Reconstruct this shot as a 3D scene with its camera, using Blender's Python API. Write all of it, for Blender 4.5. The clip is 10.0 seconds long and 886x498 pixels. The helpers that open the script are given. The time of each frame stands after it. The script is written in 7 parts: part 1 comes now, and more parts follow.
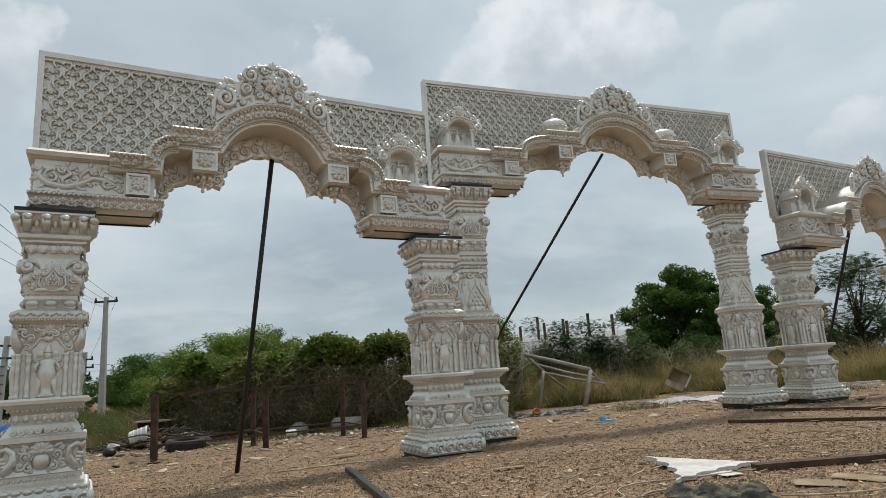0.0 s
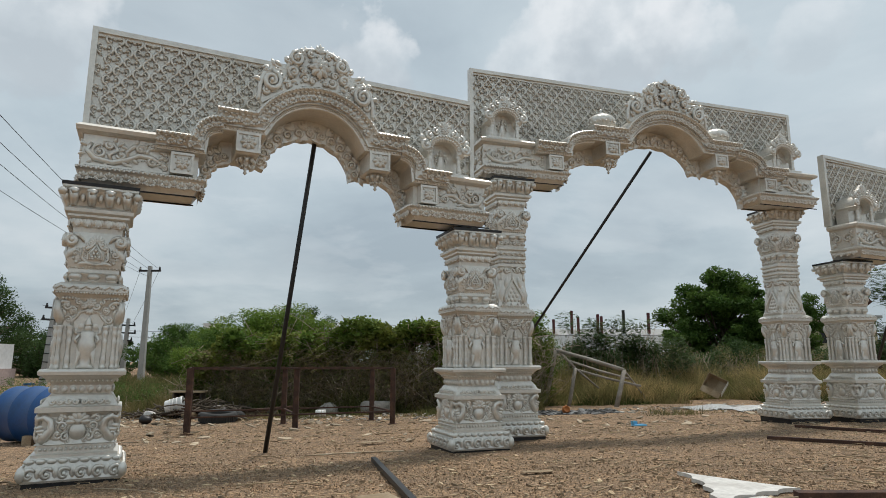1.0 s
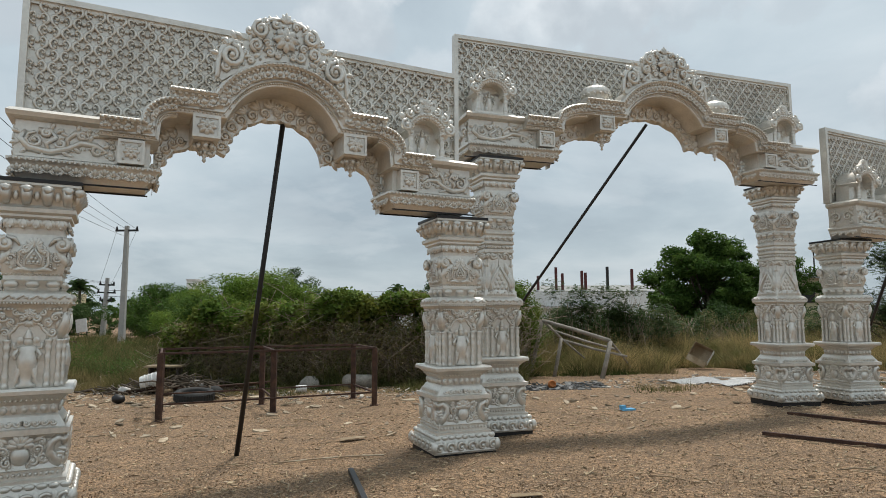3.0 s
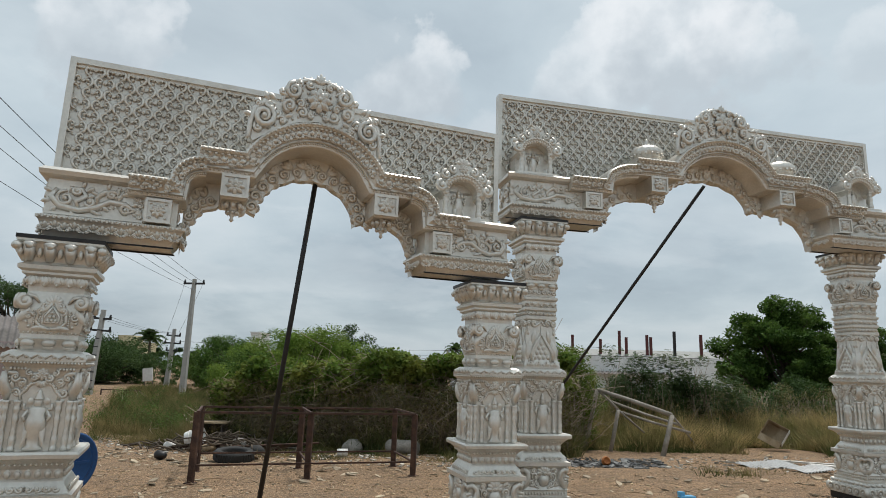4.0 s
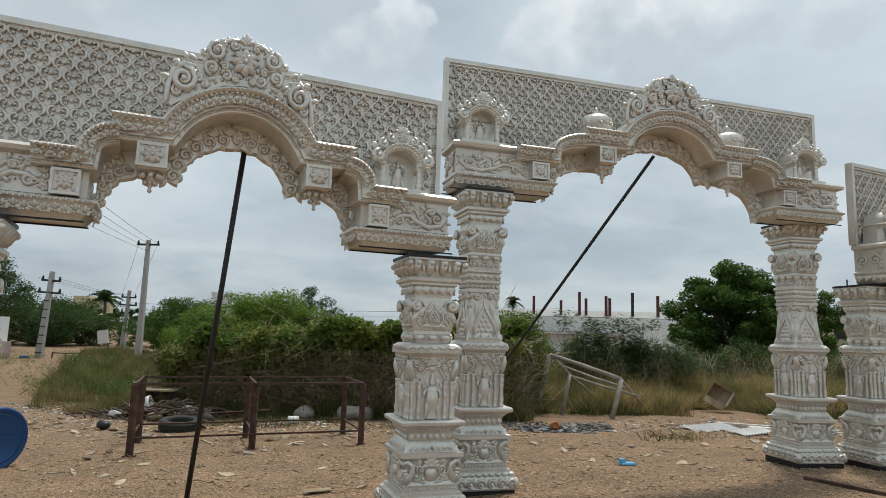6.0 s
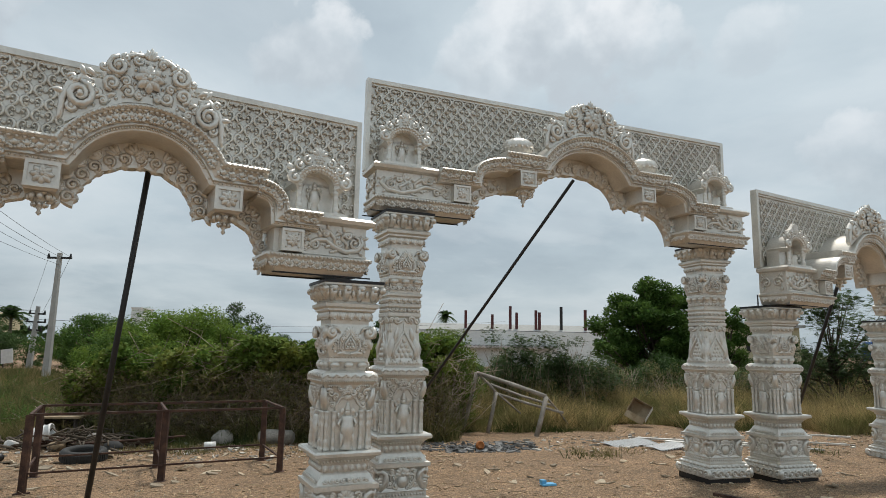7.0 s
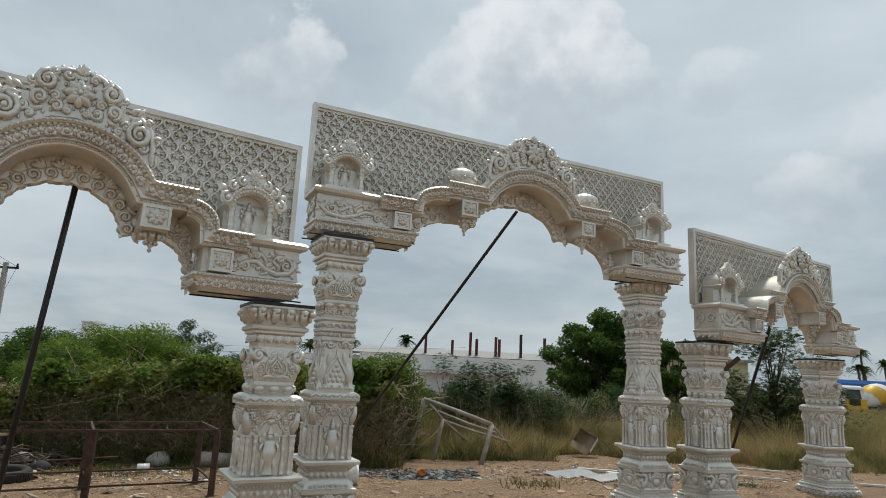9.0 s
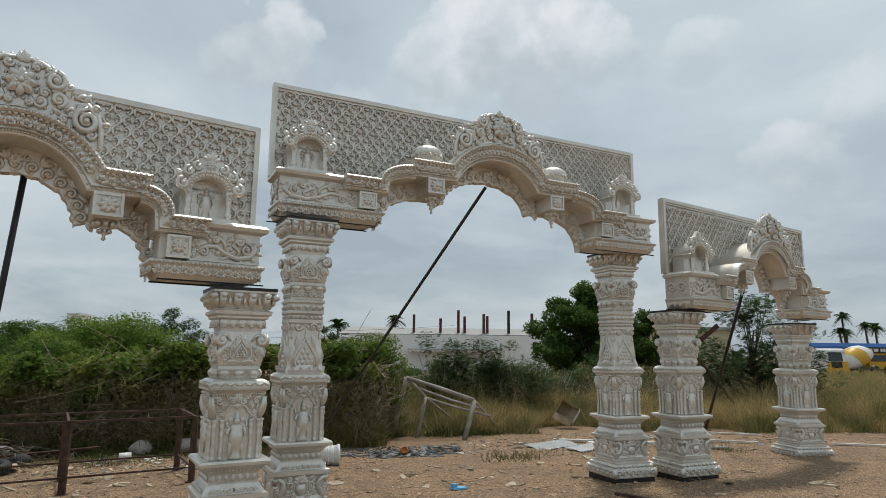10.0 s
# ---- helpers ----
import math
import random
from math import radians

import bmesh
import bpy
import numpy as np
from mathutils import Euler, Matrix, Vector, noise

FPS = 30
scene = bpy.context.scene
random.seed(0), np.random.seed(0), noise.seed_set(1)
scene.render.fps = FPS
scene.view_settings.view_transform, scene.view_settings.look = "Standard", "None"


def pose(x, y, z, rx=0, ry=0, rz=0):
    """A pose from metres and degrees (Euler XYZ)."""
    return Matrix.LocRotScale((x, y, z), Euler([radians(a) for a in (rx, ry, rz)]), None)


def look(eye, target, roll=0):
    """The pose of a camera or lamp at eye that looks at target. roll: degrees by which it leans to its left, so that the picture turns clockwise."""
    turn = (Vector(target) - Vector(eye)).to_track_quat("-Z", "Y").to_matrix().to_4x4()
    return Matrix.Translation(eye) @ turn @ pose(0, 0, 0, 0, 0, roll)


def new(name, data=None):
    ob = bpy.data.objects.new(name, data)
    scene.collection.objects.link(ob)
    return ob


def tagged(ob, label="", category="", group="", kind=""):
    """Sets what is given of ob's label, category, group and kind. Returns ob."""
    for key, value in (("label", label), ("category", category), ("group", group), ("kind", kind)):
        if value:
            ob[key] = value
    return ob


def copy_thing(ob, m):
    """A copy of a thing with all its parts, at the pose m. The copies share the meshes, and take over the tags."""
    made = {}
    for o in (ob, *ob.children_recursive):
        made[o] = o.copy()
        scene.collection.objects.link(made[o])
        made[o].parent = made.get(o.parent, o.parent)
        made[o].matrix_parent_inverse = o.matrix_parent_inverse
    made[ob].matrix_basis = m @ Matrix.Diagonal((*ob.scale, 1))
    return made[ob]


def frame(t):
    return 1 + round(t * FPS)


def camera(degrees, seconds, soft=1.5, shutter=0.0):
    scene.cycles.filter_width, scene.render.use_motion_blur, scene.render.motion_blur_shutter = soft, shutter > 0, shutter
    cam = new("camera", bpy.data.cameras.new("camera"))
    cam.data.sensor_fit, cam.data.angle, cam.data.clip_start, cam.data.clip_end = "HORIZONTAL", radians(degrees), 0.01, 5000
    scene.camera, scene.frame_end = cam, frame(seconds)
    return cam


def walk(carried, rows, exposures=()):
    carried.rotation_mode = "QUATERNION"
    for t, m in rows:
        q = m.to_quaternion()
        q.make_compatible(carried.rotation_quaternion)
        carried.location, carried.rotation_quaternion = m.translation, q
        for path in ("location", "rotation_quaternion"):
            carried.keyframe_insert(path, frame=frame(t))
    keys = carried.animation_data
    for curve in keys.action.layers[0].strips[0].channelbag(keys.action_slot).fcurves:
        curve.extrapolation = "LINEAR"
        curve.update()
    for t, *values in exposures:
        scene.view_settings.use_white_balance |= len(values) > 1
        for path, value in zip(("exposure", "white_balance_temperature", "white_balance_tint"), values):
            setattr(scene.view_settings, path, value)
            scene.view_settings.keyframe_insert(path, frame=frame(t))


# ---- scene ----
cam = camera(70.7, 10.0, 0.6)
PATH = [
    (0, (0.108, 0.021, 0.719), (0.081, 1.981, 1.114), -3.7),
    (0.5, (0.088, 0.057, 0.787), (-0.054, 2.0, 1.242), -1.5),
    (1, (0.096, 0.094, 0.795), (-0.05, 2.056, 1.151), 0.1),
    (1.5, (0.124, 0.175, 0.886), (-0.006, 2.169, 0.985), -1.6),
    (2, (0.119, 0.25, 0.996), (-0.047, 2.239, 1.125), -0.3),
    (2.2, (0.092, 0.296, 1.021), (0.005, 2.29, 1.155), -0.3),
    (3.3, (0.092, 0.576, 1.25), (-0.027, 2.551, 1.536), 0.1),
    (3.5, (0.141, 0.645, 1.263), (-0.06, 2.604, 1.613), -0.0),
    (4, (0.311, 0.779, 1.299), (0.015, 2.718, 1.687), 1.9),
    (4.5, (0.451, 0.852, 1.339), (0.212, 2.8, 1.723), 2.2),
    (5, (0.496, 0.869, 1.396), (0.236, 2.817, 1.766), 1.8),
    (5.5, (0.53, 0.906, 1.407), (0.339, 2.872, 1.719), 1.8),
    (6, (0.516, 0.963, 1.444), (0.33, 2.936, 1.71), 1.7),
    (6.2, (0.519, 1.003, 1.47), (0.422, 2.979, 1.76), 0.6),
    (7.5, (0.75, 1.027, 1.585), (0.801, 2.998, 1.921), 1.2),
    (8, (0.827, 1.008, 1.608), (0.933, 2.961, 2.023), 1.5),
    (8.5, (0.869, 0.979, 1.625), (1.012, 2.93, 2.043), 3.4),
    (9, (0.92, 0.955, 1.581), (1.049, 2.912, 1.974), 2.8),
    (9.5, (1.032, 0.947, 1.573), (1.18, 2.907, 1.944), 1.4),
    (10, (1.132, 0.957, 1.579), (1.304, 2.922, 1.907), 0.6),
]
EXPOSURES = [(0, -0.04), (1.0, -0.05), (2.0, 0.11), (3.5, 0.02), (6.0, 0.02), (8.0, 0.0), (8.5, -0.09), (10, -0.10)]
walk(cam, [(t, look(eye, target, roll)) for t, eye, target, roll in PATH], EXPOSURES)

# ---------- world, sun ----------
SUN_ELEV, SUN_AZ = 70.0, 23.0          # degrees; azimuth clockwise from +y
world = bpy.data.worlds.new("world")
scene.world = world
world.use_nodes = True
wn, wl = world.node_tree.nodes, world.node_tree.links
wn.clear()
w_out = wn.new("ShaderNodeOutputWorld")
w_bg = wn.new("ShaderNodeBackground")
w_sky = wn.new("ShaderNodeTexSky")
w_sky.sky_type, w_sky.sun_disc = "NISHITA", False
w_sky.sun_elevation, w_sky.sun_rotation = radians(SUN_ELEV), radians(SUN_AZ)
w_sky.air_density, w_sky.dust_density = 1.0, 3.0
w_co = wn.new("ShaderNodeTexCoord")
w_sep = wn.new("ShaderNodeSeparateXYZ")
wl.new(w_co.outputs["Generated"], w_sep.inputs[0])


def wmath(op, a, b=None, clamp=False):
    n = wn.new("ShaderNodeMath")
    n.operation, n.use_clamp = op, clamp
    for i, v in enumerate((a, b)):
        if v is None:
            continue
        if isinstance(v, (int, float)):
            n.inputs[i].default_value = v
        else:
            wl.new(v, n.inputs[i])
    return n.outputs[0]


# cloud layer: the direction projected onto a flat ceiling of cloud
w_zz = wmath("ADD", wmath("MAXIMUM", w_sep.outputs[2], 0.0), 0.22)
w_px, w_py = wmath("DIVIDE", w_sep.outputs[0], w_zz), wmath("DIVIDE", w_sep.outputs[1], w_zz)
w_comb = wn.new("ShaderNodeCombineXYZ")
wl.new(w_px, w_comb.inputs[0]), wl.new(w_py, w_comb.inputs[1])


def wnoise(scale, detail, rough, offset):
    m = wn.new("ShaderNodeMapping")
    m.inputs["Location"].default_value = offset
    wl.new(w_comb.outputs[0], m.inputs[0])
    n = wn.new("ShaderNodeTexNoise")
    n.inputs["Scale"].default_value, n.inputs["Detail"].default_value, n.inputs["Roughness"].default_value = scale, detail, rough
    n.inputs["Distortion"].default_value = 0.25
    wl.new(m.outputs[0], n.inputs["Vector"])
    return n.outputs[0]


def wramp(fac, stops):
    r = wn.new("ShaderNodeValToRGB")
    el = r.color_ramp.elements
    while len(el) < len(stops):
        el.new(0.5)
    for e, (p, c) in zip(el, stops):
        e.position, e.color = p, (*c, 1)
    wl.new(fac, r.inputs[0])
    return r.outputs[0]


def wmix(fac, a, b):
    n = wn.new("ShaderNodeMix")
    n.data_type = "RGBA"
    for i, v in ((0, fac), (6, a), (7, b)):
        if isinstance(v, (int, float)):
            n.inputs[i].default_value = v
        elif isinstance(v, tuple):
            n.inputs[i].default_value = (*v, 1)
        else:
            wl.new(v, n.inputs[i])
    return n.outputs[2]


w_cloud = wramp(wnoise(0.85, 9, 0.56, (3.1, 1.7, 0)), [(0.34, (5.1, 6.1, 6.8)), (0.47, (6.2, 7.3, 7.95)), (0.57, (7.3, 8.35, 8.9)), (0.70, (8.7, 9.5, 9.9))])
w_puff = wramp(wnoise(1.15, 10, 0.58, (0.9, 5.6, 0)), [(0.50, (0, 0, 0)), (0.545, (0.6, 0.6, 0.6)), (0.62, (1, 1, 1))])
w_under = wramp(wnoise(1.15, 6, 0.5, (0.93, 5.72, 0)), [(0.50, (10.9, 11.3, 11.5)), (0.68, (7.2, 7.9, 8.3))])
w_all = wmix(wmath("MULTIPLY", w_puff, 0.22), w_cloud, w_under)
# heaped clouds that stand apart: direction, radius in radians, weight
w_fine = wn.new("ShaderNodeTexNoise")
w_fine.inputs["Scale"].default_value, w_fine.inputs["Detail"].default_value, w_fine.inputs["Roughness"].default_value = 10.0, 9, 0.55
wl.new(w_co.outputs["Generated"], w_fine.inputs["Vector"])
w_lump = wn.new("ShaderNodeTexNoise")
w_lump.inputs["Scale"].default_value, w_lump.inputs["Detail"].default_value = 17.0, 7
wl.new(w_co.outputs["Generated"], w_lump.inputs["Vector"])
CUMULI = ((-0.187, 0.879, 0.438, 0.085, 0.85), (0.10, 0.895, 0.44, 0.10, 0.75), (0.20, 0.86, 0.475, 0.13, 0.95), (0.29, 0.85, 0.44, 0.08, 0.75), (0.564, 0.784, 0.261, 0.07, 0.6), (0.433, 0.798, 0.42, 0.055, 0.45), (-0.585, 0.69, 0.435, 0.10, 0.85), (-0.05, 0.93, 0.36, 0.06, 0.3), (0.62, 0.72, 0.32, 0.08, 0.4))
for cx, cy, cz, cr, cw in CUMULI:
    w_dot = wn.new("ShaderNodeVectorMath")
    w_dot.operation = "DISTANCE"
    wl.new(w_co.outputs["Generated"], w_dot.inputs[0])
    q_ = math.sqrt(cx * cx + cy * cy + cz * cz)
    w_dot.inputs[1].default_value = (cx / q_, cy / q_, cz / q_)
    w_d = wmath("ADD", wmath("DIVIDE", w_dot.outputs["Value"], cr), wmath("MULTIPLY", wmath("SUBTRACT", w_fine.outputs[0], 0.5), -2.6))
    w_m = wramp(w_d, [(0.62, (1, 1, 1)), (0.80, (0.72, 0.72, 0.72)), (1.0, (0, 0, 0))])
    # bright heaped top, grey flat base
    w_h = wmath("ADD", wmath("MULTIPLY", wmath("SUBTRACT", w_sep.outputs[2], cz / q_), 0.42 / cr), w_lump.outputs[0])
    w_tone = wramp(w_h, [(0.32, (6.3, 7.0, 7.5)), (0.52, (7.7, 8.4, 8.85)), (0.70, (9.7, 10.2, 10.5)), (0.86, (10.7, 11.0, 11.2))])
    w_all = wmix(wmath("MULTIPLY", w_m, cw * 0.85), w_all, w_tone)
# overcast: duller towards the horizon
w_low = wramp(w_sep.outputs[2], [(0.0, (0.80, 0.81, 0.82)), (0.34, (1, 1, 1))])
w_dull = wn.new("ShaderNodeMix")
w_dull.data_type, w_dull.blend_type = "RGBA", "MULTIPLY"
w_dull.inputs[0].default_value = 1.0
wl.new(w_all, w_dull.inputs[6]), wl.new(w_low, w_dull.inputs[7])
w_fin = wmix(0.88, w_sky.outputs[0], w_dull.outputs[2])
wl.new(w_fin, w_bg.inputs[0])
w_bg.inputs[1].default_value = 0.087
wl.new(w_bg.outputs[0], w_out.inputs[0])

sun = new("sun", bpy.data.lights.new("sun", "SUN"))
sun.data.energy, sun.data.angle, sun.data.color = 2.6, radians(6), (1.0, 0.96, 0.9)
az, el_ = radians(SUN_AZ), radians(SUN_ELEV)
sun_dir = Vector((math.sin(az) * math.cos(el_), math.cos(az) * math.cos(el_), math.sin(el_)))
sun.matrix_world = look(sun_dir * 60, (0, 0, 0))


# ---------- materials ----------
def material(name, base, rough=0.6, metal=0.0, scale=6.0, vary=0.12, fine=60.0, bump=0.15, dist=0.004, second=None, amount=0.5, spec=0.5, lo=0.45, hi=0.65, coat=0.0, rand=0.0):
    """Base colour varied at two scales, a second colour in patches, fine relief."""
    mat = bpy.data.materials.new(name)
    mat.use_nodes = True
    nt = mat.node_tree
    N, L = nt.nodes, nt.links
    b = N["Principled BSDF"]
    co = N.new("ShaderNodeTexCoord")
    geo = N.new("ShaderNodeNewGeometry")
    n1, n2 = N.new("ShaderNodeTexNoise"), N.new("ShaderNodeTexNoise")
    for n, s, d in ((n1, scale, 5), (n2, fine, 4)):
        n.inputs["Scale"].default_value, n.inputs["Detail"].default_value = s, d
        L.new(geo.outputs["Position"], n.inputs["Vector"])
    r = N.new("ShaderNodeValToRGB")
    r.color_ramp.elements[0].position, r.color_ramp.elements[1].position = lo, hi
    sec = second or tuple(c * (1 - vary) for c in base)
    sec = tuple(a + (c - a) * amount for a, c in zip(base, sec)) if second else sec
    r.color_ramp.elements[0].color, r.color_ramp.elements[1].color = (*base, 1), (*sec, 1)
    L.new(n1.outputs[0], r.inputs[0])
    h = N.new("ShaderNodeHueSaturation")
    L.new(r.outputs[0], h.inputs["Color"])
    mm = N.new("ShaderNodeMapRange")
    mm.inputs[1].default_value, mm.inputs[2].default_value = 0.3, 0.7
    mm.inputs[3].default_value, mm.inputs[4].default_value = 1 - vary, 1 + vary
    L.new(n2.outputs[0], mm.inputs[0])
    val = mm.outputs[0]
    if rand:
        add = N.new("ShaderNodeMath")
        add.operation = "ADD"
        m2 = N.new("ShaderNodeMapRange")
        m2.inputs[3].default_value, m2.inputs[4].default_value = -rand, rand
        L.new(geo.outputs["Random Per Island"], m2.inputs[0])
        L.new(val, add.inputs[0]), L.new(m2.outputs[0], add.inputs[1])
        val = add.outputs[0]
    L.new(val, h.inputs["Value"])
    L.new(h.outputs[0], b.inputs["Base Color"])
    b.inputs["Roughness"].default_value, b.inputs["Metallic"].default_value = rough, metal
    b.inputs["Specular IOR Level"].default_value, b.inputs["Coat Weight"].default_value = spec, coat
    if bump:
        bp = N.new("ShaderNodeBump")
        bp.inputs["Strength"].default_value, bp.inputs["Distance"].default_value = bump, dist
        L.new(n2.outputs[0], bp.inputs["Height"])
        L.new(bp.outputs[0], b.inputs["Normal"])
    return mat


PEARL = material("pearl_paint", (0.725, 0.698, 0.640), 0.42, 0.60, 3.0, 0.06, 40, 0.12, 0.003, second=(0.61, 0.58, 0.525), amount=0.8)
BLACK = material("black_steel", (0.025, 0.024, 0.024), 0.45, 0.3, 8, 0.25, 90, 0.1)
RUST = material("rusty_steel", (0.052, 0.026, 0.018), 0.8, 0.1, 9, 0.3, 80, 0.3, second=(0.115, 0.058, 0.036), amount=0.8)
BARK = material("bark", (0.11, 0.085, 0.06), 0.9, 0, 5, 0.3, 50, 0.6, 0.01)
BLUE = material("blue_plastic", (0.004, 0.060, 0.20), 0.42, 0, 4, 0.12, 30, 0.05, spec=0.5)
RUBBER = material("rubber", (0.028, 0.028, 0.027), 0.8, 0, 5, 0.2, 60, 0.3)
CONCRETE = material("concrete", (0.36, 0.36, 0.34), 0.85, 0, 4, 0.1, 40, 0.2)


# ---------- mesh building ----------
class Build:
    """Collects vertices and faces for one mesh."""

    def __init__(self):
        self.v, self.f, self.s = [], [], []

    def add(self, verts, faces, smooth=False):
        o = len(self.v)
        self.v.extend(tuple(map(float, p)) for p in verts)
        self.f.extend(tuple(i + o for i in f) for f in faces)
        self.s.extend([smooth] * len(faces))
        return self

    def box(self, a, b):
        (x0, y0, z0), (x1, y1, z1) = a, b
        return self.add([(x0, y0, z0), (x1, y0, z0), (x1, y1, z0), (x0, y1, z0), (x0, y0, z1), (x1, y0, z1), (x1, y1, z1), (x0, y1, z1)],
                        [(0, 3, 2, 1), (4, 5, 6, 7), (0, 1, 5, 4), (1, 2, 6, 5), (2, 3, 7, 6), (3, 0, 4, 7)])

    def rects(self, rows, smooth=False):
        """A stack of rectangles (x0, x1, y0, y1, z), capped."""
        v, f = [], []
        for x0, x1, y0, y1, z in rows:
            v += [(x0, y0, z), (x1, y0, z), (x1, y1, z), (x0, y1, z)]
        for k in range(len(rows) - 1):
            for i in range(4):
                j = (i + 1) % 4
                f.append((4 * k + i, 4 * k + j, 4 * k + 4 + j, 4 * k + 4 + i))
        n = 4 * (len(rows) - 1)
        f += [(3, 2, 1, 0), (n, n + 1, n + 2, n + 3)]
        return self.add(v, f, smooth)

    def ring(self, loops, smooth=True, cap=True, closed=True):
        """Skins a list of equal loops of points."""
        n = len(loops[0])
        v = [p for lp in loops for p in lp]
        f = []
        for k in range(len(loops) - 1):
            for i in range(n if closed else n - 1):
                j = (i + 1) % n
                f.append((k * n + i, k * n + j, k * n + n + j, k * n + n + i))
        if cap and closed:
            f += [tuple(range(n - 1, -1, -1)), tuple((len(loops) - 1) * n + i for i in range(n))]
        return self.add(v, f, smooth)

    def tube(self, pts, r, n=6, smooth=True):
        """A round rod along points; r may be a list."""
        pts = [Vector(p) for p in pts]
        rs = r if isinstance(r, (list, tuple)) else [r] * len(pts)
        loops, up = [], None
        for k, p in enumerate(pts):
            d = (pts[min(k + 1, len(pts) - 1)] - pts[max(k - 1, 0)])
            d = d.normalized() if d.length > 1e-9 else Vector((0, 0, 1))
            if up is None:
                up = d.orthogonal().normalized()
            a = (up - d * up.dot(d))
            a = a.normalized() if a.length > 1e-6 else d.orthogonal().normalized()
            up = a
            c = d.cross(a)
            loops.append([p + (a * math.cos(q) + c * math.sin(q)) * rs[k] for q in [2 * math.pi * i / n for i in range(n)]])
        return self.ring(loops, smooth)

    def lathe(self, prof, centre=(0, 0, 0), n=12, lobes=0, amp=0.0, smooth=True):
        """Turns (radius, z) round the upright through centre."""
        cx, cy, cz = centre
        loops = []
        for r, z in prof:
            lp = []
            for i in range(n):
                q = 2 * math.pi * i / n
                rr = r * (1 + amp * (abs(math.cos(lobes * q / 2)) - 0.5) * 2) if lobes else r
                lp.append((cx + rr * math.cos(q), cy + rr * math.sin(q), cz + z))
            loops.append(lp)
        return self.ring(loops, smooth)

    def ball(self, c, r, n=6, m=4, squash=(1, 1, 1)):
        loops = []
        for k in range(m + 1):
            t = math.pi * min(max(k / m, 0.02), 0.98)
            loops.append([(c[0] + squash[0] * r * math.sin(t) * math.cos(2 * math.pi * i / n), c[1] + squash[1] * r * math.sin(t) * math.sin(2 * math.pi * i / n),
                           c[2] - squash[2] * r * math.cos(t)) for i in range(n)])
        return self.ring(loops)

    def poly(self, outline, y0, y1, smooth=False):
        """A plate: an outline in (x, z), from y0 to y1."""
        n = len(outline)
        v = [(x, y0, z) for x, z in outline] + [(x, y1, z) for x, z in outline]
        f = [tuple(range(n)), tuple(range(2 * n - 1, n - 1, -1))] + [(i, i + n, (i + 1) % n + n, (i + 1) % n) for i in range(n)]
        return self.add(v, f, smooth)

    def merge(self, other, m):
        """Adds another build, moved by the matrix m."""
        a = np.array(other.v)
        r = np.array(m.to_3x3())
        p = a @ r.T + np.array(m.translation)
        o = len(self.v)
        self.v.extend(map(tuple, p.tolist()))
        self.f.extend(tuple(i + o for i in f) for f in other.f)
        self.s.extend(other.s)
        return self


def finish(name, b, mat, parent=None, label="", m=None):
    me = bpy.data.meshes.new(name)
    me.from_pydata(b.v, [], b.f)
    me.polygons.foreach_set("use_smooth", b.s)
    me.materials.append(mat)
    me.update()
    ob = new(name, me)
    if m is not None:
        ob.matrix_basis = m
    if parent is not None:
        ob.parent = parent
    if label:
        ob["label"] = label
    return ob


def thing(name, m, label, category, group="", kind=""):
    e = new(name)
    e.empty_display_size = 0.2
    e.matrix_basis = m
    return tagged(e, label, category, group, kind)


def gz(x, y):
    """Height of the ground: a slight fall to the back and to one side."""
    xx, yy = max(-7.0, min(9.0, x)), max(0.0, min(13.0, y))
    return 0.145 + 0.0239 * xx - 0.0255 * yy


def on_ground(x, y, rz=0, dz=0.0):
    return pose(x, y, gz(x, y) + dz, 0, 0, rz)


# ---------- ground ----------
def build_ground():
    xs = np.unique(np.concatenate([np.linspace(-7, 11, 150), np.linspace(-60, -7, 40), np.linspace(11, 70, 40), [-900, -400, -150, 150, 400, 900]]))
    ys = np.unique(np.concatenate([np.linspace(-2, 15, 150), np.linspace(15, 80, 40), [-900, -300, -60, -15, 150, 400, 1200]]))
    b = Build()
    v = []
    for y in ys:
        for x in xs:
            z = gz(x, y)
            if abs(x) < 60 and -15 < y < 80:
                z += 0.020 * noise.noise((x * 0.7, y * 0.7, 0)) + 0.010 * noise.noise((x * 3, y * 3, 5)) + (0.006 * noise.noise((x * 9, y * 9, 8)) if -7 < x < 11 and y < 15 else 0)
            v.append((x, y, z))
    n = len(xs)
    f = [(j * n + i, j * n + i + 1, j * n + n + i + 1, j * n + n + i) for j in range(len(ys) - 1) for i in range(n - 1)]
    b.add(v, f, True)
    return b


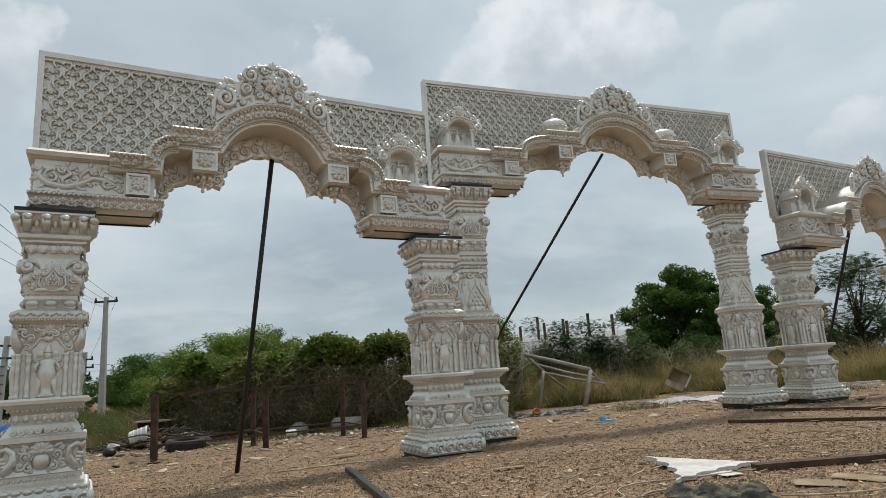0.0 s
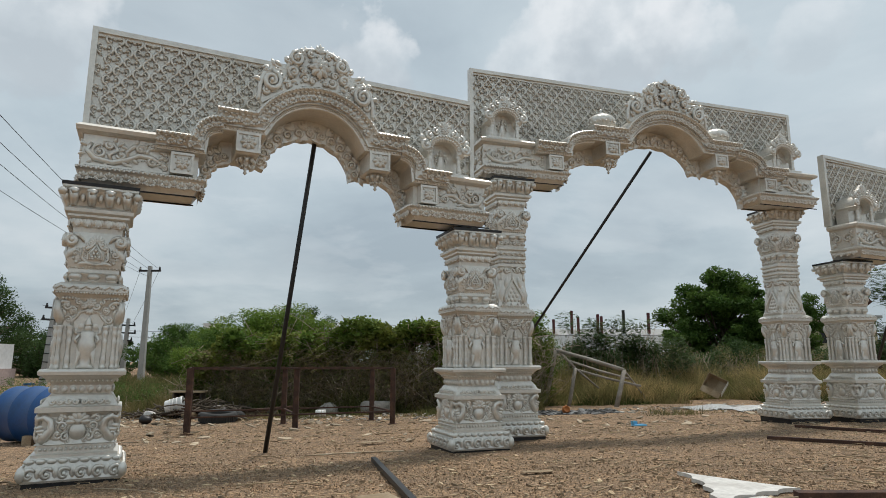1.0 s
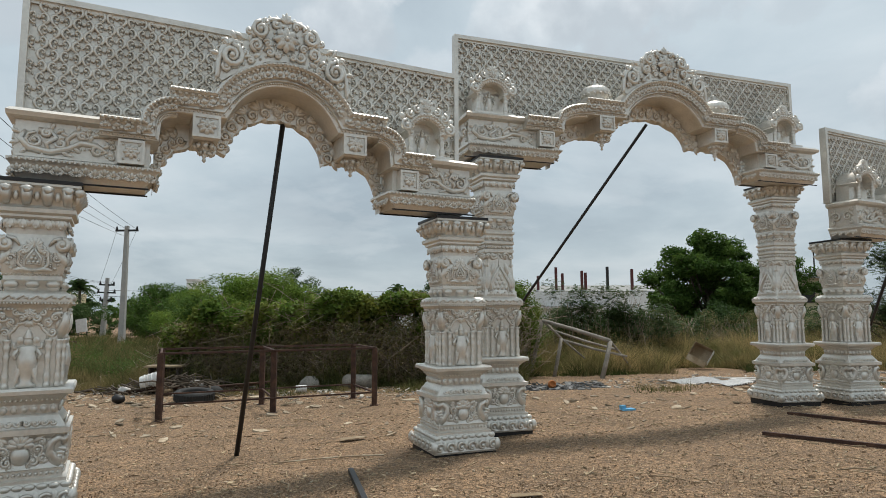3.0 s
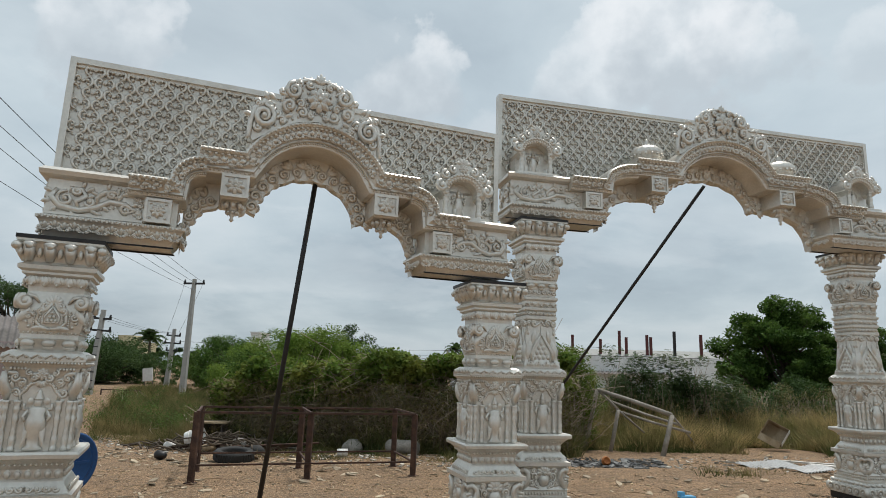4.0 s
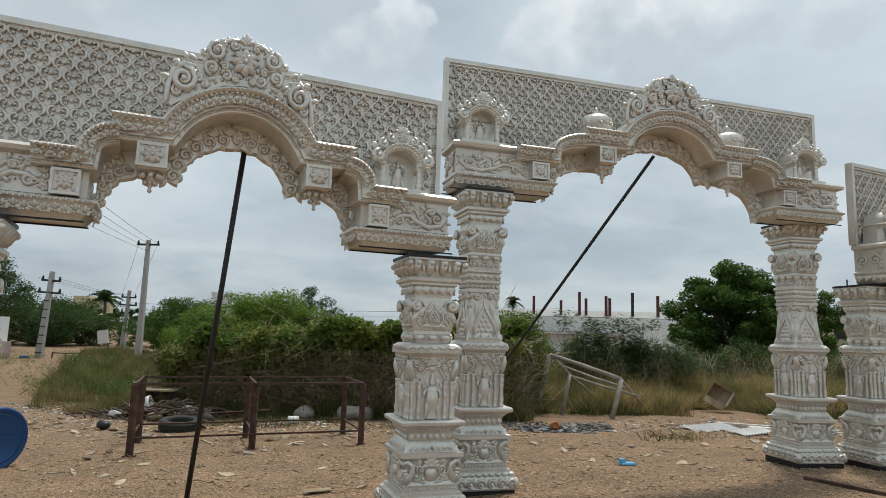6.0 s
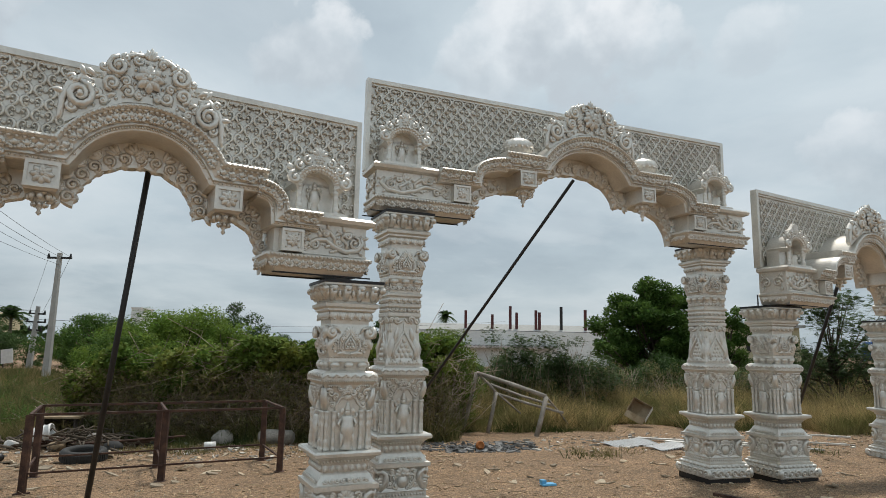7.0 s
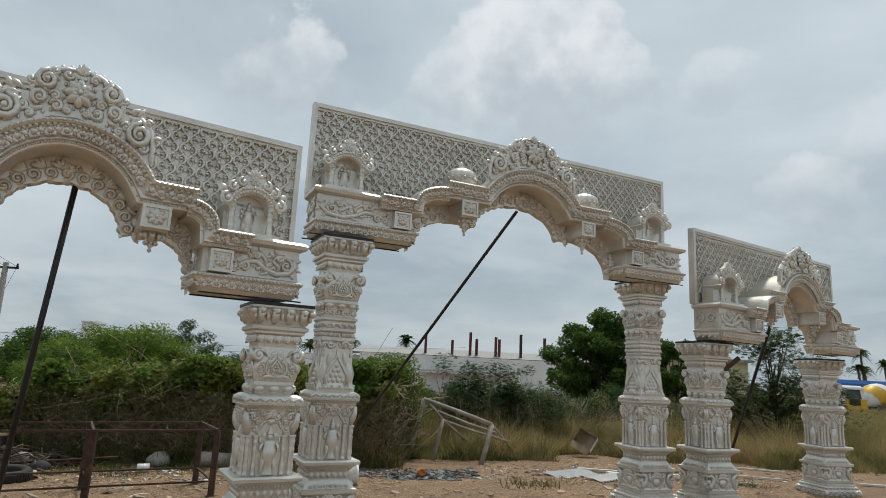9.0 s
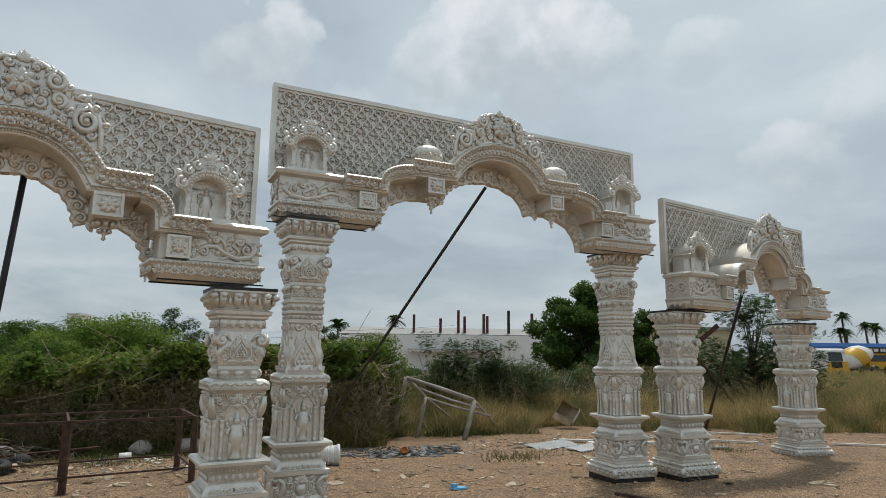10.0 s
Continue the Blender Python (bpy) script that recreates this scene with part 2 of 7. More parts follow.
def earth_material():
    """Trodden red earth: broad damp and dry patches, clods, pale and dark grit."""
    mat = material("red_earth", (0.305, 0.194, 0.108), 0.95, 0, 1.1, 0.26, 34, 0.95, 0.03, second=(0.238, 0.153, 0.086), amount=1.0, lo=0.38, hi=0.62)
    N, L = mat.node_tree.nodes, mat.node_tree.links
    b = N["Principled BSDF"]
    col = b.inputs["Base Color"].links[0].from_socket
    geo = [n for n in N if n.bl_idname == "ShaderNodeNewGeometry"][0]

    def mixed(col, fac_stops, tex_scale, tone, kind):
        if kind == "grit":
            t = N.new("ShaderNodeTexVoronoi")
            t.inputs["Scale"].default_value = tex_scale
            src = t.outputs["Distance"]
        else:
            t = N.new("ShaderNodeTexNoise")
            t.inputs["Scale"].default_value, t.inputs["Detail"].default_value, t.inputs["Roughness"].default_value = tex_scale, 8, 0.68
            src = t.outputs[0]
        L.new(geo.outputs["Position"], t.inputs["Vector"])
        r = N.new("ShaderNodeValToRGB")
        for e, (p, v) in zip(r.color_ramp.elements, fac_stops):
            e.position, e.color = p, (v, v, v, 1)
        L.new(src, r.inputs[0])
        m = N.new("ShaderNodeMix")
        m.data_type = "RGBA"
        L.new(r.outputs[0], m.inputs[0])
        L.new(col, m.inputs[6])
        m.inputs[7].default_value = (*tone, 1)
        return m.outputs[2]
    col = mixed(col, [(0.48, 0.0), (0.66, 0.55)], 5.5, (0.165, 0.112, 0.072), "clods")
    col = mixed(col, [(0.54, 0.0), (0.70, 0.85)], 17.0, (0.32, 0.225, 0.14), "dust")
    col = mixed(col, [(0.10, 0.8), (0.20, 0.0)], 26.0, (0.36, 0.30, 0.215), "grit")
    col = mixed(col, [(0.10, 0.5), (0.20, 0.0)], 19.0, (0.085, 0.062, 0.045), "grit")
    # pebbles: every cell a tone of its own, with raised middles
    for scale, low, high in ((48.0, 0.6, 1.35), (105.0, 0.5, 1.45)):
        v = N.new("ShaderNodeTexVoronoi")
        v.inputs["Scale"].default_value = scale
        L.new(geo.outputs["Position"], v.inputs["Vector"])
        sep = N.new("ShaderNodeSeparateColor")
        L.new(v.outputs["Color"], sep.inputs[0])
        mr = N.new("ShaderNodeMapRange")
        mr.inputs[3].default_value, mr.inputs[4].default_value = low, high
        L.new(sep.outputs[0], mr.inputs[0])
        hs = N.new("ShaderNodeHueSaturation")
        L.new(mr.outputs[0], hs.inputs["Value"])
        L.new(col, hs.inputs["Color"])
        col = hs.outputs[0]
        old = b.inputs["Normal"].links[0].from_socket
        bp = N.new("ShaderNodeBump")
        bp.invert = True
        bp.inputs["Strength"].default_value, bp.inputs["Distance"].default_value = 0.8, 0.5 / scale
        L.new(v.outputs["Distance"], bp.inputs["Height"])
        L.new(old, bp.inputs["Normal"])
        L.new(bp.outputs[0], b.inputs["Normal"])
    L.new(col, b.inputs["Base Color"])
    return mat


EARTH = earth_material()
ground = tagged(finish("ground", build_ground(), EARTH), "bare reddish-brown earth yard with litter and chips", "ground", kind="structure")


# ---------- carved ornament, drawn on a face that looks along -y ----------
def scroll(b, cx, cz, r, y, turns=1.4, start=0.0, way=1, t=0.012, n=5, steps=13):
    """A raised spiral that curls in to its eye."""
    pts, rs = [], []
    for i in range(steps):
        f = i / (steps - 1)
        q = start + way * f * turns * 2 * math.pi
        rr = r * (1 - 0.78 * f)
        pts.append((cx + rr * math.cos(q), y - t * 0.5, cz + rr * math.sin(q)))
        rs.append(1.08 * t * (0.55 + 0.6 * math.sin(math.pi * min(1, f + 0.15))))
    b.tube(pts, rs, n)
    b.ball((cx, y - t * 0.8, cz), t * 1.3, 6, 4)
    return b


def petal(b, x, z, ang, l, w, y, d=0.012):
    """A flat drop-shaped leaf that points along ang (degrees, 0 is up)."""
    a = radians(ang)
    ux, uz, vx, vz = math.sin(a), math.cos(a), math.cos(a), -math.sin(a)
    out = [(0.0, 0.0), (0.3, 0.42), (0.62, 0.5), (0.85, 0.3), (1.0, 0.0), (0.85, -0.3), (0.62, -0.5), (0.3, -0.42)]
    v = [(x + ux * l * p + vx * w * q, y, z + uz * l * p + vz * w * q) for p, q in out]
    v += [(x + ux * l * 0.55, y - 1.4 * d, z + uz * l * 0.55)]
    return b.add(v, [(i, (i + 1) % 8, 8) for i in range(8)], True)


def flower(b, x, z, r, y, n=8):
    for k in range(n):
        petal(b, x, z, 360 / n * k, r, r * 0.62, y, r * 0.34)
    for k in range(n):
        petal(b, x, z, 360 / n * (k + 0.5), r * 0.62, r * 0.45, y - r * 0.15, r * 0.2)
    return b.ball((x, y - r * 0.25, z), r * 0.24, 6, 4)


def beads(b, p0, p1, n, r):
    for i in range(n):
        f = (i + 0.5) / n
        b.ball([p0[k] + (p1[k] - p0[k]) * f for k in range(3)], r, 5, 4)
    return b


def leaf_row(b, x0, x1, n, z, h, y, d=0.018, lean=0.0, down=True):
    """Acanthus leaves side by side, each with two side lobes and a curled tip."""
    w = (x1 - x0) / n
    for i in range(n):
        x = x0 + w * (i + 0.5)
        s = 180 if down else 0
        zz = z + h if down else z
        petal(b, x, zz, s, h, w * 0.72, y, d)
        petal(b, x - w * 0.2, zz, s + (22 if down else -22), h * 0.8, w * 0.42, y + 0.002, d * 0.8)
        petal(b, x + w * 0.2, zz, s - (22 if down else -22), h * 0.8, w * 0.42, y + 0.002, d * 0.8)
        b.ball((x, y - d * 0.8, zz + (-h if down else h) * 0.86), w * 0.15, 5, 4)
    return b


def wave_row(b, x0, x1, n, z, h, y, t=0.008):
    """A running row of small scrolls."""
    w = (x1 - x0) / n
    for i in range(n):
        x = x0 + w * (i + 0.5)
        sgn = 1 if i < n / 2 else -1
        scroll(b, x, z, h * 0.5, y, 1.0, math.pi if sgn > 0 else 0, sgn, t, 5, 9)
        petal(b, x + sgn * w * 0.5, z - h * 0.45, 0, h * 0.9, w * 0.4, y, t * 1.4)
    return b


def around(b, face):
    for k in range(4):
        b.merge(face, Matrix.Rotation(math.pi / 2 * k, 4, "Z"))
    return b


# ---------- pillars ----------
def square(b, prof, smooth=False):
    return b.rects([(-h, h, -h, h, z) for h, z in prof], smooth)


def colonette(b, x, y, z0, z1, r):
    h = z1 - z0
    b.lathe([(r * a, h * c) for a, c in ((1.25, 0), (1.25, 0.06), (0.9, 0.09), (1.15, 0.14), (1.2, 0.26), (0.85, 0.31), (1.05, 0.35), (0.8, 0.42), (0.95, 0.58), (1.15, 0.66), (0.8, 0.70), (1.1, 0.78), (1.25, 0.86), (0.9, 0.9), (1.35, 0.96), (1.35, 1.0))], (x, y, z0), 8)
    return b


def figure(b, y, z0, h):
    """A plain standing figure in relief, without features."""
    loops = []
    for f, w, d in ((0.0, 0.15, 0.06), (0.03, 0.16, 0.075), (0.08, 0.10, 0.06), (0.20, 0.125, 0.075), (0.33, 0.15, 0.09), (0.42, 0.165, 0.10), (0.50, 0.15, 0.095), (0.58, 0.12, 0.08), (0.66, 0.15, 0.075), (0.70, 0.10, 0.06)):
        loops.append([(1.03 * h * w * math.cos(2 * math.pi * i / 12), y + 1.3 * h * d * math.sin(2 * math.pi * i / 12), z0 + h * f) for i in range(12)])
    b.ring(loops)
    b.ball((0, y - 0.004, z0 + h * 0.76), h * 0.075, 8, 6, (1.0, 0.85, 1.1))
    b.lathe([(h * 0.075, 0), (h * 0.08, h * 0.02), (h * 0.06, h * 0.05), (h * 0.065, h * 0.07), (h * 0.04, h * 0.11), (h * 0.045, h * 0.125), (h * 0.005, h * 0.18)], (0, y, z0 + h * 0.81), 8)
    for s in (-1, 1):
        b.tube([(s * h * 0.13, y, z0 + h * 0.65), (s * h * 0.21, y - 0.004, z0 + h * 0.54), (s * h * 0.17, y - 0.012, z0 + h * 0.47)], [h * 0.038, h * 0.034, h * 0.028], 6)
        b.tube([(s * h * 0.13, y, z0 + h * 0.65), (s * h * 0.22, y, z0 + h * 0.66), (s * h * 0.21, y - 0.006, z0 + h * 0.75)], [h * 0.035, h * 0.03, h * 0.026], 6)
        petal(b, s * h * 0.07, z0 + h * 0.78, s * 80, h * 0.11, h * 0.12, y - 0.004, 0.006)
        for k in range(3):
            petal(b, s * h * (0.06 + 0.035 * k), z0 + h * 0.44, s * (165 + 6 * k), h * (0.42 - 0.05 * k), h * 0.06, y - h * 0.07 + 0.006 * k, 0.006)
    return b


def make_pillar(tall, m, label):
    p = thing("pillar", m, label, "pillar", "pillars of the gates")
    finish("base_board", square(Build(), [(0.305, -0.04), (0.305, 0.03)]), BLACK, p, "black base board")

    b = square(Build(), [(0.312, 0.03), (0.318, 0.045), (0.305, 0.10), (0.285, 0.165), (0.272, 0.185), (0.272, 0.205), (0.246, 0.21), (0.244, 0.262), (0.262, 0.268)])
    f = Build()
    for i in range(6):
        x = -0.265 + 0.106 * i
        scroll(f, x, 0.085, 0.042, -0.318 + 0.004, 1.1, 0.6, 1, 0.013, 5, 11)
        petal(f, x + 0.053, 0.045, 0, 0.10, 0.045, -0.312, 0.016)
    for i in range(9):
        f.ball((-0.272 + 0.068 * i, -0.284, 0.165), 0.034, 8, 5, (1.05, 0.75, 0.62))
    beads(f, (-0.235, -0.246, 0.237), (0.235, -0.246, 0.237), 15, 0.0135)
    f.ball((-0.312, -0.312, 0.09), 0.036, 7, 5, (1, 1, 1.5))
    finish("plinth", around(b, f), PEARL, p)

    b = square(Build(), [(0.248, 0.268), (0.236, 0.30), (0.232, 0.45), (0.25, 0.475), (0.276, 0.482), (0.276, 0.515), (0.25, 0.522), (0.226, 0.56), (0.208, 0.59)])
    f = Build()
    y = -0.236
    f.ball((0, y, 0.352), 0.060, 10, 6, (1, 0.6, 1.0))
    for s in (-1, 1):
        scroll(f, s * 0.125, 0.33, 0.030, y, 1.3, 0, s, 0.011)
        scroll(f, s * 0.118, 0.43, 0.026, y, 1.3, math.pi, -s, 0.010)
        petal(f, s * 0.10, 0.295, s * 70, 0.075, 0.034, y - 0.003, 0.014)
        petal(f, s * 0.07, 0.43, s * 55, 0.07, 0.032, y - 0.003, 0.014)
        beads(f, (s * 0.145, y - 0.006, 0.30), (s * 0.15, y - 0.006, 0.41), 6, 0.009)
    f.lathe([(0.03, 0), (0.022, 0.012), (0.04, 0.03)], (0, y, 0.40), 8)
    for k in range(-3, 4):
        petal(f, 0, 0.415, 30 * k, 0.080, 0.044, y - 0.014 + abs(k) * 0.002, 0.018)
    flower(f, 0, 0.452, 0.03, y - 0.012, 6)
    for s in (-1, 1):
        scroll(f, s * 0.075, 0.315, 0.032, y, 1.3, math.pi / 2, -s, 0.010)
        scroll(f, s * 0.095, 0.385, 0.036, y, 1.4, -math.pi / 2, s, 0.010)
        scroll(f, s * 0.055, 0.285, 0.022, y, 1.2, 0, s, 0.008)
        f.tube([(s * 0.06, y, 0.30), (s * 0.085, y, 0.345), (s * 0.068, y, 0.41)], 0.008, 5)
        beads(f, (s * 0.062, y - 0.006, 0.325), (s * 0.066, y - 0.006, 0.40), 5, 0.007)
        # curled leaf that fills the corner
        f.tube([(s * 0.225, y + 0.01, 0.285), (s * 0.20, y - 0.006, 0.32), (s * 0.165, y - 0.01, 0.37), (s * 0.175, y - 0.016, 0.425), (s * 0.215, y - 0.016, 0.45), (s * 0.245, y - 0.008, 0.435), (s * 0.238, y, 0.405)],
               [0.030, 0.036, 0.030, 0.026, 0.024, 0.018, 0.010], 7)
        for k in range(4):
            petal(f, s * (0.175 + 0.012 * k), 0.30 + 0.03 * k, s * (70 + 12 * k), 0.06, 0.026, y - 0.022, 0.010)
    wave_row(f, -0.20, 0.20, 8, 0.552, 0.042, -0.243)
    finish("base_block", around(b, f), PEARL, p)

    b = square(Build(), [(0.208, 0.59), (0.195, 0.605), (0.198, 0.66), (0.215, 0.69), (0.255, 0.722), (0.284, 0.732), (0.286, 0.755), (0.275, 0.77)])
    f = Build()
    for i in range(7):
        x = -0.168 + 0.056 * i
        f.ball((x, -0.204, 0.632), 0.021, 7, 5, (1, 0.6, 1.1))
        petal(f, x, 0.665, 180, 0.06, 0.05, -0.203, 0.008)
    beads(f, (-0.205, -0.226, 0.69), (0.205, -0.226, 0.69), 14, 0.010)
    finish("neck", around(b, f), PEARL, p)

    b = square(Build(), [(0.192, 0.77), (0.192, 1.16), (0.20, 1.22), (0.215, 1.275), (0.232, 1.30)])
    f = Build()
    for s in (-1, 1):
        colonette(f, s * 0.118, -0.202, 0.772, 1.075, 0.019)
        colonette(f, s * 0.180, -0.204, 0.772, 1.075, 0.017)
        f.tube([(s * 0.108, -0.192, 1.078), (s * 0.112, -0.195, 1.11), (s * 0.085, -0.195, 1.135), (s * 0.066, -0.195, 1.17), (s * 0.035, -0.196, 1.185), (0, -0.197, 1.197)], 0.0115, 6)
        beads(f, (s * 0.095, -0.2, 1.14), (s * 0.045, -0.2, 1.20), 4, 0.009)
        scroll(f, s * 0.135, 1.12, 0.028, -0.192, 1.3, math.pi, s, 0.009)
        scroll(f, s * 0.105, 1.185, 0.030, -0.200, 1.3, -math.pi / 2, s, 0.009)
        scroll(f, s * 0.15, 1.215, 0.028, -0.208, 1.3, 0, s, 0.009)
        scroll(f, s * 0.075, 1.245, 0.022, -0.212, 1.2, math.pi / 2, -s, 0.008)
        f.tube([(s * 0.185, -0.185, 1.08), (s * 0.19, -0.205, 1.14), (s * 0.21, -0.215, 1.19), (s * 0.205, -0.22, 1.25)], [0.018, 0.03, 0.026, 0.012], 7)
        beads(f, (s * 0.165, -0.2, 1.11), (s * 0.19, -0.222, 1.25), 6, 0.008)
        scroll(f, s * 0.045, 1.215, 0.026, -0.206, 1.3, math.pi, s, 0.010)
        petal(f, s * 0.08, 1.16, s * 60, 0.075, 0.032, -0.200, 0.014)
        petal(f, s * 0.13, 1.235, s * 80, 0.07, 0.034, -0.214, 0.014)
        petal(f, s * 0.155, 1.14, s * 20, 0.07, 0.032, -0.198, 0.014)
        for k in range(5):
            f.ball((s * (0.10 + 0.02 * k), -0.214 - 0.003 * k, 1.268), 0.012, 5, 4)
    flower(f, 0, 1.238, 0.044, -0.212, 8)
    for k in range(-2, 3):
        petal(f, 0, 1.20, 180 + 28 * k, 0.05, 0.026, -0.204, 0.012)
    finish("die", around(b, f), PEARL, p)
    finish("relief_figure", around(Build(), figure(Build(), -0.200, 0.775, 0.375)), PEARL, p)

    b = square(Build(), [(0.236, 1.30), (0.246, 1.318), (0.246, 1.343), (0.228, 1.37), (0.20, 1.385)])
    f = Build()
    beads(f, (-0.235, -0.245, 1.306), (0.235, -0.245, 1.306), 24, 0.0095)
    for i in range(6):
        x = -0.20 + 0.08 * i
        f.tube([(x - 0.035, -0.246, 1.332), (x, -0.243, 1.36), (x + 0.03, -0.247, 1.338)], 0.009, 5)
        f.ball((x + 0.014, -0.246, 1.344), 0.010, 5, 4)
    finish("cap_slab", around(b, f), PEARL, p)

    d = 0.0
    if tall:
        d = 0.76
        b = square(Build(), [(0.195, 1.385), (0.195, 1.41), (0.178, 1.46), (0.158, 1.72), (0.152, 1.84), (0.172, 1.86), (0.172, 1.89), (0.158, 1.90), (0.158, 1.93), (0.176, 1.95), (0.176, 1.975), (0.16, 1.985), (0.165, 2.04), (0.182, 2.055), (0.182, 2.075), (0.162, 2.085), (0.165, 2.175)])
        f = Build()
        for s in (-1, 1):
            f.tube([(s * 0.115, -0.180, 1.45), (s * 0.118, -0.178, 1.53), (s * 0.060, -0.172, 1.62), (0, -0.164, 1.715)], [0.020, 0.019, 0.016, 0.012], 6)
            scroll(f, s * 0.12, 1.455, 0.035, -0.178, 1.3, math.pi / 2, s, 0.009)
            petal(f, s * 0.158, 1.42, -s * 10, 0.24, 0.085, -0.168, 0.026)
            petal(f, s * 0.10, 1.60, -s * 12, 0.16, 0.05, -0.164, 0.018)
            f.tube([(0, -0.158, 1.845), (s * 0.03, -0.160, 1.80), (s * 0.075, -0.160, 1.79), (s * 0.12, -0.158, 1.845)], 0.010, 5)
            scroll(f, s * 0.075, 1.820, 0.036, -0.158, 1.2, 0, s, 0.013)
            scroll(f, s * 0.135, 1.815, 0.026, -0.158, 1.2, 0, -s, 0.011)
            f.lathe([(0.004, 0), (0.016, 0.012), (0.012, 0.035), (0.006, 0.05), (0.010, 0.065), (0.004, 0.09)], (s * 0.14, -0.158, 1.70), 7)
        f.lathe([(0.004, 0), (0.016, 0.012), (0.012, 0.035), (0.006, 0.05), (0.010, 0.065), (0.004, 0.09)], (0, -0.160, 1.70), 7)
        for k in range(4):
            for i in range(4 - k):
                f.ball(((i - (3 - k) / 2) * 0.048, -0.172 + 0.004 * k, 1.485 + k * 0.046), 0.022, 6, 4, (1.1, 0.8, 1.2))
        leaf_row(f, -0.17, 0.17, 4, 1.395, 0.05, -0.198, down=False)
        wave_row(f, -0.16, 0.16, 7, 1.92, 0.035, -0.162)
        leaf_row(f, -0.17, 0.17, 5, 1.985, 0.05, -0.165)
        wave_row(f, -0.16, 0.16, 6, 2.13, 0.05, -0.166)
        finish("shaft", around(b, f), PEARL, p)

    b = square(Build(), [(h, z + d) for h, z in [(0.158, 1.385), (0.165, 1.42), (0.182, 1.455), (0.172, 1.462), (0.170, 1.49), (0.178, 1.50), (0.188, 1.56), (0.190, 1.64), (0.176, 1.71), (0.168, 1.76), (0.170, 1.80)]])
    f = Build()
    for x in (-0.12, 0.0, 0.12):
        f.ball((x, -0.18, 1.43 + d), 0.036, 9, 6, (1.25, 0.7, 0.75))
        petal(f, x, 1.43 + d, 180, 0.05, 0.07, -0.175, 0.014)
    beads(f, (-0.165, -0.178, 1.495 + d), (0.165, -0.178, 1.495 + d), 13, 0.008)
    y = -0.194
    for s in (-1, 1):
        f.tube([(0, y, 1.52 + d), (s * 0.055, y, 1.525 + d), (s * 0.09, y, 1.565 + d), (s * 0.082, y, 1.625 + d), (s * 0.035, y + 0.002, 1.645 + d), (0, y + 0.008, 1.705 + d)], 0.0115, 6)
        f.tube([(0, y, 1.565 + d), (s * 0.04, y, 1.56 + d), (s * 0.045, y, 1.60 + d), (0, y, 1.665 + d)], 0.009, 5)
        beads(f, (s * 0.07, y, 1.545 + d), (s * 0.064, y, 1.615 + d), 5, 0.007)
        scroll(f, s * 0.065, 1.635 + d, 0.024, y, 1.2, -math.pi / 2, s, 0.009)
        # volute at the corner
        scroll(f, s * 0.165, 1.692 + d, 0.042, y - 0.012, 1.5, math.pi * (0.5 if s > 0 else 0.5), -s, 0.017, 6, 15)
        f.tube([(s * 0.165, y - 0.004, 1.735 + d), (s * 0.115, y, 1.725 + d), (s * 0.085, y + 0.004, 1.685 + d)], [0.016, 0.014, 0.007], 6)
        for k in range(5):
            f.ball((s * (0.128 + 0.018 * (k % 3)), y + 0.004, 1.535 + 0.027 * k + d), 0.013, 6, 4)
        scroll(f, s * 0.135, 1.60 + d, 0.026, y, 1.2, 0, -s, 0.008)
        beads(f, (s * 0.100, y, 1.54 + d), (s * 0.108, y, 1.64 + d), 7, 0.0085)
        petal(f, s * 0.03, 1.535 + d, s * 100, 0.085, 0.03, y - 0.004, 0.012)
        petal(f, s * 0.135, 1.66 + d, s * 150, 0.12, 0.05, y - 0.002, 0.016)
        scroll(f, s * 0.045, 1.665 + d, 0.022, y + 0.004, 1.3, math.pi / 2, -s, 0.009)
    for k in range(-4, 5):
        petal(f, 0, 1.672 + d, 24 * k, 0.075 - 0.004 * abs(k), 0.032, y + 0.006, 0.014)
    for k in range(3):
        for i in range(3 - k):
            f.ball(((i - (2 - k) / 2) * 0.024, y - 0.002, 1.575 + 0.024 * k + d), 0.0125, 6, 4)
    finish("vase", around(b, f), PEARL, p)

    b = square(Build(), [(h, z + d) for h, z in [(0.180, 1.80), (0.186, 1.855), (0.212, 1.87), (0.212, 1.885), (0.236, 1.90), (0.238, 1.925), (0.215, 1.935), (0.205, 1.95), (0.215, 1.99), (0.245, 2.06), (0.262, 2.075), (0.262, 2.09)]])
    f = Build()
    leaf_row(f, -0.185, 0.185, 5, 1.79 + d, 0.07, -0.194, 0.014)
    for i in range(4):
        x = -0.183 + 0.122 * i
        f.tube([(x, -0.205, 1.955 + d), (x, -0.224, 2.0 + d), (x, -0.258, 2.045 + d), (x, -0.272, 2.04 + d), (x, -0.268, 2.022 + d)], [0.026, 0.038, 0.036, 0.028, 0.012], 7)
        f.ball((x + 0.061, -0.232, 2.005 + d), 0.022, 6, 5, (0.9, 0.8, 1.6))
        f.ball((x, -0.262, 2.052 + d), 0.036, 8, 5, (1.2, 0.75, 0.62))
    f.ball((-0.255, -0.255, 2.04 + d), 0.036, 8, 5, (1, 1, 0.8))
    finish("capital", around(b, f), PEARL, p)
    finish("top_board", square(Build(), [(0.268, 2.09 + d), (0.268, 2.115 + d)]), BLACK, p, "black steel plate on the capital")
    return p


# ---------- lintel of a gate ----------
R_ARCH = 0.625
A_ARCH = math.asin(0.545 / R_ARCH)


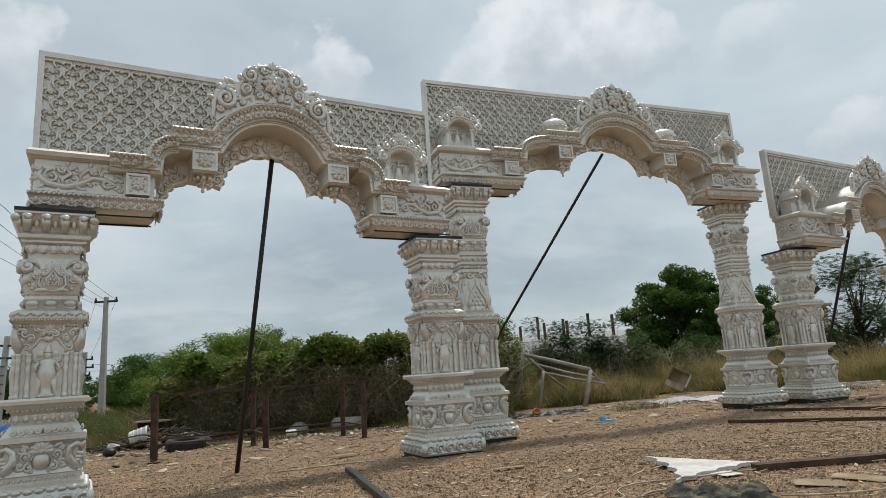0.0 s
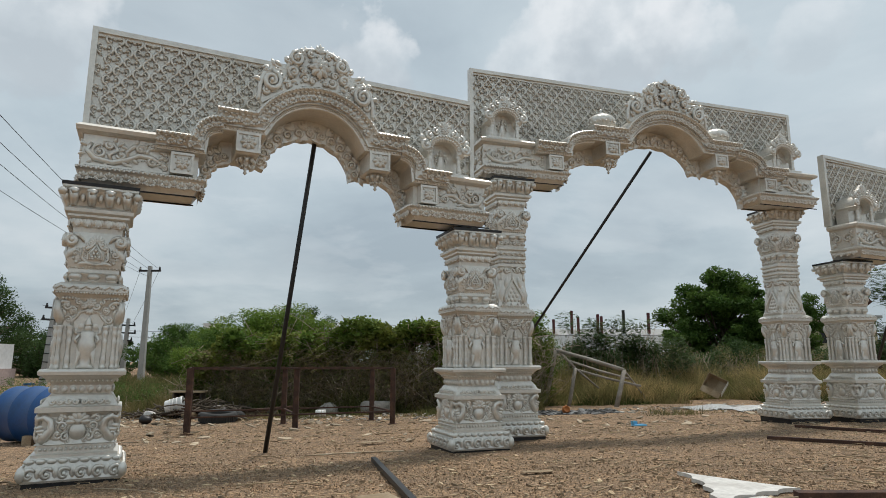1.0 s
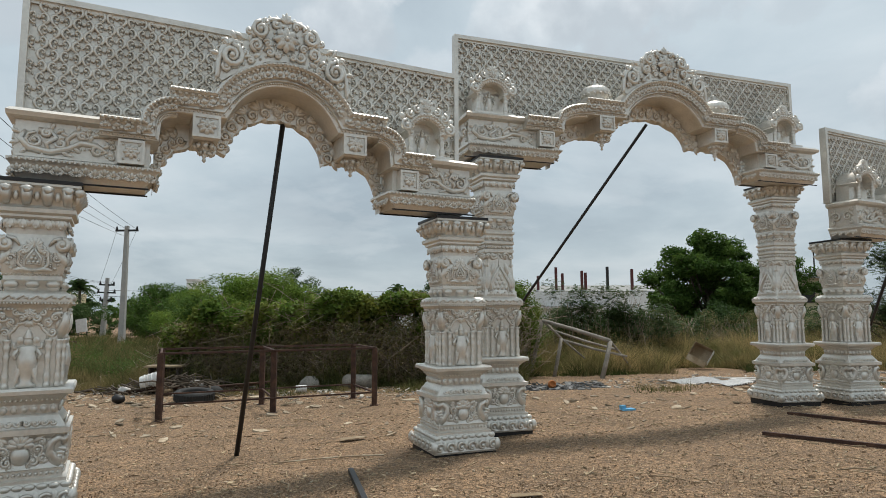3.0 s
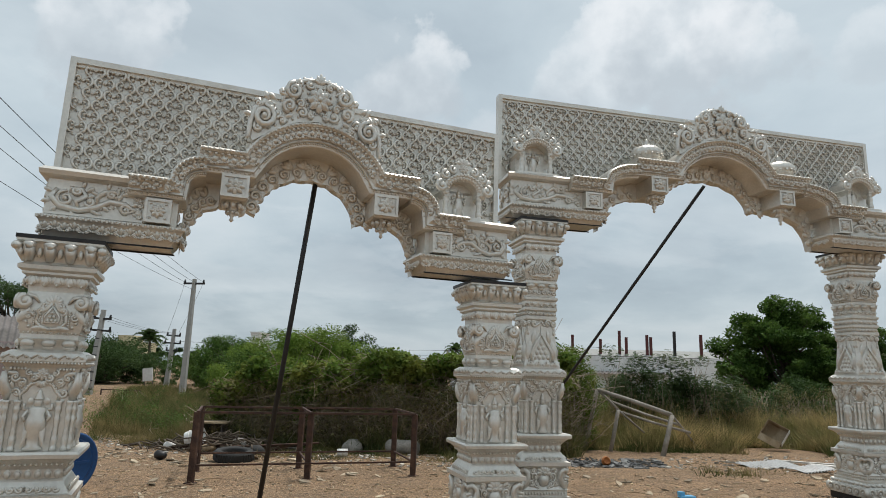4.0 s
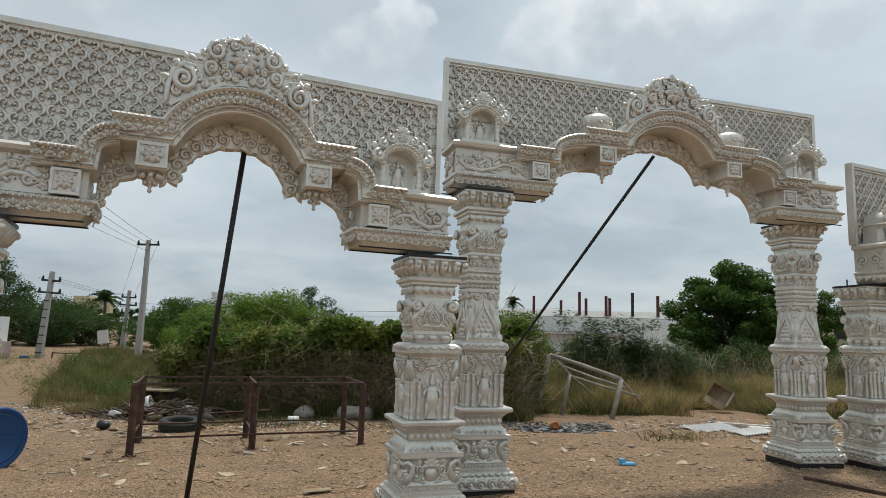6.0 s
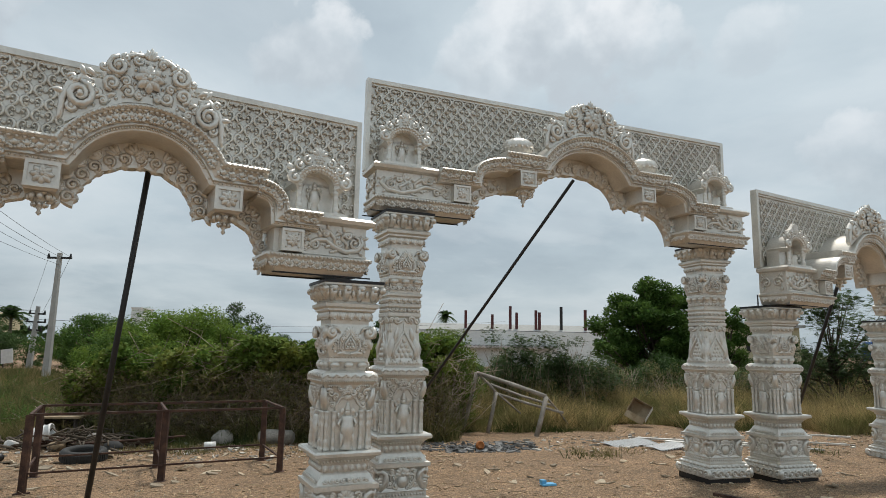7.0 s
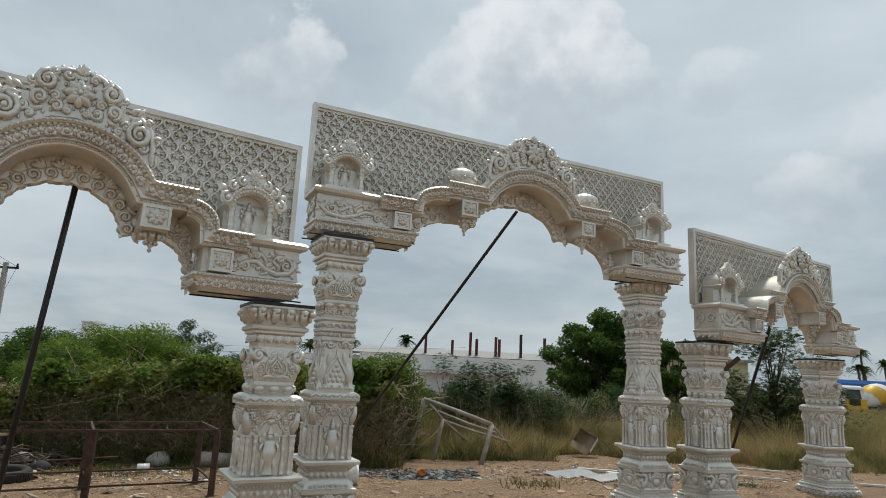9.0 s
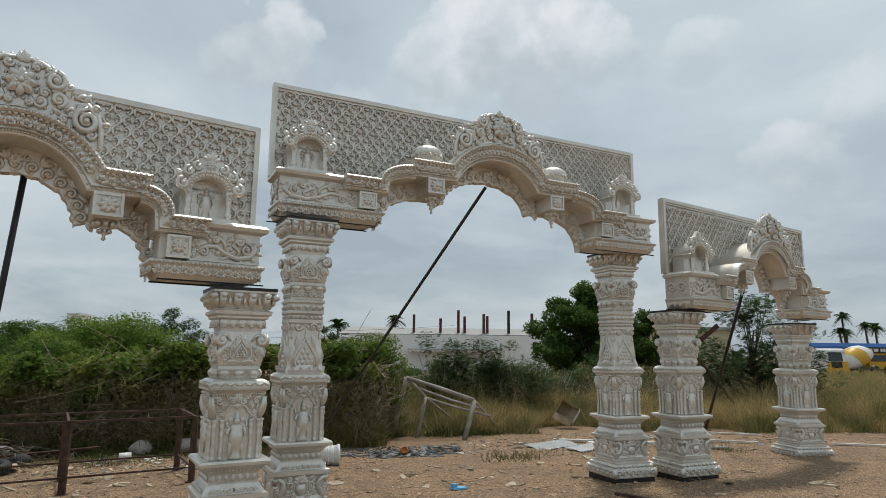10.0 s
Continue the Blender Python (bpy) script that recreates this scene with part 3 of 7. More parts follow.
# distances from the middle of the arch: arch half, shelf end, hanging block, rising curve, low shelf, flower block, end of the end block, scalloped edges
NARROW = dict(A=0.545, SH=0.85, HB=0.585, C0=1.035, C1=0.80, L0=1.29, L1=1.03, F0=1.172, F1=0.998, E=0.93, M=0.40, S0=0.68, S1=0.93)
WIDE = dict(A=0.64, SH=1.10, HB=0.81, C0=1.48, C1=1.06, L0=1.84, L1=1.47, F0=1.68, F1=1.49, E=1.43, M=0.58, S0=0.91, S1=1.39)


def canopy_paths(C, D):
    """Top edges of the canopy moulding, in (u, z): low shelf, rising curve, high shelf, arch."""
    low = [(C - D["L0"], 2.60), (C - D["L1"], 2.60)]
    qx0, qx1 = C - D["C0"], C - D["C1"]
    curve = [(qx0 + (qx1 - qx0) * (1 - math.cos(a)), 2.595 + 0.205 * math.sin(a)) for a in [math.pi / 2 * i / 12 for i in range(13)]]
    high = [(C - D["SH"], 2.88), (C - D["A"], 2.88)]
    arch = [(C + D["A"] * math.sin(a) / math.sin(A_ARCH), 2.575 + R_ARCH * math.cos(a)) for a in [-A_ARCH + 2 * A_ARCH * i / 40 for i in range(41)]]
    return low, curve, high, arch


CANOPY = [(0.17, 0.0), (-0.26, 0.0), (-0.325, -0.010), (-0.338, -0.025), (-0.328, -0.042), (-0.30, -0.052), (-0.272, -0.125), (-0.275, -0.145), (-0.25, -0.152), (-0.245, -0.178), (-0.225, -0.185), (0.17, -0.185)]


def normals(path):
    """Normals along a path, lengthened at its corners so that mouldings meet in a mitre."""
    seg = []
    for (u0, z0), (u1, z1) in zip(path, path[1:]):
        q = math.hypot(u1 - u0, z1 - z0)
        seg.append(((z0 - z1) / q, (u1 - u0) / q))
    out = []
    for k in range(len(path)):
        a, c = seg[max(k - 1, 0)], seg[min(k, len(seg) - 1)]
        nu, nz = a[0] + c[0], a[1] + c[1]
        q = math.hypot(nu, nz)
        nu, nz = nu / q, nz / q
        m = 1 / max(0.6, nu * a[0] + nz * a[1])
        out.append((nu * m, nz * m))
    return out


def palmette(b, u, z, a, h, y):
    """A little acanthus unit: two curls, a fan of leaves and a bud, pointing along a (degrees)."""
    q = Build()
    for s in (-1, 1):
        scroll(q, s * 0.019, 0.018, 0.015, -0.004, 1.1, math.pi / 2, -s, 0.0075, 4, 8)
        petal(q, s * 0.012, 0.012, s * 52, h * 0.50, 0.024, -0.004, 0.013)
        petal(q, s * 0.006, h * 0.30, s * 30, h * 0.58, 0.024, -0.004, 0.016)
    petal(q, 0, h * 0.22, 0, h * 0.80, 0.030, -0.005, 0.020)
    q.ball((0, -0.010, 0.010), 0.010, 5, 4)
    return b.merge(q, Matrix.Translation((u, y, z)) @ Matrix.Rotation(radians(a), 4, "Y"))


def sweep(b, path, sect):
    """Sweeps (v, n) along a path in (u, z), n along the path's normal."""
    return b.ring([[(u + nu * n, v, z + nz * n) for v, n in sect] for (u, z), (nu, nz) in zip(path, normals(path))], False)


def along(path, step):
    """Points and normals at even steps along a path."""
    nn = normals(path)
    out, left = [], step / 2
    for k in range(len(path) - 1):
        (u0, z0), (u1, z1) = path[k], path[k + 1]
        l = math.hypot(u1 - u0, z1 - z0)
        while left <= l:
            f = left / l
            out.append((u0 + (u1 - u0) * f, z0 + (z1 - z0) * f, nn[k][0] + (nn[k + 1][0] - nn[k][0]) * f, nn[k][1] + (nn[k + 1][1] - nn[k][1]) * f))
            left += step
        left -= l
    return out


def dress_canopy(b, path, k=1.0):
    """Leaf band, beads and scalloped rim along a canopy edge."""
    for i, (u, z, nu, nz) in enumerate(along(path, 0.058)):
        a = math.degrees(math.atan2(nu, nz))
        palmette(b, u - nu * (0.132 if i % 2 else 0.120) * k, z - nz * (0.132 if i % 2 else 0.120) * k, a, 0.080 * k, -0.286)
        petal(b, u - nu * 0.062 * k, z - nz * 0.062 * k, a + 180, 0.045 * k, 0.040, -0.302, 0.014)
    for u, z, nu, nz in along(path, 0.040):
        b.ball((u - nu * 0.052 * k, -0.312, z - nz * 0.052 * k), 0.015, 6, 4, (1.1, 0.8, 0.9))
    for u, z, nu, nz in along(path, 0.024):
        b.ball((u - nu * 0.158 * k, -0.252, z - nz * 0.158 * k), 0.0095, 5, 4)
    for u, z, nu, nz in along(path, 0.036):
        b.ball((u - nu * 0.026, -0.335, z - nz * 0.026), 0.013, 5, 4, (1, 0.7, 1))
    return b


def lattice_motif():
    """Two fat crescents that curl in at the top round dark hollows, with a ringed bud between: the unit of the panel."""
    b = Build()
    for s in (-1, 1):
        pts = [(s * 0.031, -0.012, 0.004), (s * 0.022, -0.014, 0.012), (s * 0.019, -0.015, 0.026), (s * 0.031, -0.017, 0.039), (s * 0.049, -0.018, 0.036), (s * 0.063, -0.018, 0.018), (s * 0.066, -0.017, -0.006), (s * 0.056, -0.016, -0.027), (s * 0.036, -0.013, -0.042), (s * 0.014, -0.010, -0.049)]
        b.tube(pts, [0.005, 0.0062, 0.007, 0.008, 0.0098, 0.0118, 0.0122, 0.0108, 0.008, 0.003], 6)
        b.ball((s * 0.032, -0.018, 0.012), 0.0105, 6, 4)
        # hollow cup under the curl
        b.ball((s * 0.036, -0.003, -0.014), 0.017, 7, 4, (1.1, 0.55, 0.9))
        b.tube([(s * 0.036, 0.0, -0.040), (s * 0.030, -0.010, -0.056), (s * 0.012, -0.004, -0.064)], [0.003, 0.0055, 0.003], 5)
        b.tube([(s * 0.068, -0.014, 0.006), (s * 0.078, -0.006, 0.0)], [0.009, 0.004], 5)
    ring = Build().lathe([(0.015, 0.0), (0.0155, 0.012), (0.0125, 0.018), (0.008, 0.013), (0.004, 0.020)], (0, 0, 0), 9)
    b.merge(ring, Matrix.Translation((0, -0.004, 0.010)) @ Matrix.Rotation(math.pi / 2, 4, "X"))
    return b


MOTIF = lattice_motif()


def edge_z(C, D, u):
    """Lower edge of the scalloped board under the canopy."""
    d = abs(u - C)
    if d < D["M"]:
        return 2.84 - 0.34 * (1 - math.sqrt(max(0, 1 - (d / D["M"]) ** 2)))
    if d < D["HB"] - 0.10:
        return 2.49 + 0.05 * (d - D["M"]) / (D["HB"] - 0.10 - D["M"])
    if d < D["HB"] + 0.10:
        return 2.53
    return 2.12 + 0.40 * math.sqrt(max(0, 1 - ((d - D["S0"]) / (D["S1"] - D["S0"])) ** 2)) if d > D["S0"] else 2.52


def top_z(C, D, u):
    """A line inside the canopy, over which the panel shows."""
    d = abs(u - C)
    if d < D["A"]:
        return 2.575 + math.sqrt(max(0, R_ARCH ** 2 - (d / D["A"] * 0.545) ** 2)) - 0.09
    if d < D["SH"]:
        return 2.80
    if d < D["C0"]:
        return 2.595 + 0.205 * math.sqrt(max(0, 1 - ((d - D["C1"]) / (D["C0"] - D["C1"])) ** 2)) - 0.08
    return 2.50


def make_crest(C, k):
    b = Build()
    half = [(0.0, 3.545), (0.035, 3.50), (0.10, 3.49), (0.17, 3.455), (0.25, 3.42), (0.285, 3.35), (0.29, 3.29), (0.36, 3.29), (0.44, 3.265), (0.50, 3.20), (0.525, 3.12), (0.54, 3.02), (0.50, 2.98), (0.44, 3.02), (0.30, 3.10), (0.15, 3.17), (0.0, 3.19)]
    outline = [(C - x * k, z) for x, z in half] + [(C + x * k, z) for x, z in reversed(half[:-1])][:-1]
    b.poly(outline, -0.29, -0.235)
    y = -0.292
    flower(b, C, 3.345, 0.105 * k, y - 0.020, 8)
    for i in range(14):
        a = 2 * math.pi * i / 14
        b.ball((C + 0.105 * k * math.cos(a), y, 3.345 + 0.105 * math.sin(a)), 0.013, 5, 4)
    for s in (-1, 1):
        scroll(b, C + s * 0.43 * k, 3.165, 0.085, y - 0.012, 1.7, math.pi / 2, s, 0.019, 7, 17)
        b.tube([(C + s * x * k, y, z) for x, z in ((0.35, 3.26), (0.43, 3.275), (0.50, 3.21), (0.53, 3.12), (0.535, 3.01), (0.55, 2.99))], [0.014, 0.023, 0.025, 0.023, 0.019, 0.012], 7)
        scroll(b, C + s * 0.21 * k, 3.39, 0.065, y - 0.012, 1.6, math.pi / 2, -s, 0.017, 7, 15)
        scroll(b, C + s * 0.24 * k, 3.27, 0.05, y - 0.010, 1.5, -math.pi / 2, s, 0.015, 7, 13)
        scroll(b, C + s * 0.13 * k, 3.24, 0.042, y, 1.4, math.pi, s, 0.014)
        scroll(b, C + s * 0.33 * k, 3.20, 0.036, y, 1.3, math.pi, -s, 0.013)
        scroll(b, C + s * 0.085 * k, 3.455, 0.032, y, 1.3, 0, s, 0.013)
        b.tube([(C + s * x * k, y, z) for x, z in ((0.03, 3.50), (0.11, 3.488), (0.19, 3.45), (0.265, 3.40), (0.292, 3.32), (0.27, 3.24))], [0.010, 0.019, 0.023, 0.023, 0.020, 0.011], 7)
        for j in range(6):
            b.ball((C + s * (0.16 + 0.045 * j) * k, y, 3.205 - 0.022 * j), 0.014, 5, 4)
        for j in range(5):
            petal(b, C + s * (0.07 + 0.05 * j) * k, 3.485 - 0.018 * j * j * 0.5, s * (8 + 12 * j), 0.05, 0.03, -0.27, 0.012)
        for (x, z, r, st, wy) in ((0.15, 3.30, 0.034, 0.0, 1), (0.165, 3.455, 0.026, 1.5, -1), (0.30, 3.37, 0.03, 2.0, 1), (0.38, 3.235, 0.032, 3.0, 1), (0.47, 3.08, 0.034, 1.0, -1), (0.06, 3.225, 0.026, 2.0, -1), (0.285, 3.155, 0.028, 0.5, 1), (0.485, 3.255, 0.026, 0.0, 1)):
            scroll(b, C + s * x * k, z, r, y - 0.006, 1.4, st if s > 0 else math.pi - st, wy * s, 0.0125, 5, 11)
        for (x, z, a) in ((0.13, 3.40, 50), (0.17, 3.33, 95), (0.23, 3.33, 70), (0.34, 3.30, 60), (0.40, 3.28, 30), (0.51, 3.16, 80), (0.36, 3.13, 130), (0.20, 3.22, 120)):
            petal(b, C + s * x * k, z, s * a, 0.085, 0.038, y - 0.004, 0.022)
    for kx in (-2, -1, 0, 1, 2):
        petal(b, C, 3.475, 26 * kx, 0.085 - 0.012 * abs(kx), 0.035, y - 0.006, 0.014)
    return b


def make_shrine(g, cu, label):
    """A little niche with two columns, a petalled arch hood and a crest, on the end slab."""
    def grown(b):
        b.v = [(cu + (x - cu) * 1.16, y, 2.60 + (z - 2.60) * 1.12) for x, y, z in b.v]
        return b
    sh = finish("shrine", grown(Build().box((cu - 0.20, -0.19, 2.60), (cu + 0.20, 0.15, 2.625))), PEARL, g, label)
    b = Build().box((cu - 0.17, -0.02, 2.625), (cu + 0.17, 0.15, 2.86))
    n = 16
    arc = [(cu + 0.155 * math.cos(math.pi * i / n), 2.85 + 0.125 * math.sin(math.pi * i / n)) for i in range(n + 1)]
    b.poly([(cu + 0.16, 2.84)] + arc + [(cu - 0.16, 2.84)], -0.02, 0.15)
    finish("niche_back", grown(b), PEARL, sh)
    for s in (-1, 1):
        finish("column", grown(colonette(Build(), cu + s * 0.135, -0.12, 2.625, 2.82, 0.022)), PEARL, sh)
    path = [(cu - 0.19, 2.815)] + [(cu - 0.175 * math.cos(math.pi * i / 20), 2.83 + 0.15 * math.sin(math.pi * i / 20)) for i in range(21)] + [(cu + 0.19, 2.815)]
    b = sweep(Build(), path, [(0.12, 0.0), (-0.13, 0.0), (-0.165, -0.008), (-0.165, -0.022), (-0.14, -0.05), (-0.13, -0.06), (0.12, -0.06)])
    for u, z, nu, nz in along(path, 0.032):
        b.ball((u - nu * 0.014, -0.164, z - nz * 0.014), 0.009, 5, 4)
        b.ball((u - nu * 0.056, -0.136, z - nz * 0.056), 0.006, 4, 3)
        petal(b, u - nu * 0.02, z - nz * 0.02, math.degrees(math.atan2(nu, nz)) + 180, 0.036, 0.026, -0.152, 0.012)
    for s in (-1, 1):
        scroll(b, cu + s * 0.185, 2.855, 0.045, -0.16, 1.4, math.pi / 2, -s, 0.016, 6)
        scroll(b, cu + s * 0.145, 2.955, 0.038, -0.14, 1.4, math.pi / 2, -s, 0.013)
        petal(b, cu + s * 0.18, 2.90, s * 40, 0.08, 0.05, -0.13, 0.02)
    outline = [(cu + x, z) for x, z in ((-0.14, 2.96), (-0.12, 3.02), (-0.06, 3.05), (0, 3.115), (0.06, 3.05), (0.12, 3.02), (0.14, 2.96), (0, 2.95))]
    b.poly(outline, -0.13, -0.08)
    flower(b, cu, 3.02, 0.042, -0.134, 8)
    for s in (-1, 1):
        scroll(b, cu + s * 0.085, 3.0, 0.034, -0.134, 1.3, math.pi / 2, -s, 0.012)
    for kx in (-2, -1, 0, 1, 2):
        petal(b, cu, 3.045, 30 * kx, 0.07, 0.03, -0.13, 0.012)
    finish("hood", grown(b), PEARL, sh)
    f = Build()
    f.merge(figure(Build(), -0.03, 2.63, 0.25), Matrix.Translation((cu, 0, 0)))
    finish("figure", grown(f), PEARL, sh)
    return sh


def carve_vine(b, mid, w, z, h, y, s):
    """A leafy S-shaped vine with curled ends that fills a block's face; s mirrors it."""
    def at(x, v):
        return (mid + s * x * w, y, z + v * h)
    main = [at(-0.40, 0.30), at(-0.45, 0.02), at(-0.36, -0.30), at(-0.16, -0.40), at(0.02, -0.22), at(0.14, 0.02), at(0.30, -0.02), at(0.40, -0.22), at(0.30, -0.36)]
    b.tube(main, [0.014, 0.021, 0.026, 0.026, 0.024, 0.022, 0.022, 0.019, 0.010], 7)
    b.tube([at(-0.16, -0.40), at(-0.20, -0.10), at(-0.10, 0.12), at(-0.16, 0.34), at(-0.27, 0.36), at(-0.27, 0.20)], [0.014, 0.020, 0.022, 0.020, 0.016, 0.009], 6)
    b.tube([at(0.02, -0.22), at(0.00, 0.10), at(0.08, 0.34), at(0.20, 0.36), at(0.22, 0.20), at(0.13, 0.18)], [0.012, 0.018, 0.021, 0.019, 0.015, 0.009], 6)
    for x, v, r, st in ((-0.31, -0.02, 0.26, 1.5), (0.31, -0.22, 0.19, 0.0), (-0.20, 0.26, 0.14, 2.0), (0.15, 0.26, 0.14, 0.5), (-0.06, -0.08, 0.15, 3.0)):
        p = at(x, v)
        scroll(b, p[0], p[2], min(r * h * 1.1, w * 0.11), y - 0.002, 1.4, st if s > 0 else math.pi - st, s, 0.012, 5, 12)
    for k, (x, v, a) in enumerate(((-0.44, 0.18, -70), (-0.45, -0.10, -110), (-0.38, -0.30, -140), (-0.24, -0.38, 170), (-0.06, -0.32, 120), (0.06, -0.14, 130), (0.22, 0.06, 20), (0.36, -0.08, 60), (0.40, -0.24, 110), (-0.10, 0.04, 60), (-0.11, 0.26, 50), (0.02, 0.18, -60), (0.10, 0.38, 10), (-0.16, 0.36, 20), (0.24, 0.30, 80), (-0.02, -0.42, 100))):
        p = at(x, v)
        petal(b, p[0], p[2], s * a, 0.30 * h, 0.032, y - 0.004, 0.017)
    # leaf border at the open end
    for k in range(5):
        p = at(0.455, -0.40 + 0.2 * k)
        scroll(b, p[0], p[2], 0.10 * h, y, 1.2, math.pi / 2, s if k % 2 else -s, 0.009, 5, 9)
        petal(b, p[0] - s * 0.012, p[2], -s * (60 + 20 * (k % 2)), 0.20 * h, 0.024, y - 0.003, 0.013)
        p = at(0.46 - 0.08 * (k + 1), 0.44)
        if k < 3:
            scroll(b, p[0], p[2], 0.08 * h, y, 1.2, 0, s, 0.008, 5, 9)
            petal(b, p[0], p[2], 180, 0.16 * h, 0.022, y - 0.003, 0.012)
    for k in range(7):
        p = at(-0.02 + 0.04 * k, -0.34 + 0.03 * k)
        b.ball((p[0], y - 0.004, p[2]), 0.0085, 5, 4)


def make_gate(m, C, D, ends, shrines, domes, label, crest_k=1.0, rise=0.0):
    g = thing("gate_arch", m, label, "gate", "ornamental gates")
    U0, U1 = ends
    P1 = 3.55 + rise
    n = 90
    us = [U0 + 0.02 + (U1 - U0 - 0.04) * i / n for i in range(n + 1)]
    b = Build()
    lows = [2.60 if abs(u - C) > D["L1"] else top_z(C, D, u) for u in us]
    b.ring([[(u, 0.18, z), (u, 0.18, P1), (u, 0.215, P1), (u, 0.215, z)] for u, z in zip(us, lows)], False)
    panel = finish("panel", b, PEARL, g, "carved lattice panel of scrolls")
    b = Build()
    px, pz = 0.146, 0.092
    row = 0
    z = 2.665
    while z < P1 - 0.05:
        u = U0 + 0.10 + (px / 2 if row % 2 else 0)
        while u < U1 - 0.09:
            if z > (2.64 if abs(u - C) > D["L1"] else top_z(C, D, u)) + 0.03:
                b.merge(MOTIF, Matrix.Translation((u, 0.176, z)))
            u += px
        z += pz
        row += 1
    lat = finish("lattice_relief", b, PEARL, panel)
    b = Build()
    for a, c in (((U0, 0.135, P1 - 0.02), (U1, 0.225, P1 + 0.025)), ((U0, 0.135, 2.60), (U0 + 0.045, 0.225, P1 - 0.02)), ((U1 - 0.045, 0.135, 2.60), (U1, 0.225, P1 - 0.02))):
        b.box(a, c)
    b.box((U0 + 0.045, 0.155, P1 - 0.045), (U1 - 0.045, 0.18, P1 - 0.02))
    finish("panel_frame", b, PEARL, g)
    # steel angle under the ends
    for side in (-1, 1):
        a, c = (U0 + 0.0, C - D["E"] - 0.03) if side < 0 else (C + D["E"] + 0.03, U1)
        for v in (-0.17, 0.13):
            finish("steel_bearer", Build().box((a, v, 2.1165), (c, v + 0.030, 2.1205)).box((a, v, 2.109), (c, v + 0.004, 2.1165)), BLACK, g, "thin black steel angle under the arch end")
    for side in (-1, 1):
        def X(u):
            return u if side < 0 else 2 * C - u

        def rr(u0, u1, y0, y1, z):
            a, c = sorted((X(u0), X(u1)))
            return (a, c, y0, y1, z)
        e1 = C - D["E"]
        e0 = U0 + 0.05 if side < 0 else 2 * C - (U1 - 0.05)
        w = e1 - e0
        b = Build().rects([rr(e0 + 0.03, e1 - 0.05, -0.17, 0.2, 2.122), rr(e0 + 0.02, e1 - 0.04, -0.18, 0.2, 2.14), rr(e0 - 0.015, e1 + 0.025, -0.225, 0.2, 2.225), rr(e0 - 0.03, e1 + 0.04, -0.245, 0.2, 2.238), rr(e0 - 0.03, e1 + 0.04, -0.245, 0.2, 2.255), rr(e0 - 0.01, e1 + 0.0, -0.2, 0.2, 2.27)])
        ua, ub = sorted((X(e0), X(e1)))
        for k in range(int(w / 0.056)):
            palmette(b, ua + w * (k + 0.5) / int(w / 0.056), 2.148 + 0.010 * (k % 2), 0, 0.082, -0.208)
        beads(b, (ua - 0.02, -0.246, 2.247), (ub + 0.02, -0.246, 2.247), int(w / 0.030), 0.012)
        for s_ in (0, 1):
            q = Build()
            leaf_row(q, -0.18, 0.16, 4, 2.148, 0.075, 0, 0.022)
            mx = Matrix.Translation((ub + 0.012 if s_ else ua - 0.012, 0.0, 0)) @ Matrix.Rotation(math.pi / 2 * (1 if s_ else -1), 4, "Z")
            b.merge(q, mx)
        finish("cornice", b, PEARL, g)
        b = Build().rects([rr(e0, e1 - 0.03, -0.165, 0.2, 2.27), rr(e0, e1 - 0.03, -0.165, 0.2, 2.53)])
        wb = (C - D["F0"] - 0.01) - e0
        mid = X(e0 + wb / 2)
        y = -0.170
        carve_vine(b, mid, wb, 2.40, 0.205, y, -side)
        b.box((min(X(e0), X(e0 + wb)), -0.19, 2.275), (max(X(e0), X(e0 + wb)), -0.165, 2.292))
        # the same carving on the open end
        q = Build()
        for s in (-1, 1):
            scroll(q, s * 0.075, 2.40, 0.065, 0, 1.6, math.pi * (0 if s > 0 else 1), s, 0.014)
            scroll(q, s * 0.12, 2.48, 0.03, 0, 1.3, -math.pi / 2, -s, 0.010)
            scroll(q, s * 0.12, 2.32, 0.03, 0, 1.3, math.pi / 2, s, 0.010)
        b.merge(q, Matrix.Translation((X(e0) + (-0.004 if side < 0 else 0.004), 0.02, 0)) @ Matrix.Rotation(math.pi / 2 * side, 4, "Z"))
        finish("end_block", b, PEARL, g)
        b = Build().rects([rr(e0 - 0.02, C - D["F0"] - 0.03, -0.18, 0.2, 2.53), rr(e0 - 0.05, C - D["F0"] - 0.03, -0.225, 0.2, 2.545), rr(e0 - 0.055, C - D["F0"] - 0.03, -0.235, 0.2, 2.575), rr(e0 - 0.03, C - D["F0"] - 0.03, -0.21, 0.2, 2.60)])
        finish("top_slab", b, PEARL, g)
        u0, u1 = C - D["F0"], C - D["F1"]
        b = Build().rects([rr(u0, u1, -0.245, 0.15, 2.275), rr(u0, u1, -0.245, 0.15, 2.45)])
        ua, ub = sorted((X(u0), X(u1)))
        for a, c in (((ua, -0.258, 2.275), (ub, -0.245, 2.293)), ((ua, -0.258, 2.43), (ub, -0.245, 2.45)), ((ua, -0.258, 2.293), (ua + 0.018, -0.245, 2.43)), ((ub - 0.018, -0.258, 2.293), (ub, -0.245, 2.43))):
            b.box(a, c)
        flower(b, (ua + ub) / 2, 2.362, 0.056, -0.252, 8)
        for s1 in (-1, 1):
            for s2 in (-1, 1):
                b.ball(((ua + ub) / 2 + s1 * 0.05, -0.247, 2.362 + s2 * 0.052), 0.011, 5, 4)
        finish("flower_block", b, PEARL, g)
        u0, u1 = C - D["HB"] - 0.10, C - D["HB"] + 0.10
        ua, ub = sorted((X(u0), X(u1)))
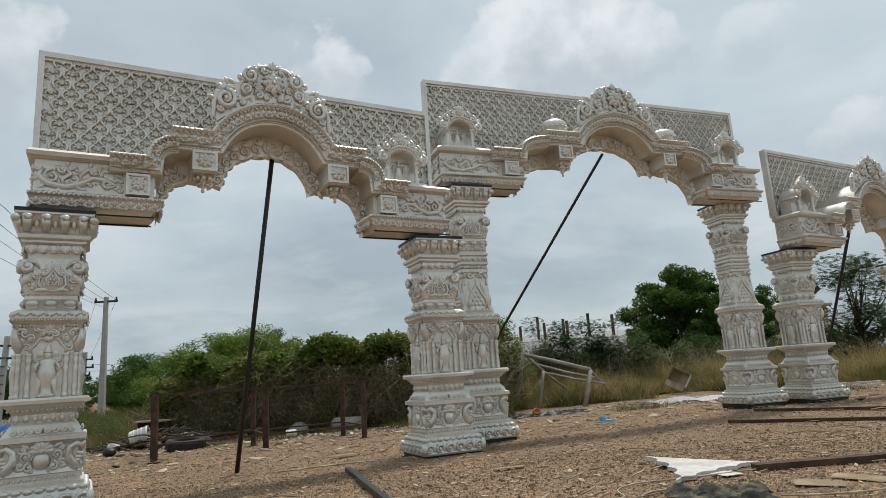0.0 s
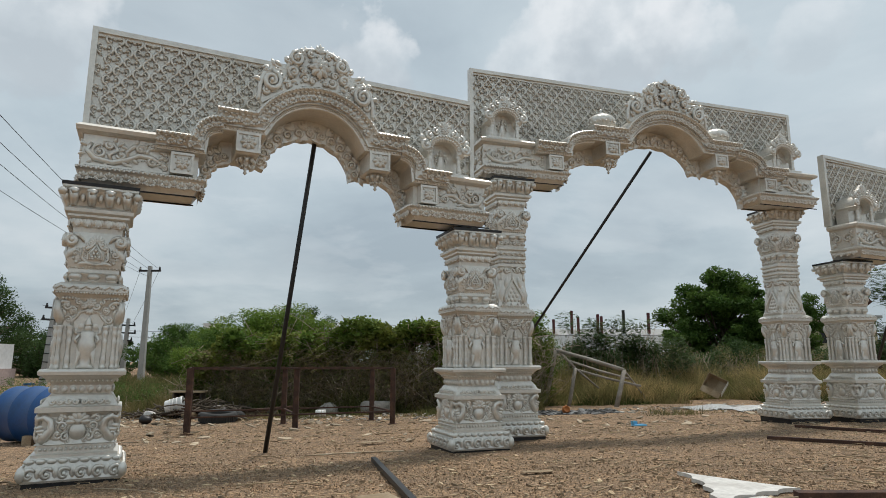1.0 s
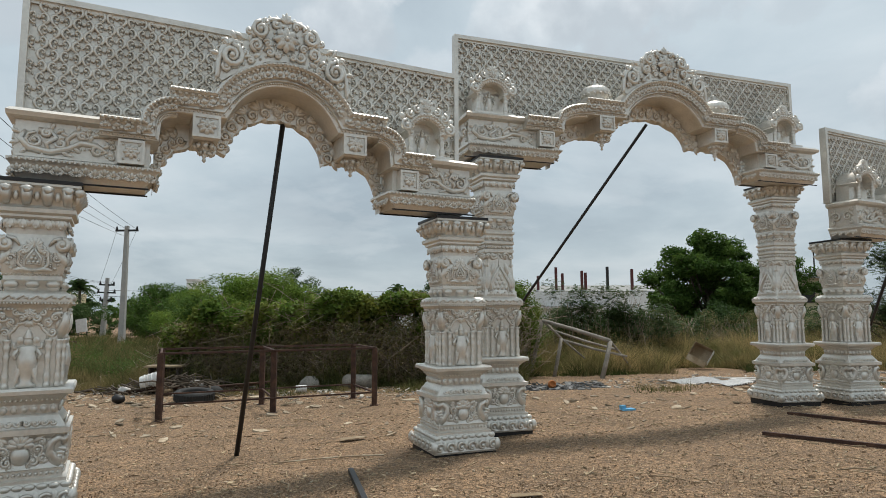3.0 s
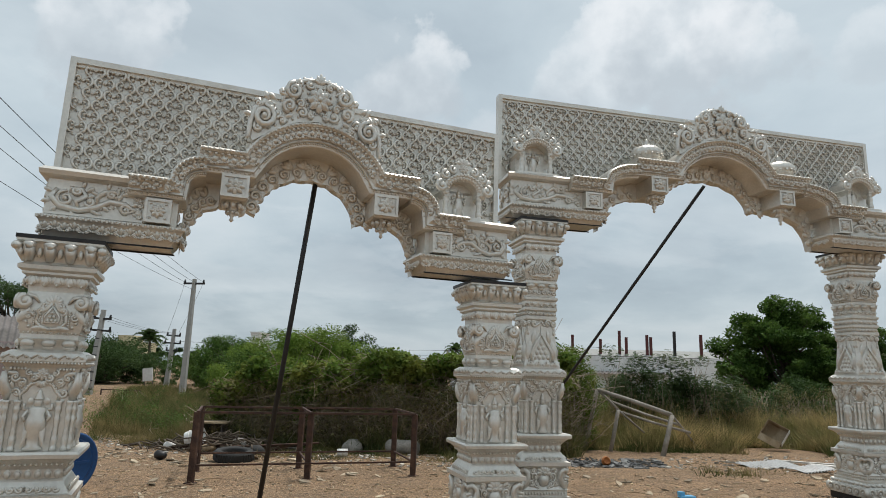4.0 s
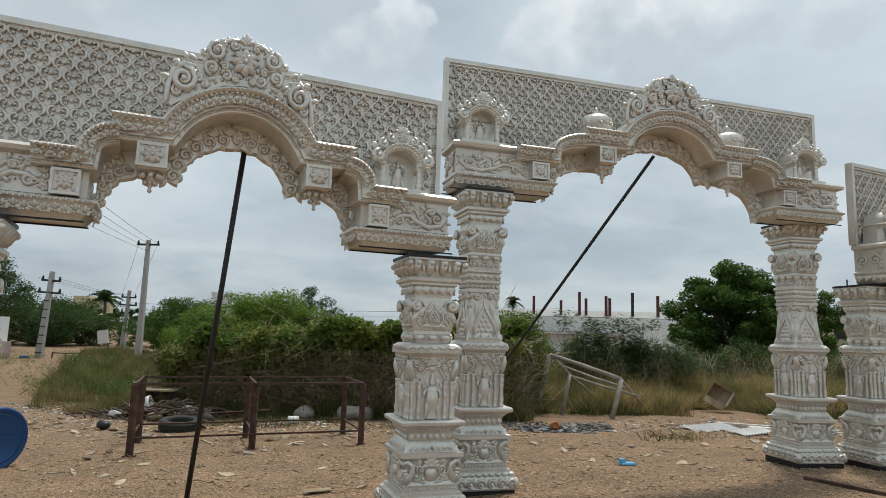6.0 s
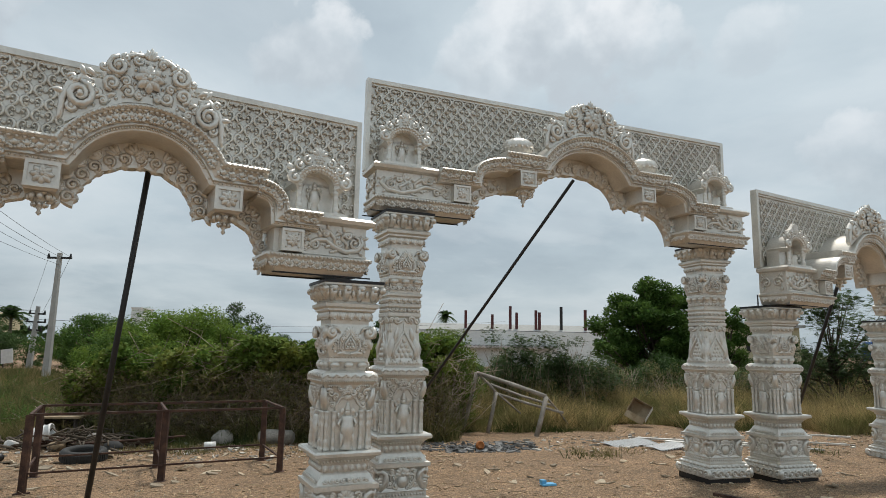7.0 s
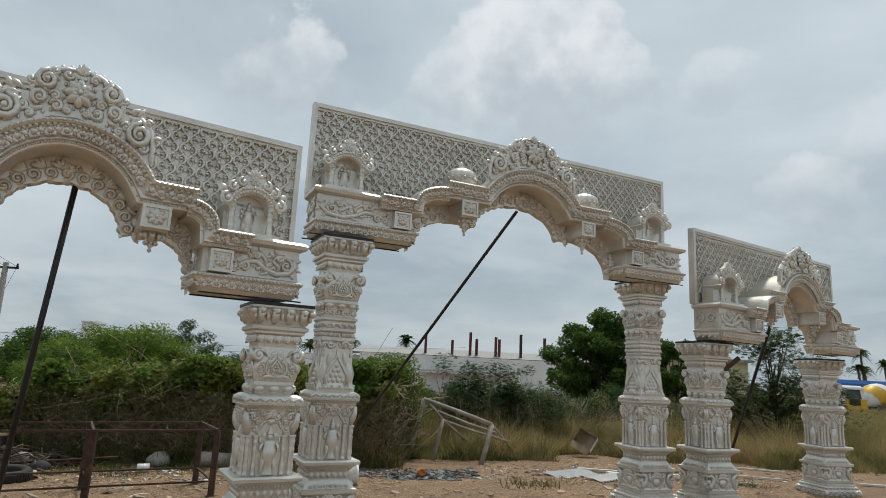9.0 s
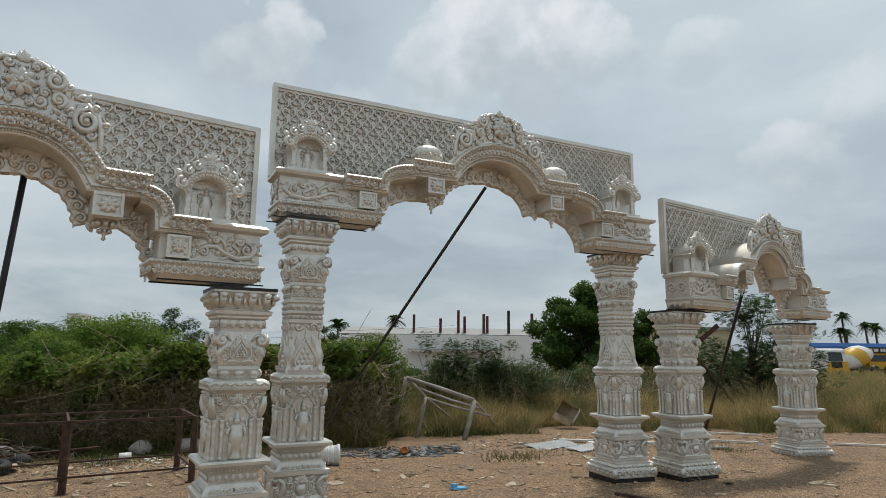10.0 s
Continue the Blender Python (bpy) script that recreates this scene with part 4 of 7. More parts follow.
        b = Build().rects([rr(u0 + 0.012, u1 - 0.012, -0.235, 0.15, 2.515), rr(u0, u1, -0.25, 0.15, 2.53), rr(u0, u1, -0.25, 0.15, 2.705)])
        for a, c in (((ua, -0.263, 2.53), (ub, -0.25, 2.55)), ((ua, -0.263, 2.682), (ub, -0.25, 2.705)), ((ua, -0.263, 2.55), (ua + 0.02, -0.25, 2.682)), ((ub - 0.02, -0.263, 2.55), (ub, -0.25, 2.682))):
            b.box(a, c)
        flower(b, (ua + ub) / 2, 2.616, 0.072, -0.256, 8)
        finish("hanging_block", b, PEARL, g)
        b = Build().lathe([(0.004, -0.195), (0.017, -0.18), (0.009, -0.16), (0.028, -0.135), (0.02, -0.115), (0.048, -0.085), (0.04, -0.068), (0.07, -0.03), (0.08, 0.0)], ((ua + ub) / 2, -0.13, 2.52 if D is WIDE else 2.56), 14)
        for k in range(8):
            a = 2 * math.pi * k / 8
            b.ball(((ua + ub) / 2 + 0.066 * math.cos(a), -0.13 + 0.066 * math.sin(a), 2.485), 0.022, 6, 4, (1, 1, 1.2))
            b.ball(((ua + ub) / 2 + 0.04 * math.cos(a), -0.13 + 0.04 * math.sin(a), 2.435), 0.014, 5, 4, (1, 1, 1.2))
        finish("pendant", b, PEARL, g)
    # canopy
    low, curve, high, arch = canopy_paths(C, D)
    b = Build()
    side_path = low[:1] + [(curve[0][0], 2.60)] + curve[1:]
    for q in (side_path, [(2 * C - u, z) for u, z in reversed(side_path)]):
        sweep(b, q, [(v, n * 0.76) for v, n in CANOPY])
        dress_canopy(b, q, 0.76)
    finish("side_canopy", b, PEARL, g)
    whole = high[:1] + arch + [(2 * C - high[0][0], high[0][1])]
    finish("arch_canopy", dress_canopy(sweep(Build(), whole, CANOPY), whole), PEARL, g)
    # scalloped board behind the canopy
    b = Build()
    n = 120
    lo = C - D["S1"]
    us = [lo + 2 * D["S1"] * i / n for i in range(n + 1)]
    b.ring([[(u, 0.06, edge_z(C, D, u) - 0.016 * abs(math.sin(i * 0.36))), (u, 0.06, top_z(C, D, u) + 0.03), (u, 0.165, top_z(C, D, u) + 0.03), (u, 0.165, edge_z(C, D, u) - 0.016 * abs(math.sin(i * 0.36)))] for i, u in enumerate(us)], False)
    nn = 13 if D is NARROW else 17
    for i in range(nn):
        a = math.pi * (i + 0.5) / nn
        w_ = 1 if math.cos(a) < 0 else -1
        u, z = C + (D["M"] + 0.045) * math.cos(a), 2.505 + 0.385 * math.sin(a)
        scroll(b, u, z, 0.042, 0.056, 1.5, a + math.pi, w_, 0.012, 6, 14)
        scroll(b, C + (D["M"] + 0.10) * math.cos(a + 0.10), 2.52 + 0.425 * math.sin(a + 0.10), 0.026, 0.056, 1.3, a, -w_, 0.009, 5, 10)
        b.ball((C + (D["M"] + 0.012) * math.cos(a), 0.085, 2.505 + 0.345 * math.sin(a)), 0.042, 9, 6, (1, 0.75, 1))
        for o in (-28, 0, 28):
            petal(b, C + (D["M"] + 0.075) * math.cos(a + 0.08 * w_), 2.51 + 0.41 * math.sin(a + 0.08 * w_), 90 - math.degrees(a) + o - 35 * w_, 0.095, 0.042, 0.052, 0.022)
    flower(b, C, 2.925, 0.055, 0.045, 8)
    for s in (-1, 1):
        for i in range(6):
            a = math.pi / 2 * (i + 0.4) / 6
            d = D["S0"] + 0.02 + (D["S1"] - D["S0"] - 0.03) * math.sin(a)
            u, z = C + s * d, 2.15 + 0.39 * math.cos(a)
            scroll(b, u + s * 0.022, z + 0.022, 0.038, 0.056, 1.5, a, s, 0.011, 6, 12)
            scroll(b, u + s * 0.075, z + 0.065, 0.026, 0.056, 1.3, a + 2, -s, 0.009, 5, 10)
            b.ball((u, 0.085, z - 0.008), 0.040, 8, 6, (1, 0.75, 1))
            for o in (-25, 20):
                petal(b, u + s * 0.05, z + 0.05, s * (45 + o), 0.085, 0.04, 0.052, 0.02)
    finish("scalloped_board", b, PEARL, g)
    b = make_crest(C - 0.02, crest_k)
    b.v = [(x, y, 3.0 + (z - 3.0) * 1.11) for x, y, z in b.v]
    finish("crest", b, PEARL, g)
    for cu in shrines:
        make_shrine(g, cu, "small pearl-white shrine niche with hood")
    for s in domes:
        b = Build().lathe([(0.12, 0), (0.13, 0.02), (0.10, 0.03), (0.145, 0.06), (0.172, 0.105), (0.162, 0.155), (0.115, 0.195), (0.055, 0.215), (0.035, 0.23), (0.04, 0.245), (0.014, 0.26), (0.02, 0.28), (0.004, 0.305)], (C + s * (D["HB"] + 0.05), -0.10, 2.88), 48, 16, 0.045)
        for k in range(16):
            a = 2 * math.pi * (k + 0.5) / 16
            b.ball((C + s * (D["HB"] + 0.05) + 0.168 * math.cos(a), -0.10 + 0.168 * math.sin(a), 2.965), 0.017, 5, 4)
        finish("onion_dome", b, PEARL, g)
    return g


G1 = pose(-2.875, 4.715, -0.004, 0, 0, 29.8)
G2 = pose(0.27, 7.274, 0.757, 0, 0, 21.6)
G3 = pose(5.10, 8.935, 0.06, 0, 0.2, 29.3)
make_gate(G1, 1.551, NARROW, (-0.291, 3.332), (2.86,), (), "pearl-white moulded gate arch with scroll panel and one small shrine", 0.95)
make_gate(G2, 2.17, WIDE, (-0.355, 4.596), (-0.01, 4.14), (-1, 1), "taller pearl-white moulded gate arch with two shrines and onion domes", 1.08, 0.03)
make_gate(G3, 1.67, NARROW, (-0.241, 3.49), (0.12,), (), "pearl-white moulded gate arch with a plain smooth canopy top", 1.0, 0.06)
short = make_pillar(0, pose(-2.875, 4.567, -0.03, 0, 0, 31) @ Matrix.Diagonal((0.95, 0.95, 1, 1)), "pearl-white moulded pillar with carved niches on black base")
for x, y, z, a in ((-0.112, 6.341, -0.03, 25), (5.02, 9.117, 0.055, 17.5), (7.80, 10.815, 0.0, 8)):
    copy_thing(short, pose(x, y, z, 0, 0, a))
tall = make_pillar(1, pose(0.30, 7.22, -0.01, 0, 0, 22) @ Matrix.Diagonal((0.95, 0.95, 1, 1)), "tall pearl-white moulded pillar with draped shaft and carved niches")
copy_thing(tall, pose(4.165, 9.085, 0.045, 0, 0, 15))


# ---------- vegetation ----------
def leaf_mat(name, base, second, rough=0.7, rand=0.35):
    mat = material(name, base, rough, 0, 1.3, 0.2, 9, 0.0, second=second, amount=1.0, spec=0.15, rand=rand, lo=0.4, hi=0.62)
    N, L = mat.node_tree.nodes, mat.node_tree.links
    b = N["Principled BSDF"]
    tr, mx = N.new("ShaderNodeBsdfTranslucent"), N.new("ShaderNodeMixShader")
    L.new(b.inputs["Base Color"].links[0].from_socket, tr.inputs[0])
    mx.inputs[0].default_value = 0.35
    out = N["Material Output"]
    L.new(b.outputs[0], mx.inputs[1]), L.new(tr.outputs[0], mx.inputs[2])
    L.new(mx.outputs[0], out.inputs[0])
    return mat


GREEN = leaf_mat("leaf_green", (0.060, 0.118, 0.024), (0.098, 0.162, 0.034))
BROAD = leaf_mat("leaf_creeper", (0.098, 0.165, 0.030), (0.175, 0.20, 0.044))
DARK = leaf_mat("leaf_dark", (0.046, 0.082, 0.028), (0.066, 0.110, 0.034))
LIME = leaf_mat("leaf_lime", (0.12, 0.20, 0.032), (0.17, 0.235, 0.045))
GREYGREEN = leaf_mat("leaf_grey_green", (0.064, 0.106, 0.040), (0.096, 0.130, 0.052))
OLIVE = leaf_mat("leaf_olive_dry", (0.165, 0.160, 0.064), (0.225, 0.195, 0.092))
STRAW = leaf_mat("grass_dry", (0.43, 0.325, 0.155), (0.15, 0.155, 0.055), 0.8, 0.45)
GRASS = leaf_mat("grass_green", (0.062, 0.085, 0.026), (0.25, 0.20, 0.092), 0.8, 0.45)
TWIG = material("twig", (0.215, 0.165, 0.115), 0.9, 0, 4, 0.3, 30, 0.3, second=(0.38, 0.315, 0.24), amount=1.0, rand=0.3)
RNG = np.random.default_rng(7)


def quick_mesh(name, verts, per, mat, parent=None, label=""):
    """A mesh of many equal small faces of `per` corners each."""
    nf = len(verts) // per
    me = bpy.data.meshes.new(name)
    me.vertices.add(len(verts))
    me.vertices.foreach_set("co", np.asarray(verts, np.float32).ravel())
    me.loops.add(len(verts))
    me.loops.foreach_set("vertex_index", np.arange(len(verts), dtype=np.int32))
    me.polygons.add(nf)
    me.polygons.foreach_set("loop_start", np.arange(0, len(verts), per, dtype=np.int32))
    me.materials.append(mat)
    me.update(calc_edges=True)
    me.validate()
    ob = new(name, me)
    if parent is not None:
        ob.parent = parent
    if label:
        ob["label"] = label
    return ob


def leaf_verts(p, size, slim=0.5, up=0.5, spread=0.35):
    """Four-cornered leaves at points p, mostly facing up."""
    n = len(p)
    nrm = RNG.normal(size=(n, 3))
    nrm[:, 2] = np.abs(nrm[:, 2]) + up
    nrm /= np.linalg.norm(nrm, axis=1)[:, None]
    a = np.cross(nrm, RNG.normal(size=(n, 3)))
    a /= np.linalg.norm(a, axis=1)[:, None]
    c = np.cross(nrm, a)
    l = size * (1 + spread * RNG.normal(size=(n, 1))).clip(0.4, 2.0)
    mid = p + a * l * 0.1
    return np.stack([p - a * l * 0.5, mid + c * l * slim * 0.5 - nrm * l * 0.08, p + a * l * 0.5 - nrm * l * 0.12, mid - c * l * slim * 0.5 - nrm * l * 0.08], axis=1).reshape(-1, 3)


def clumps(centres, radii, n, flat=0.75):
    """Points in uneven shells round clump centres."""
    out = []
    for c, r in zip(centres, radii):
        k = max(3, int(n * (r / np.mean(radii)) ** 2))
        d = RNG.normal(size=(k, 3))
        d /= np.linalg.norm(d, axis=1)[:, None]
        rad = r * RNG.uniform(0.25, 1.0, (k, 1)) ** 0.5 * (1 + 0.10 * RNG.normal(size=(k, 1)))
        out.append(np.asarray(c) + d * rad * np.array([1, 1, flat]))
    return np.concatenate(out)


def feathers(p, size, n=9):
    """Small leaflets in two rows along drooping stalks from points p."""
    out = []
    k = len(p)
    d = RNG.normal(size=(k, 3))
    d[:, 2] = d[:, 2] * 0.3 + 0.15
    d /= np.linalg.norm(d, axis=1)[:, None]
    s = np.cross(d, [0, 0, 1.0])
    s /= np.linalg.norm(s, axis=1)[:, None] + 1e-9
    for j in range(n):
        f = (j + 1) / n
        base = p + d * size * f + np.array([0, 0, -0.35 * size]) * f * f
        for q in (-1, 1):
            w = size * 0.22 * (1.15 - f)
            tip = base + s * q * w + d * w * 0.5
            out.append(np.stack([base - d * w * 0.16, tip - d * w * 0.28, tip + d * w * 0.22, base + d * w * 0.16], axis=1).reshape(-1, 3))
    return np.concatenate(out)


def make_tree(name, x, y, h, w, label, mat, trunk_r=0.12, n_clump=40, per=90, leaf=0.16, low=0.3, feather=False, category="tree", depth=None, z0=None, seed=1):
    r = np.random.default_rng(seed)
    base = gz(x, y) if z0 is None else z0
    t = thing(name, pose(x, y, base), label, category)
    b = Build()
    b.tube([(0, 0, -0.1), (0.04 * w, 0, h * 0.2), (-0.03 * w, 0.02, h * 0.45), (0.02 * w, 0, h * 0.75)], [trunk_r, trunk_r * 0.8, trunk_r * 0.55, trunk_r * 0.2], 8)
    cs, rs = [], []
    dep = depth or w
    for i in range(int(n_clump * 1.4)):
        a = r.uniform(0, 2 * math.pi)
        q = math.sqrt(r.uniform(0, 1)) * r.uniform(0.78, 1.18)
        zz = low + (1 - low) * r.uniform(0.0, 1.0)
        env = math.sin(math.pi * min(1, 0.18 + 0.75 * (zz - low) / (1 - low))) ** 0.7
        c = (w * 0.5 * q * env * math.cos(a), dep * 0.5 * q * env * math.sin(a), h * zz * (0.88 + 0.20 * r.uniform()))
        cs.append(c)
        rs.append(w * r.uniform(0.045, 0.115))
        if i % (5 if feather else 2) == 0:
            m = (c[0] * 0.45, c[1] * 0.45, max(h * low * 0.6, c[2] - 0.35 * h * r.uniform(0.5, 1)))
            b.tube([(0, 0, min(h * 0.5, m[2] * 0.75)), m, c], [trunk_r * 0.4, trunk_r * 0.25, trunk_r * 0.08], 5)
    part_t = finish("trunk", b, BARK, t)
    pts = clumps(cs, rs, int(per * (1.9 if feather else 2.6)))
    verts = feathers(pts[::7], leaf * 2.0, 7) if feather else leaf_verts(pts, leaf * 0.54)
    quick_mesh("crown", verts, 4, mat, t)
    return t


def bush_mesh(name, boxes, per, leaf, mat, label, category, stems=0, kind="", feather=False):
    """A low growth of many clumps spread over boxes (x0, x1, y0, y1, z0, z1)."""
    cs, rs = [], []
    x_, y_ = boxes[0][0] / 2 + boxes[0][1] / 2, boxes[0][2] / 2 + boxes[0][3] / 2
    t = thing(name, pose(x_, y_, gz(x_, y_)), label, category, "", kind)
    o = np.array([x_, y_, gz(x_, y_)])
    for x0, x1, y0, y1, z0, z1, n in boxes:
        for _ in range(n):
            cs.append(np.array([RNG.uniform(x0, x1), RNG.uniform(y0, y1), RNG.uniform(z0, z1)]) - o)
            rs.append(RNG.uniform(0.14, 0.38))
    pts = clumps(cs, rs, int(per * 1.9))
    pts = pts[pts[:, 2] > 0.02]
    quick_mesh("leaves", feathers(pts[::6], leaf * 2.2, 7) if feather else leaf_verts(pts, leaf * 0.60), 4, mat, t)
    if stems:
        b = Build()
        for _ in range(stems):
            x0, x1, y0, y1, z0, z1, n = boxes[RNG.integers(len(boxes))]
            p = np.array([RNG.uniform(x0, x1), RNG.uniform(y0, y1), gz(0, 0) * 0 + o[2]]) - o
            top = p + np.array([RNG.normal() * 0.35, RNG.normal() * 0.3, RNG.uniform(0.5, 1.0) * (z1 - o[2])])
            m = (p + top) / 2 + RNG.normal(size=3) * 0.14
            b.tube([p, m, top], [0.012, 0.009, 0.004], 3)
        finish("twig_tangle", b, TWIG, t)["kind"] = "stuff"
    return t


# hedge of creeper on old fence: dry tangle below, broad green leaves on top
def make_hedge():
    t = thing("creeper_hedge", pose(-3, 13.8, gz(-3, 13.8)), "tangled hedge of dry stems topped with green creeper leaves", "hedge")
    o = np.array([-3, 13.8, gz(-3, 13.8)])

    def top(x):
        return 1.40 + 0.055 * (x + 4.2) + 0.06 * math.sin(x * 1.9) + 0.07 * math.sin(x * 4.3 + 1) - 0.75 * max(0.0, -5.5 - x)
    b = Build()
    for _ in range(2000):
        x = RNG.uniform(-6.35, 1.0)
        y = RNG.uniform(13.2, 14.8)
        z1 = top(x) * RNG.uniform(0.45, 1.0)
        p = np.array([x, y, gz(x, y)])
        q = p + np.array([RNG.normal() * 0.48, RNG.normal() * 0.24, z1])
        m1 = p * 0.65 + q * 0.35 + RNG.normal(size=3) * (0.18, 0.18, 0.06)
        m2 = p * 0.3 + q * 0.7 + RNG.normal(size=3) * (0.20, 0.20, 0.06)
        r0 = RNG.uniform(0.003, 0.009)
        b.tube([p - o, m1 - o, m2 - o, q - o], [r0, r0 * 0.85, r0 * 0.7, r0 * 0.4], 3)
    for _ in range(500):
        x = RNG.uniform(-6.2, 0.9)
        p = np.array([x, RNG.uniform(13.2, 13.8), RNG.uniform(0.1, top(x))])
        q = p + np.array([RNG.normal() * 0.7, RNG.normal() * 0.15, RNG.normal() * 0.3])
        b.tube([p - o, (p + q) / 2 + RNG.normal(size=3) * 0.12 - o, q - o], 0.006, 3)
    finish("dry_tangle", b, TWIG, t, "brown tangled dry stems")["kind"] = "stuff"
    cs, rs = [], []
    for _ in range(520):
        x = RNG.uniform(-6.35, 1.0)
        lo = RNG.uniform(0, 1) ** 0.6
        hang = 0.70 if -4.8 < x < -3.9 or x > 0.3 else 0.36 + 0.16 * math.sin(x * 5.1)
        cs.append(np.array([x, RNG.uniform(13.2, 14.9), top(x) - hang * (1 - lo) * 1.6]) - o)
        rs.append(RNG.uniform(0.10, 0.26))
    quick_mesh("creeper_leaves", leaf_verts(clumps(cs, rs, 110), 0.072, 0.85), 4, BROAD, t, "broad green creeper leaves")
    pts = np.stack([RNG.uniform(-6.35, 1.0, 32000), 13.05 + 1.6 * RNG.uniform(0, 1, 32000) ** 2, RNG.uniform(-0.30, 1.05, 32000)], axis=1) - o
    quick_mesh("dry_leaves", leaf_verts(pts, 0.046, 0.6), 4, OLIVE, t, "small olive and brown leaves")
    return t


make_hedge()
# growth behind the hedge
bush_mesh("bush", [(-9.02, -6.12, 18.0, 20.5, 0.0, 1.7, 64)], 130, 0.11, GREEN, "dense green bush behind the creeper hedge", "bush", 60)
make_tree("tree", -6.85, 20.20, 2.7, 4.8, "light green young tree over the hedge", LIME, 0.07, 100, 170, 0.12, 0.2, seed=3)
make_tree("tree", -5.5, 19.40, 2.2, 2.8, "light green leafy young tree over the hedge", LIME, 0.06, 46, 120, 0.12, 0.25, seed=4)
bush_mesh("bush", [(-6.04, -2.04, 17.0, 19.5, 0.0, 1.1, 60), (-2.04, 1.66, 17.0, 19.5, 0.0, 1.15, 50)], 110, 0.11, DARK, "dark green bushes filling behind the hedge", "bush", 60)
make_tree("tree", -8.46, 31.00, 3.4, 4.2, "dark small tree with thin top behind bushes", DARK, 0.09, 36, 100, 0.16, 0.35, seed=5)
make_tree("tree", -2.52, 40.00, 3.0, 3.2, "dark round far tree behind the hedge", DARK, 0.1, 34, 90, 0.18, 0.25, seed=6)
make_tree("tree", -12.0, 29.00, 2.9, 5.0, "wide green thorn tree behind the grass", GREEN, 0.1, 70, 110, 0.17, 0.2, True, seed=7)
make_tree("tree", -18.6, 38.00, 3.1, 6.2, "green spreading tree by the utility poles", GREEN, 0.15, 80, 110, 0.2, 0.15, seed=8)
make_tree("tree", -10.6, 25.00, 2.3, 4.0, "low green bush tree with yellowish leaves", LIME, 0.07, 60, 110, 0.13, 0.12, seed=9)
make_tree("tree", -30.4, 34.00, 6.0, 7.4, "dark green shade tree beside the track", DARK, 0.25, 110, 130, 0.22, 0.2, seed=10)
make_tree("tree", -33.26, 46.00, 3.0, 10.0, "dark green row tree far beyond the track", DARK, 0.25, 110, 120, 0.26, 0.12, seed=11)
make_tree("tree", -24.26, 50.00, 2.9, 8.0, "dark green far tree beyond the track", DARK, 0.2, 90, 120, 0.24, 0.12, seed=12)
# creeper bush and thorn bushes on the other side of the twin pillars
bush_mesh("bush", [(0.45, 1.55, 14.4, 15.3, 0.75, 1.45, 46), (0.6, 1.3, 14.5, 15.2, 1.4, 1.90, 16), (0.95, 1.45, 14.3, 14.9, 0.05, 0.9, 20)], 130, 0.075, BROAD, "upright green creeper bush beside the hedge", "bush", 16)
bush_mesh("thorn_bush", [(2.2, 5.2, 16.4, 18.2, 0.3, 1.4, 120), (2.0, 4.4, 16.6, 17.6, 1.2, 1.95, 30)], 200, 0.085, GREYGREEN, "grey-green feathery thorn bush in dry grass", "bush", 120, feather=True)
bush_mesh("thorn_bush", [(5.3, 9.96, 17.0, 20.0, 0.0, 1.0, 120)], 200, 0.085, GREYGREEN, "low dusty thorn bushes below the round tree", "bush", 140, feather=True)
bush_mesh("bush", [(0.60, 13.0, 21.0, 23.5, 0.0, 0.95, 170), (12.0, 18.0, 26.0, 29.0, 0.0, 1.3, 60)], 110, 0.12, DARK, "dark green undergrowth along the far field edge", "bush", 60)
bush_mesh("bush", [(2.0, 8.0, 19.0, 20.6, 0.15, 1.35, 110)], 110, 0.10, DARK, "dark green bushes in front of the white shed", "bush", 40)
bush_mesh("weed_shrubs", [(-13.5, -7.2, 15.0, 22.0, -0.30, 0.05, 110), (-8.2, -5.8, 13.6, 15.5, -0.30, 0.10, 30), (-20.0, -13.5, 22.0, 30.0, -0.30, 0.15, 60)], 70, 0.06, GREEN, "small leafy green shrubs among the weeds", "shrub", 120, "stuff")
bush_mesh("dry_shrubs", [(0.8, 10.5, 15.2, 18.4, -0.15, 0.25, 120), (10.0, 16.0, 16.0, 22.0, -0.1, 0.35, 70)], 60, 0.055, OLIVE, "brown and olive dry shrubs among the tall grass", "shrub", 160, "stuff")
bush_mesh("bush", [(-62.0, -18.0, 46.0, 54.0, -0.4, 0.7, 150)], 70, 0.22, DARK, "dark low bushes beyond the track", "bush", 0, "stuff")
make_tree("tree", 8.75, 24.00, 3.85, 4.3, "dense round dark green tree at the field edge", GREEN, 0.16, 130, 170, 0.19, 0.10, seed=14)
make_tree("tree", 10.92, 23.00, 2.9, 3.0, "green tree beside the round field tree", GREEN, 0.1, 56, 110, 0.14, 0.25, seed=15)
make_tree("thorn_tree", 11.2, 17.60, 3.0, 3.8, "feathery thorn tree behind the far gate", GREYGREEN, 0.08, 90, 170, 0.12, 0.3, True, seed=16)
make_tree("thorn_tree", 13.74, 20.00, 2.0, 3.4, "low feathery thorn tree in dry grass", GREYGREEN, 0.08, 80, 170, 0.11, 0.12, True, seed=17)
bush_mesh("dry_hedge", [(4.8, 11.6, 18.7, 19.5, 0.15, 1.15, 150)], 80, 0.065, OLIVE, "brown dry hedge of tangled stems behind the grass", "hedge", 420)
bush_mesh("bush", [(14.89, 22.9, 34.0, 37.0, 0.0, 1.7, 50), (38.0, 82.0, 76.0, 80.0, 0.0, 2.2, 120)], 90, 0.24, DARK, "dark far bushes along the field", "bush", 0, "stuff")
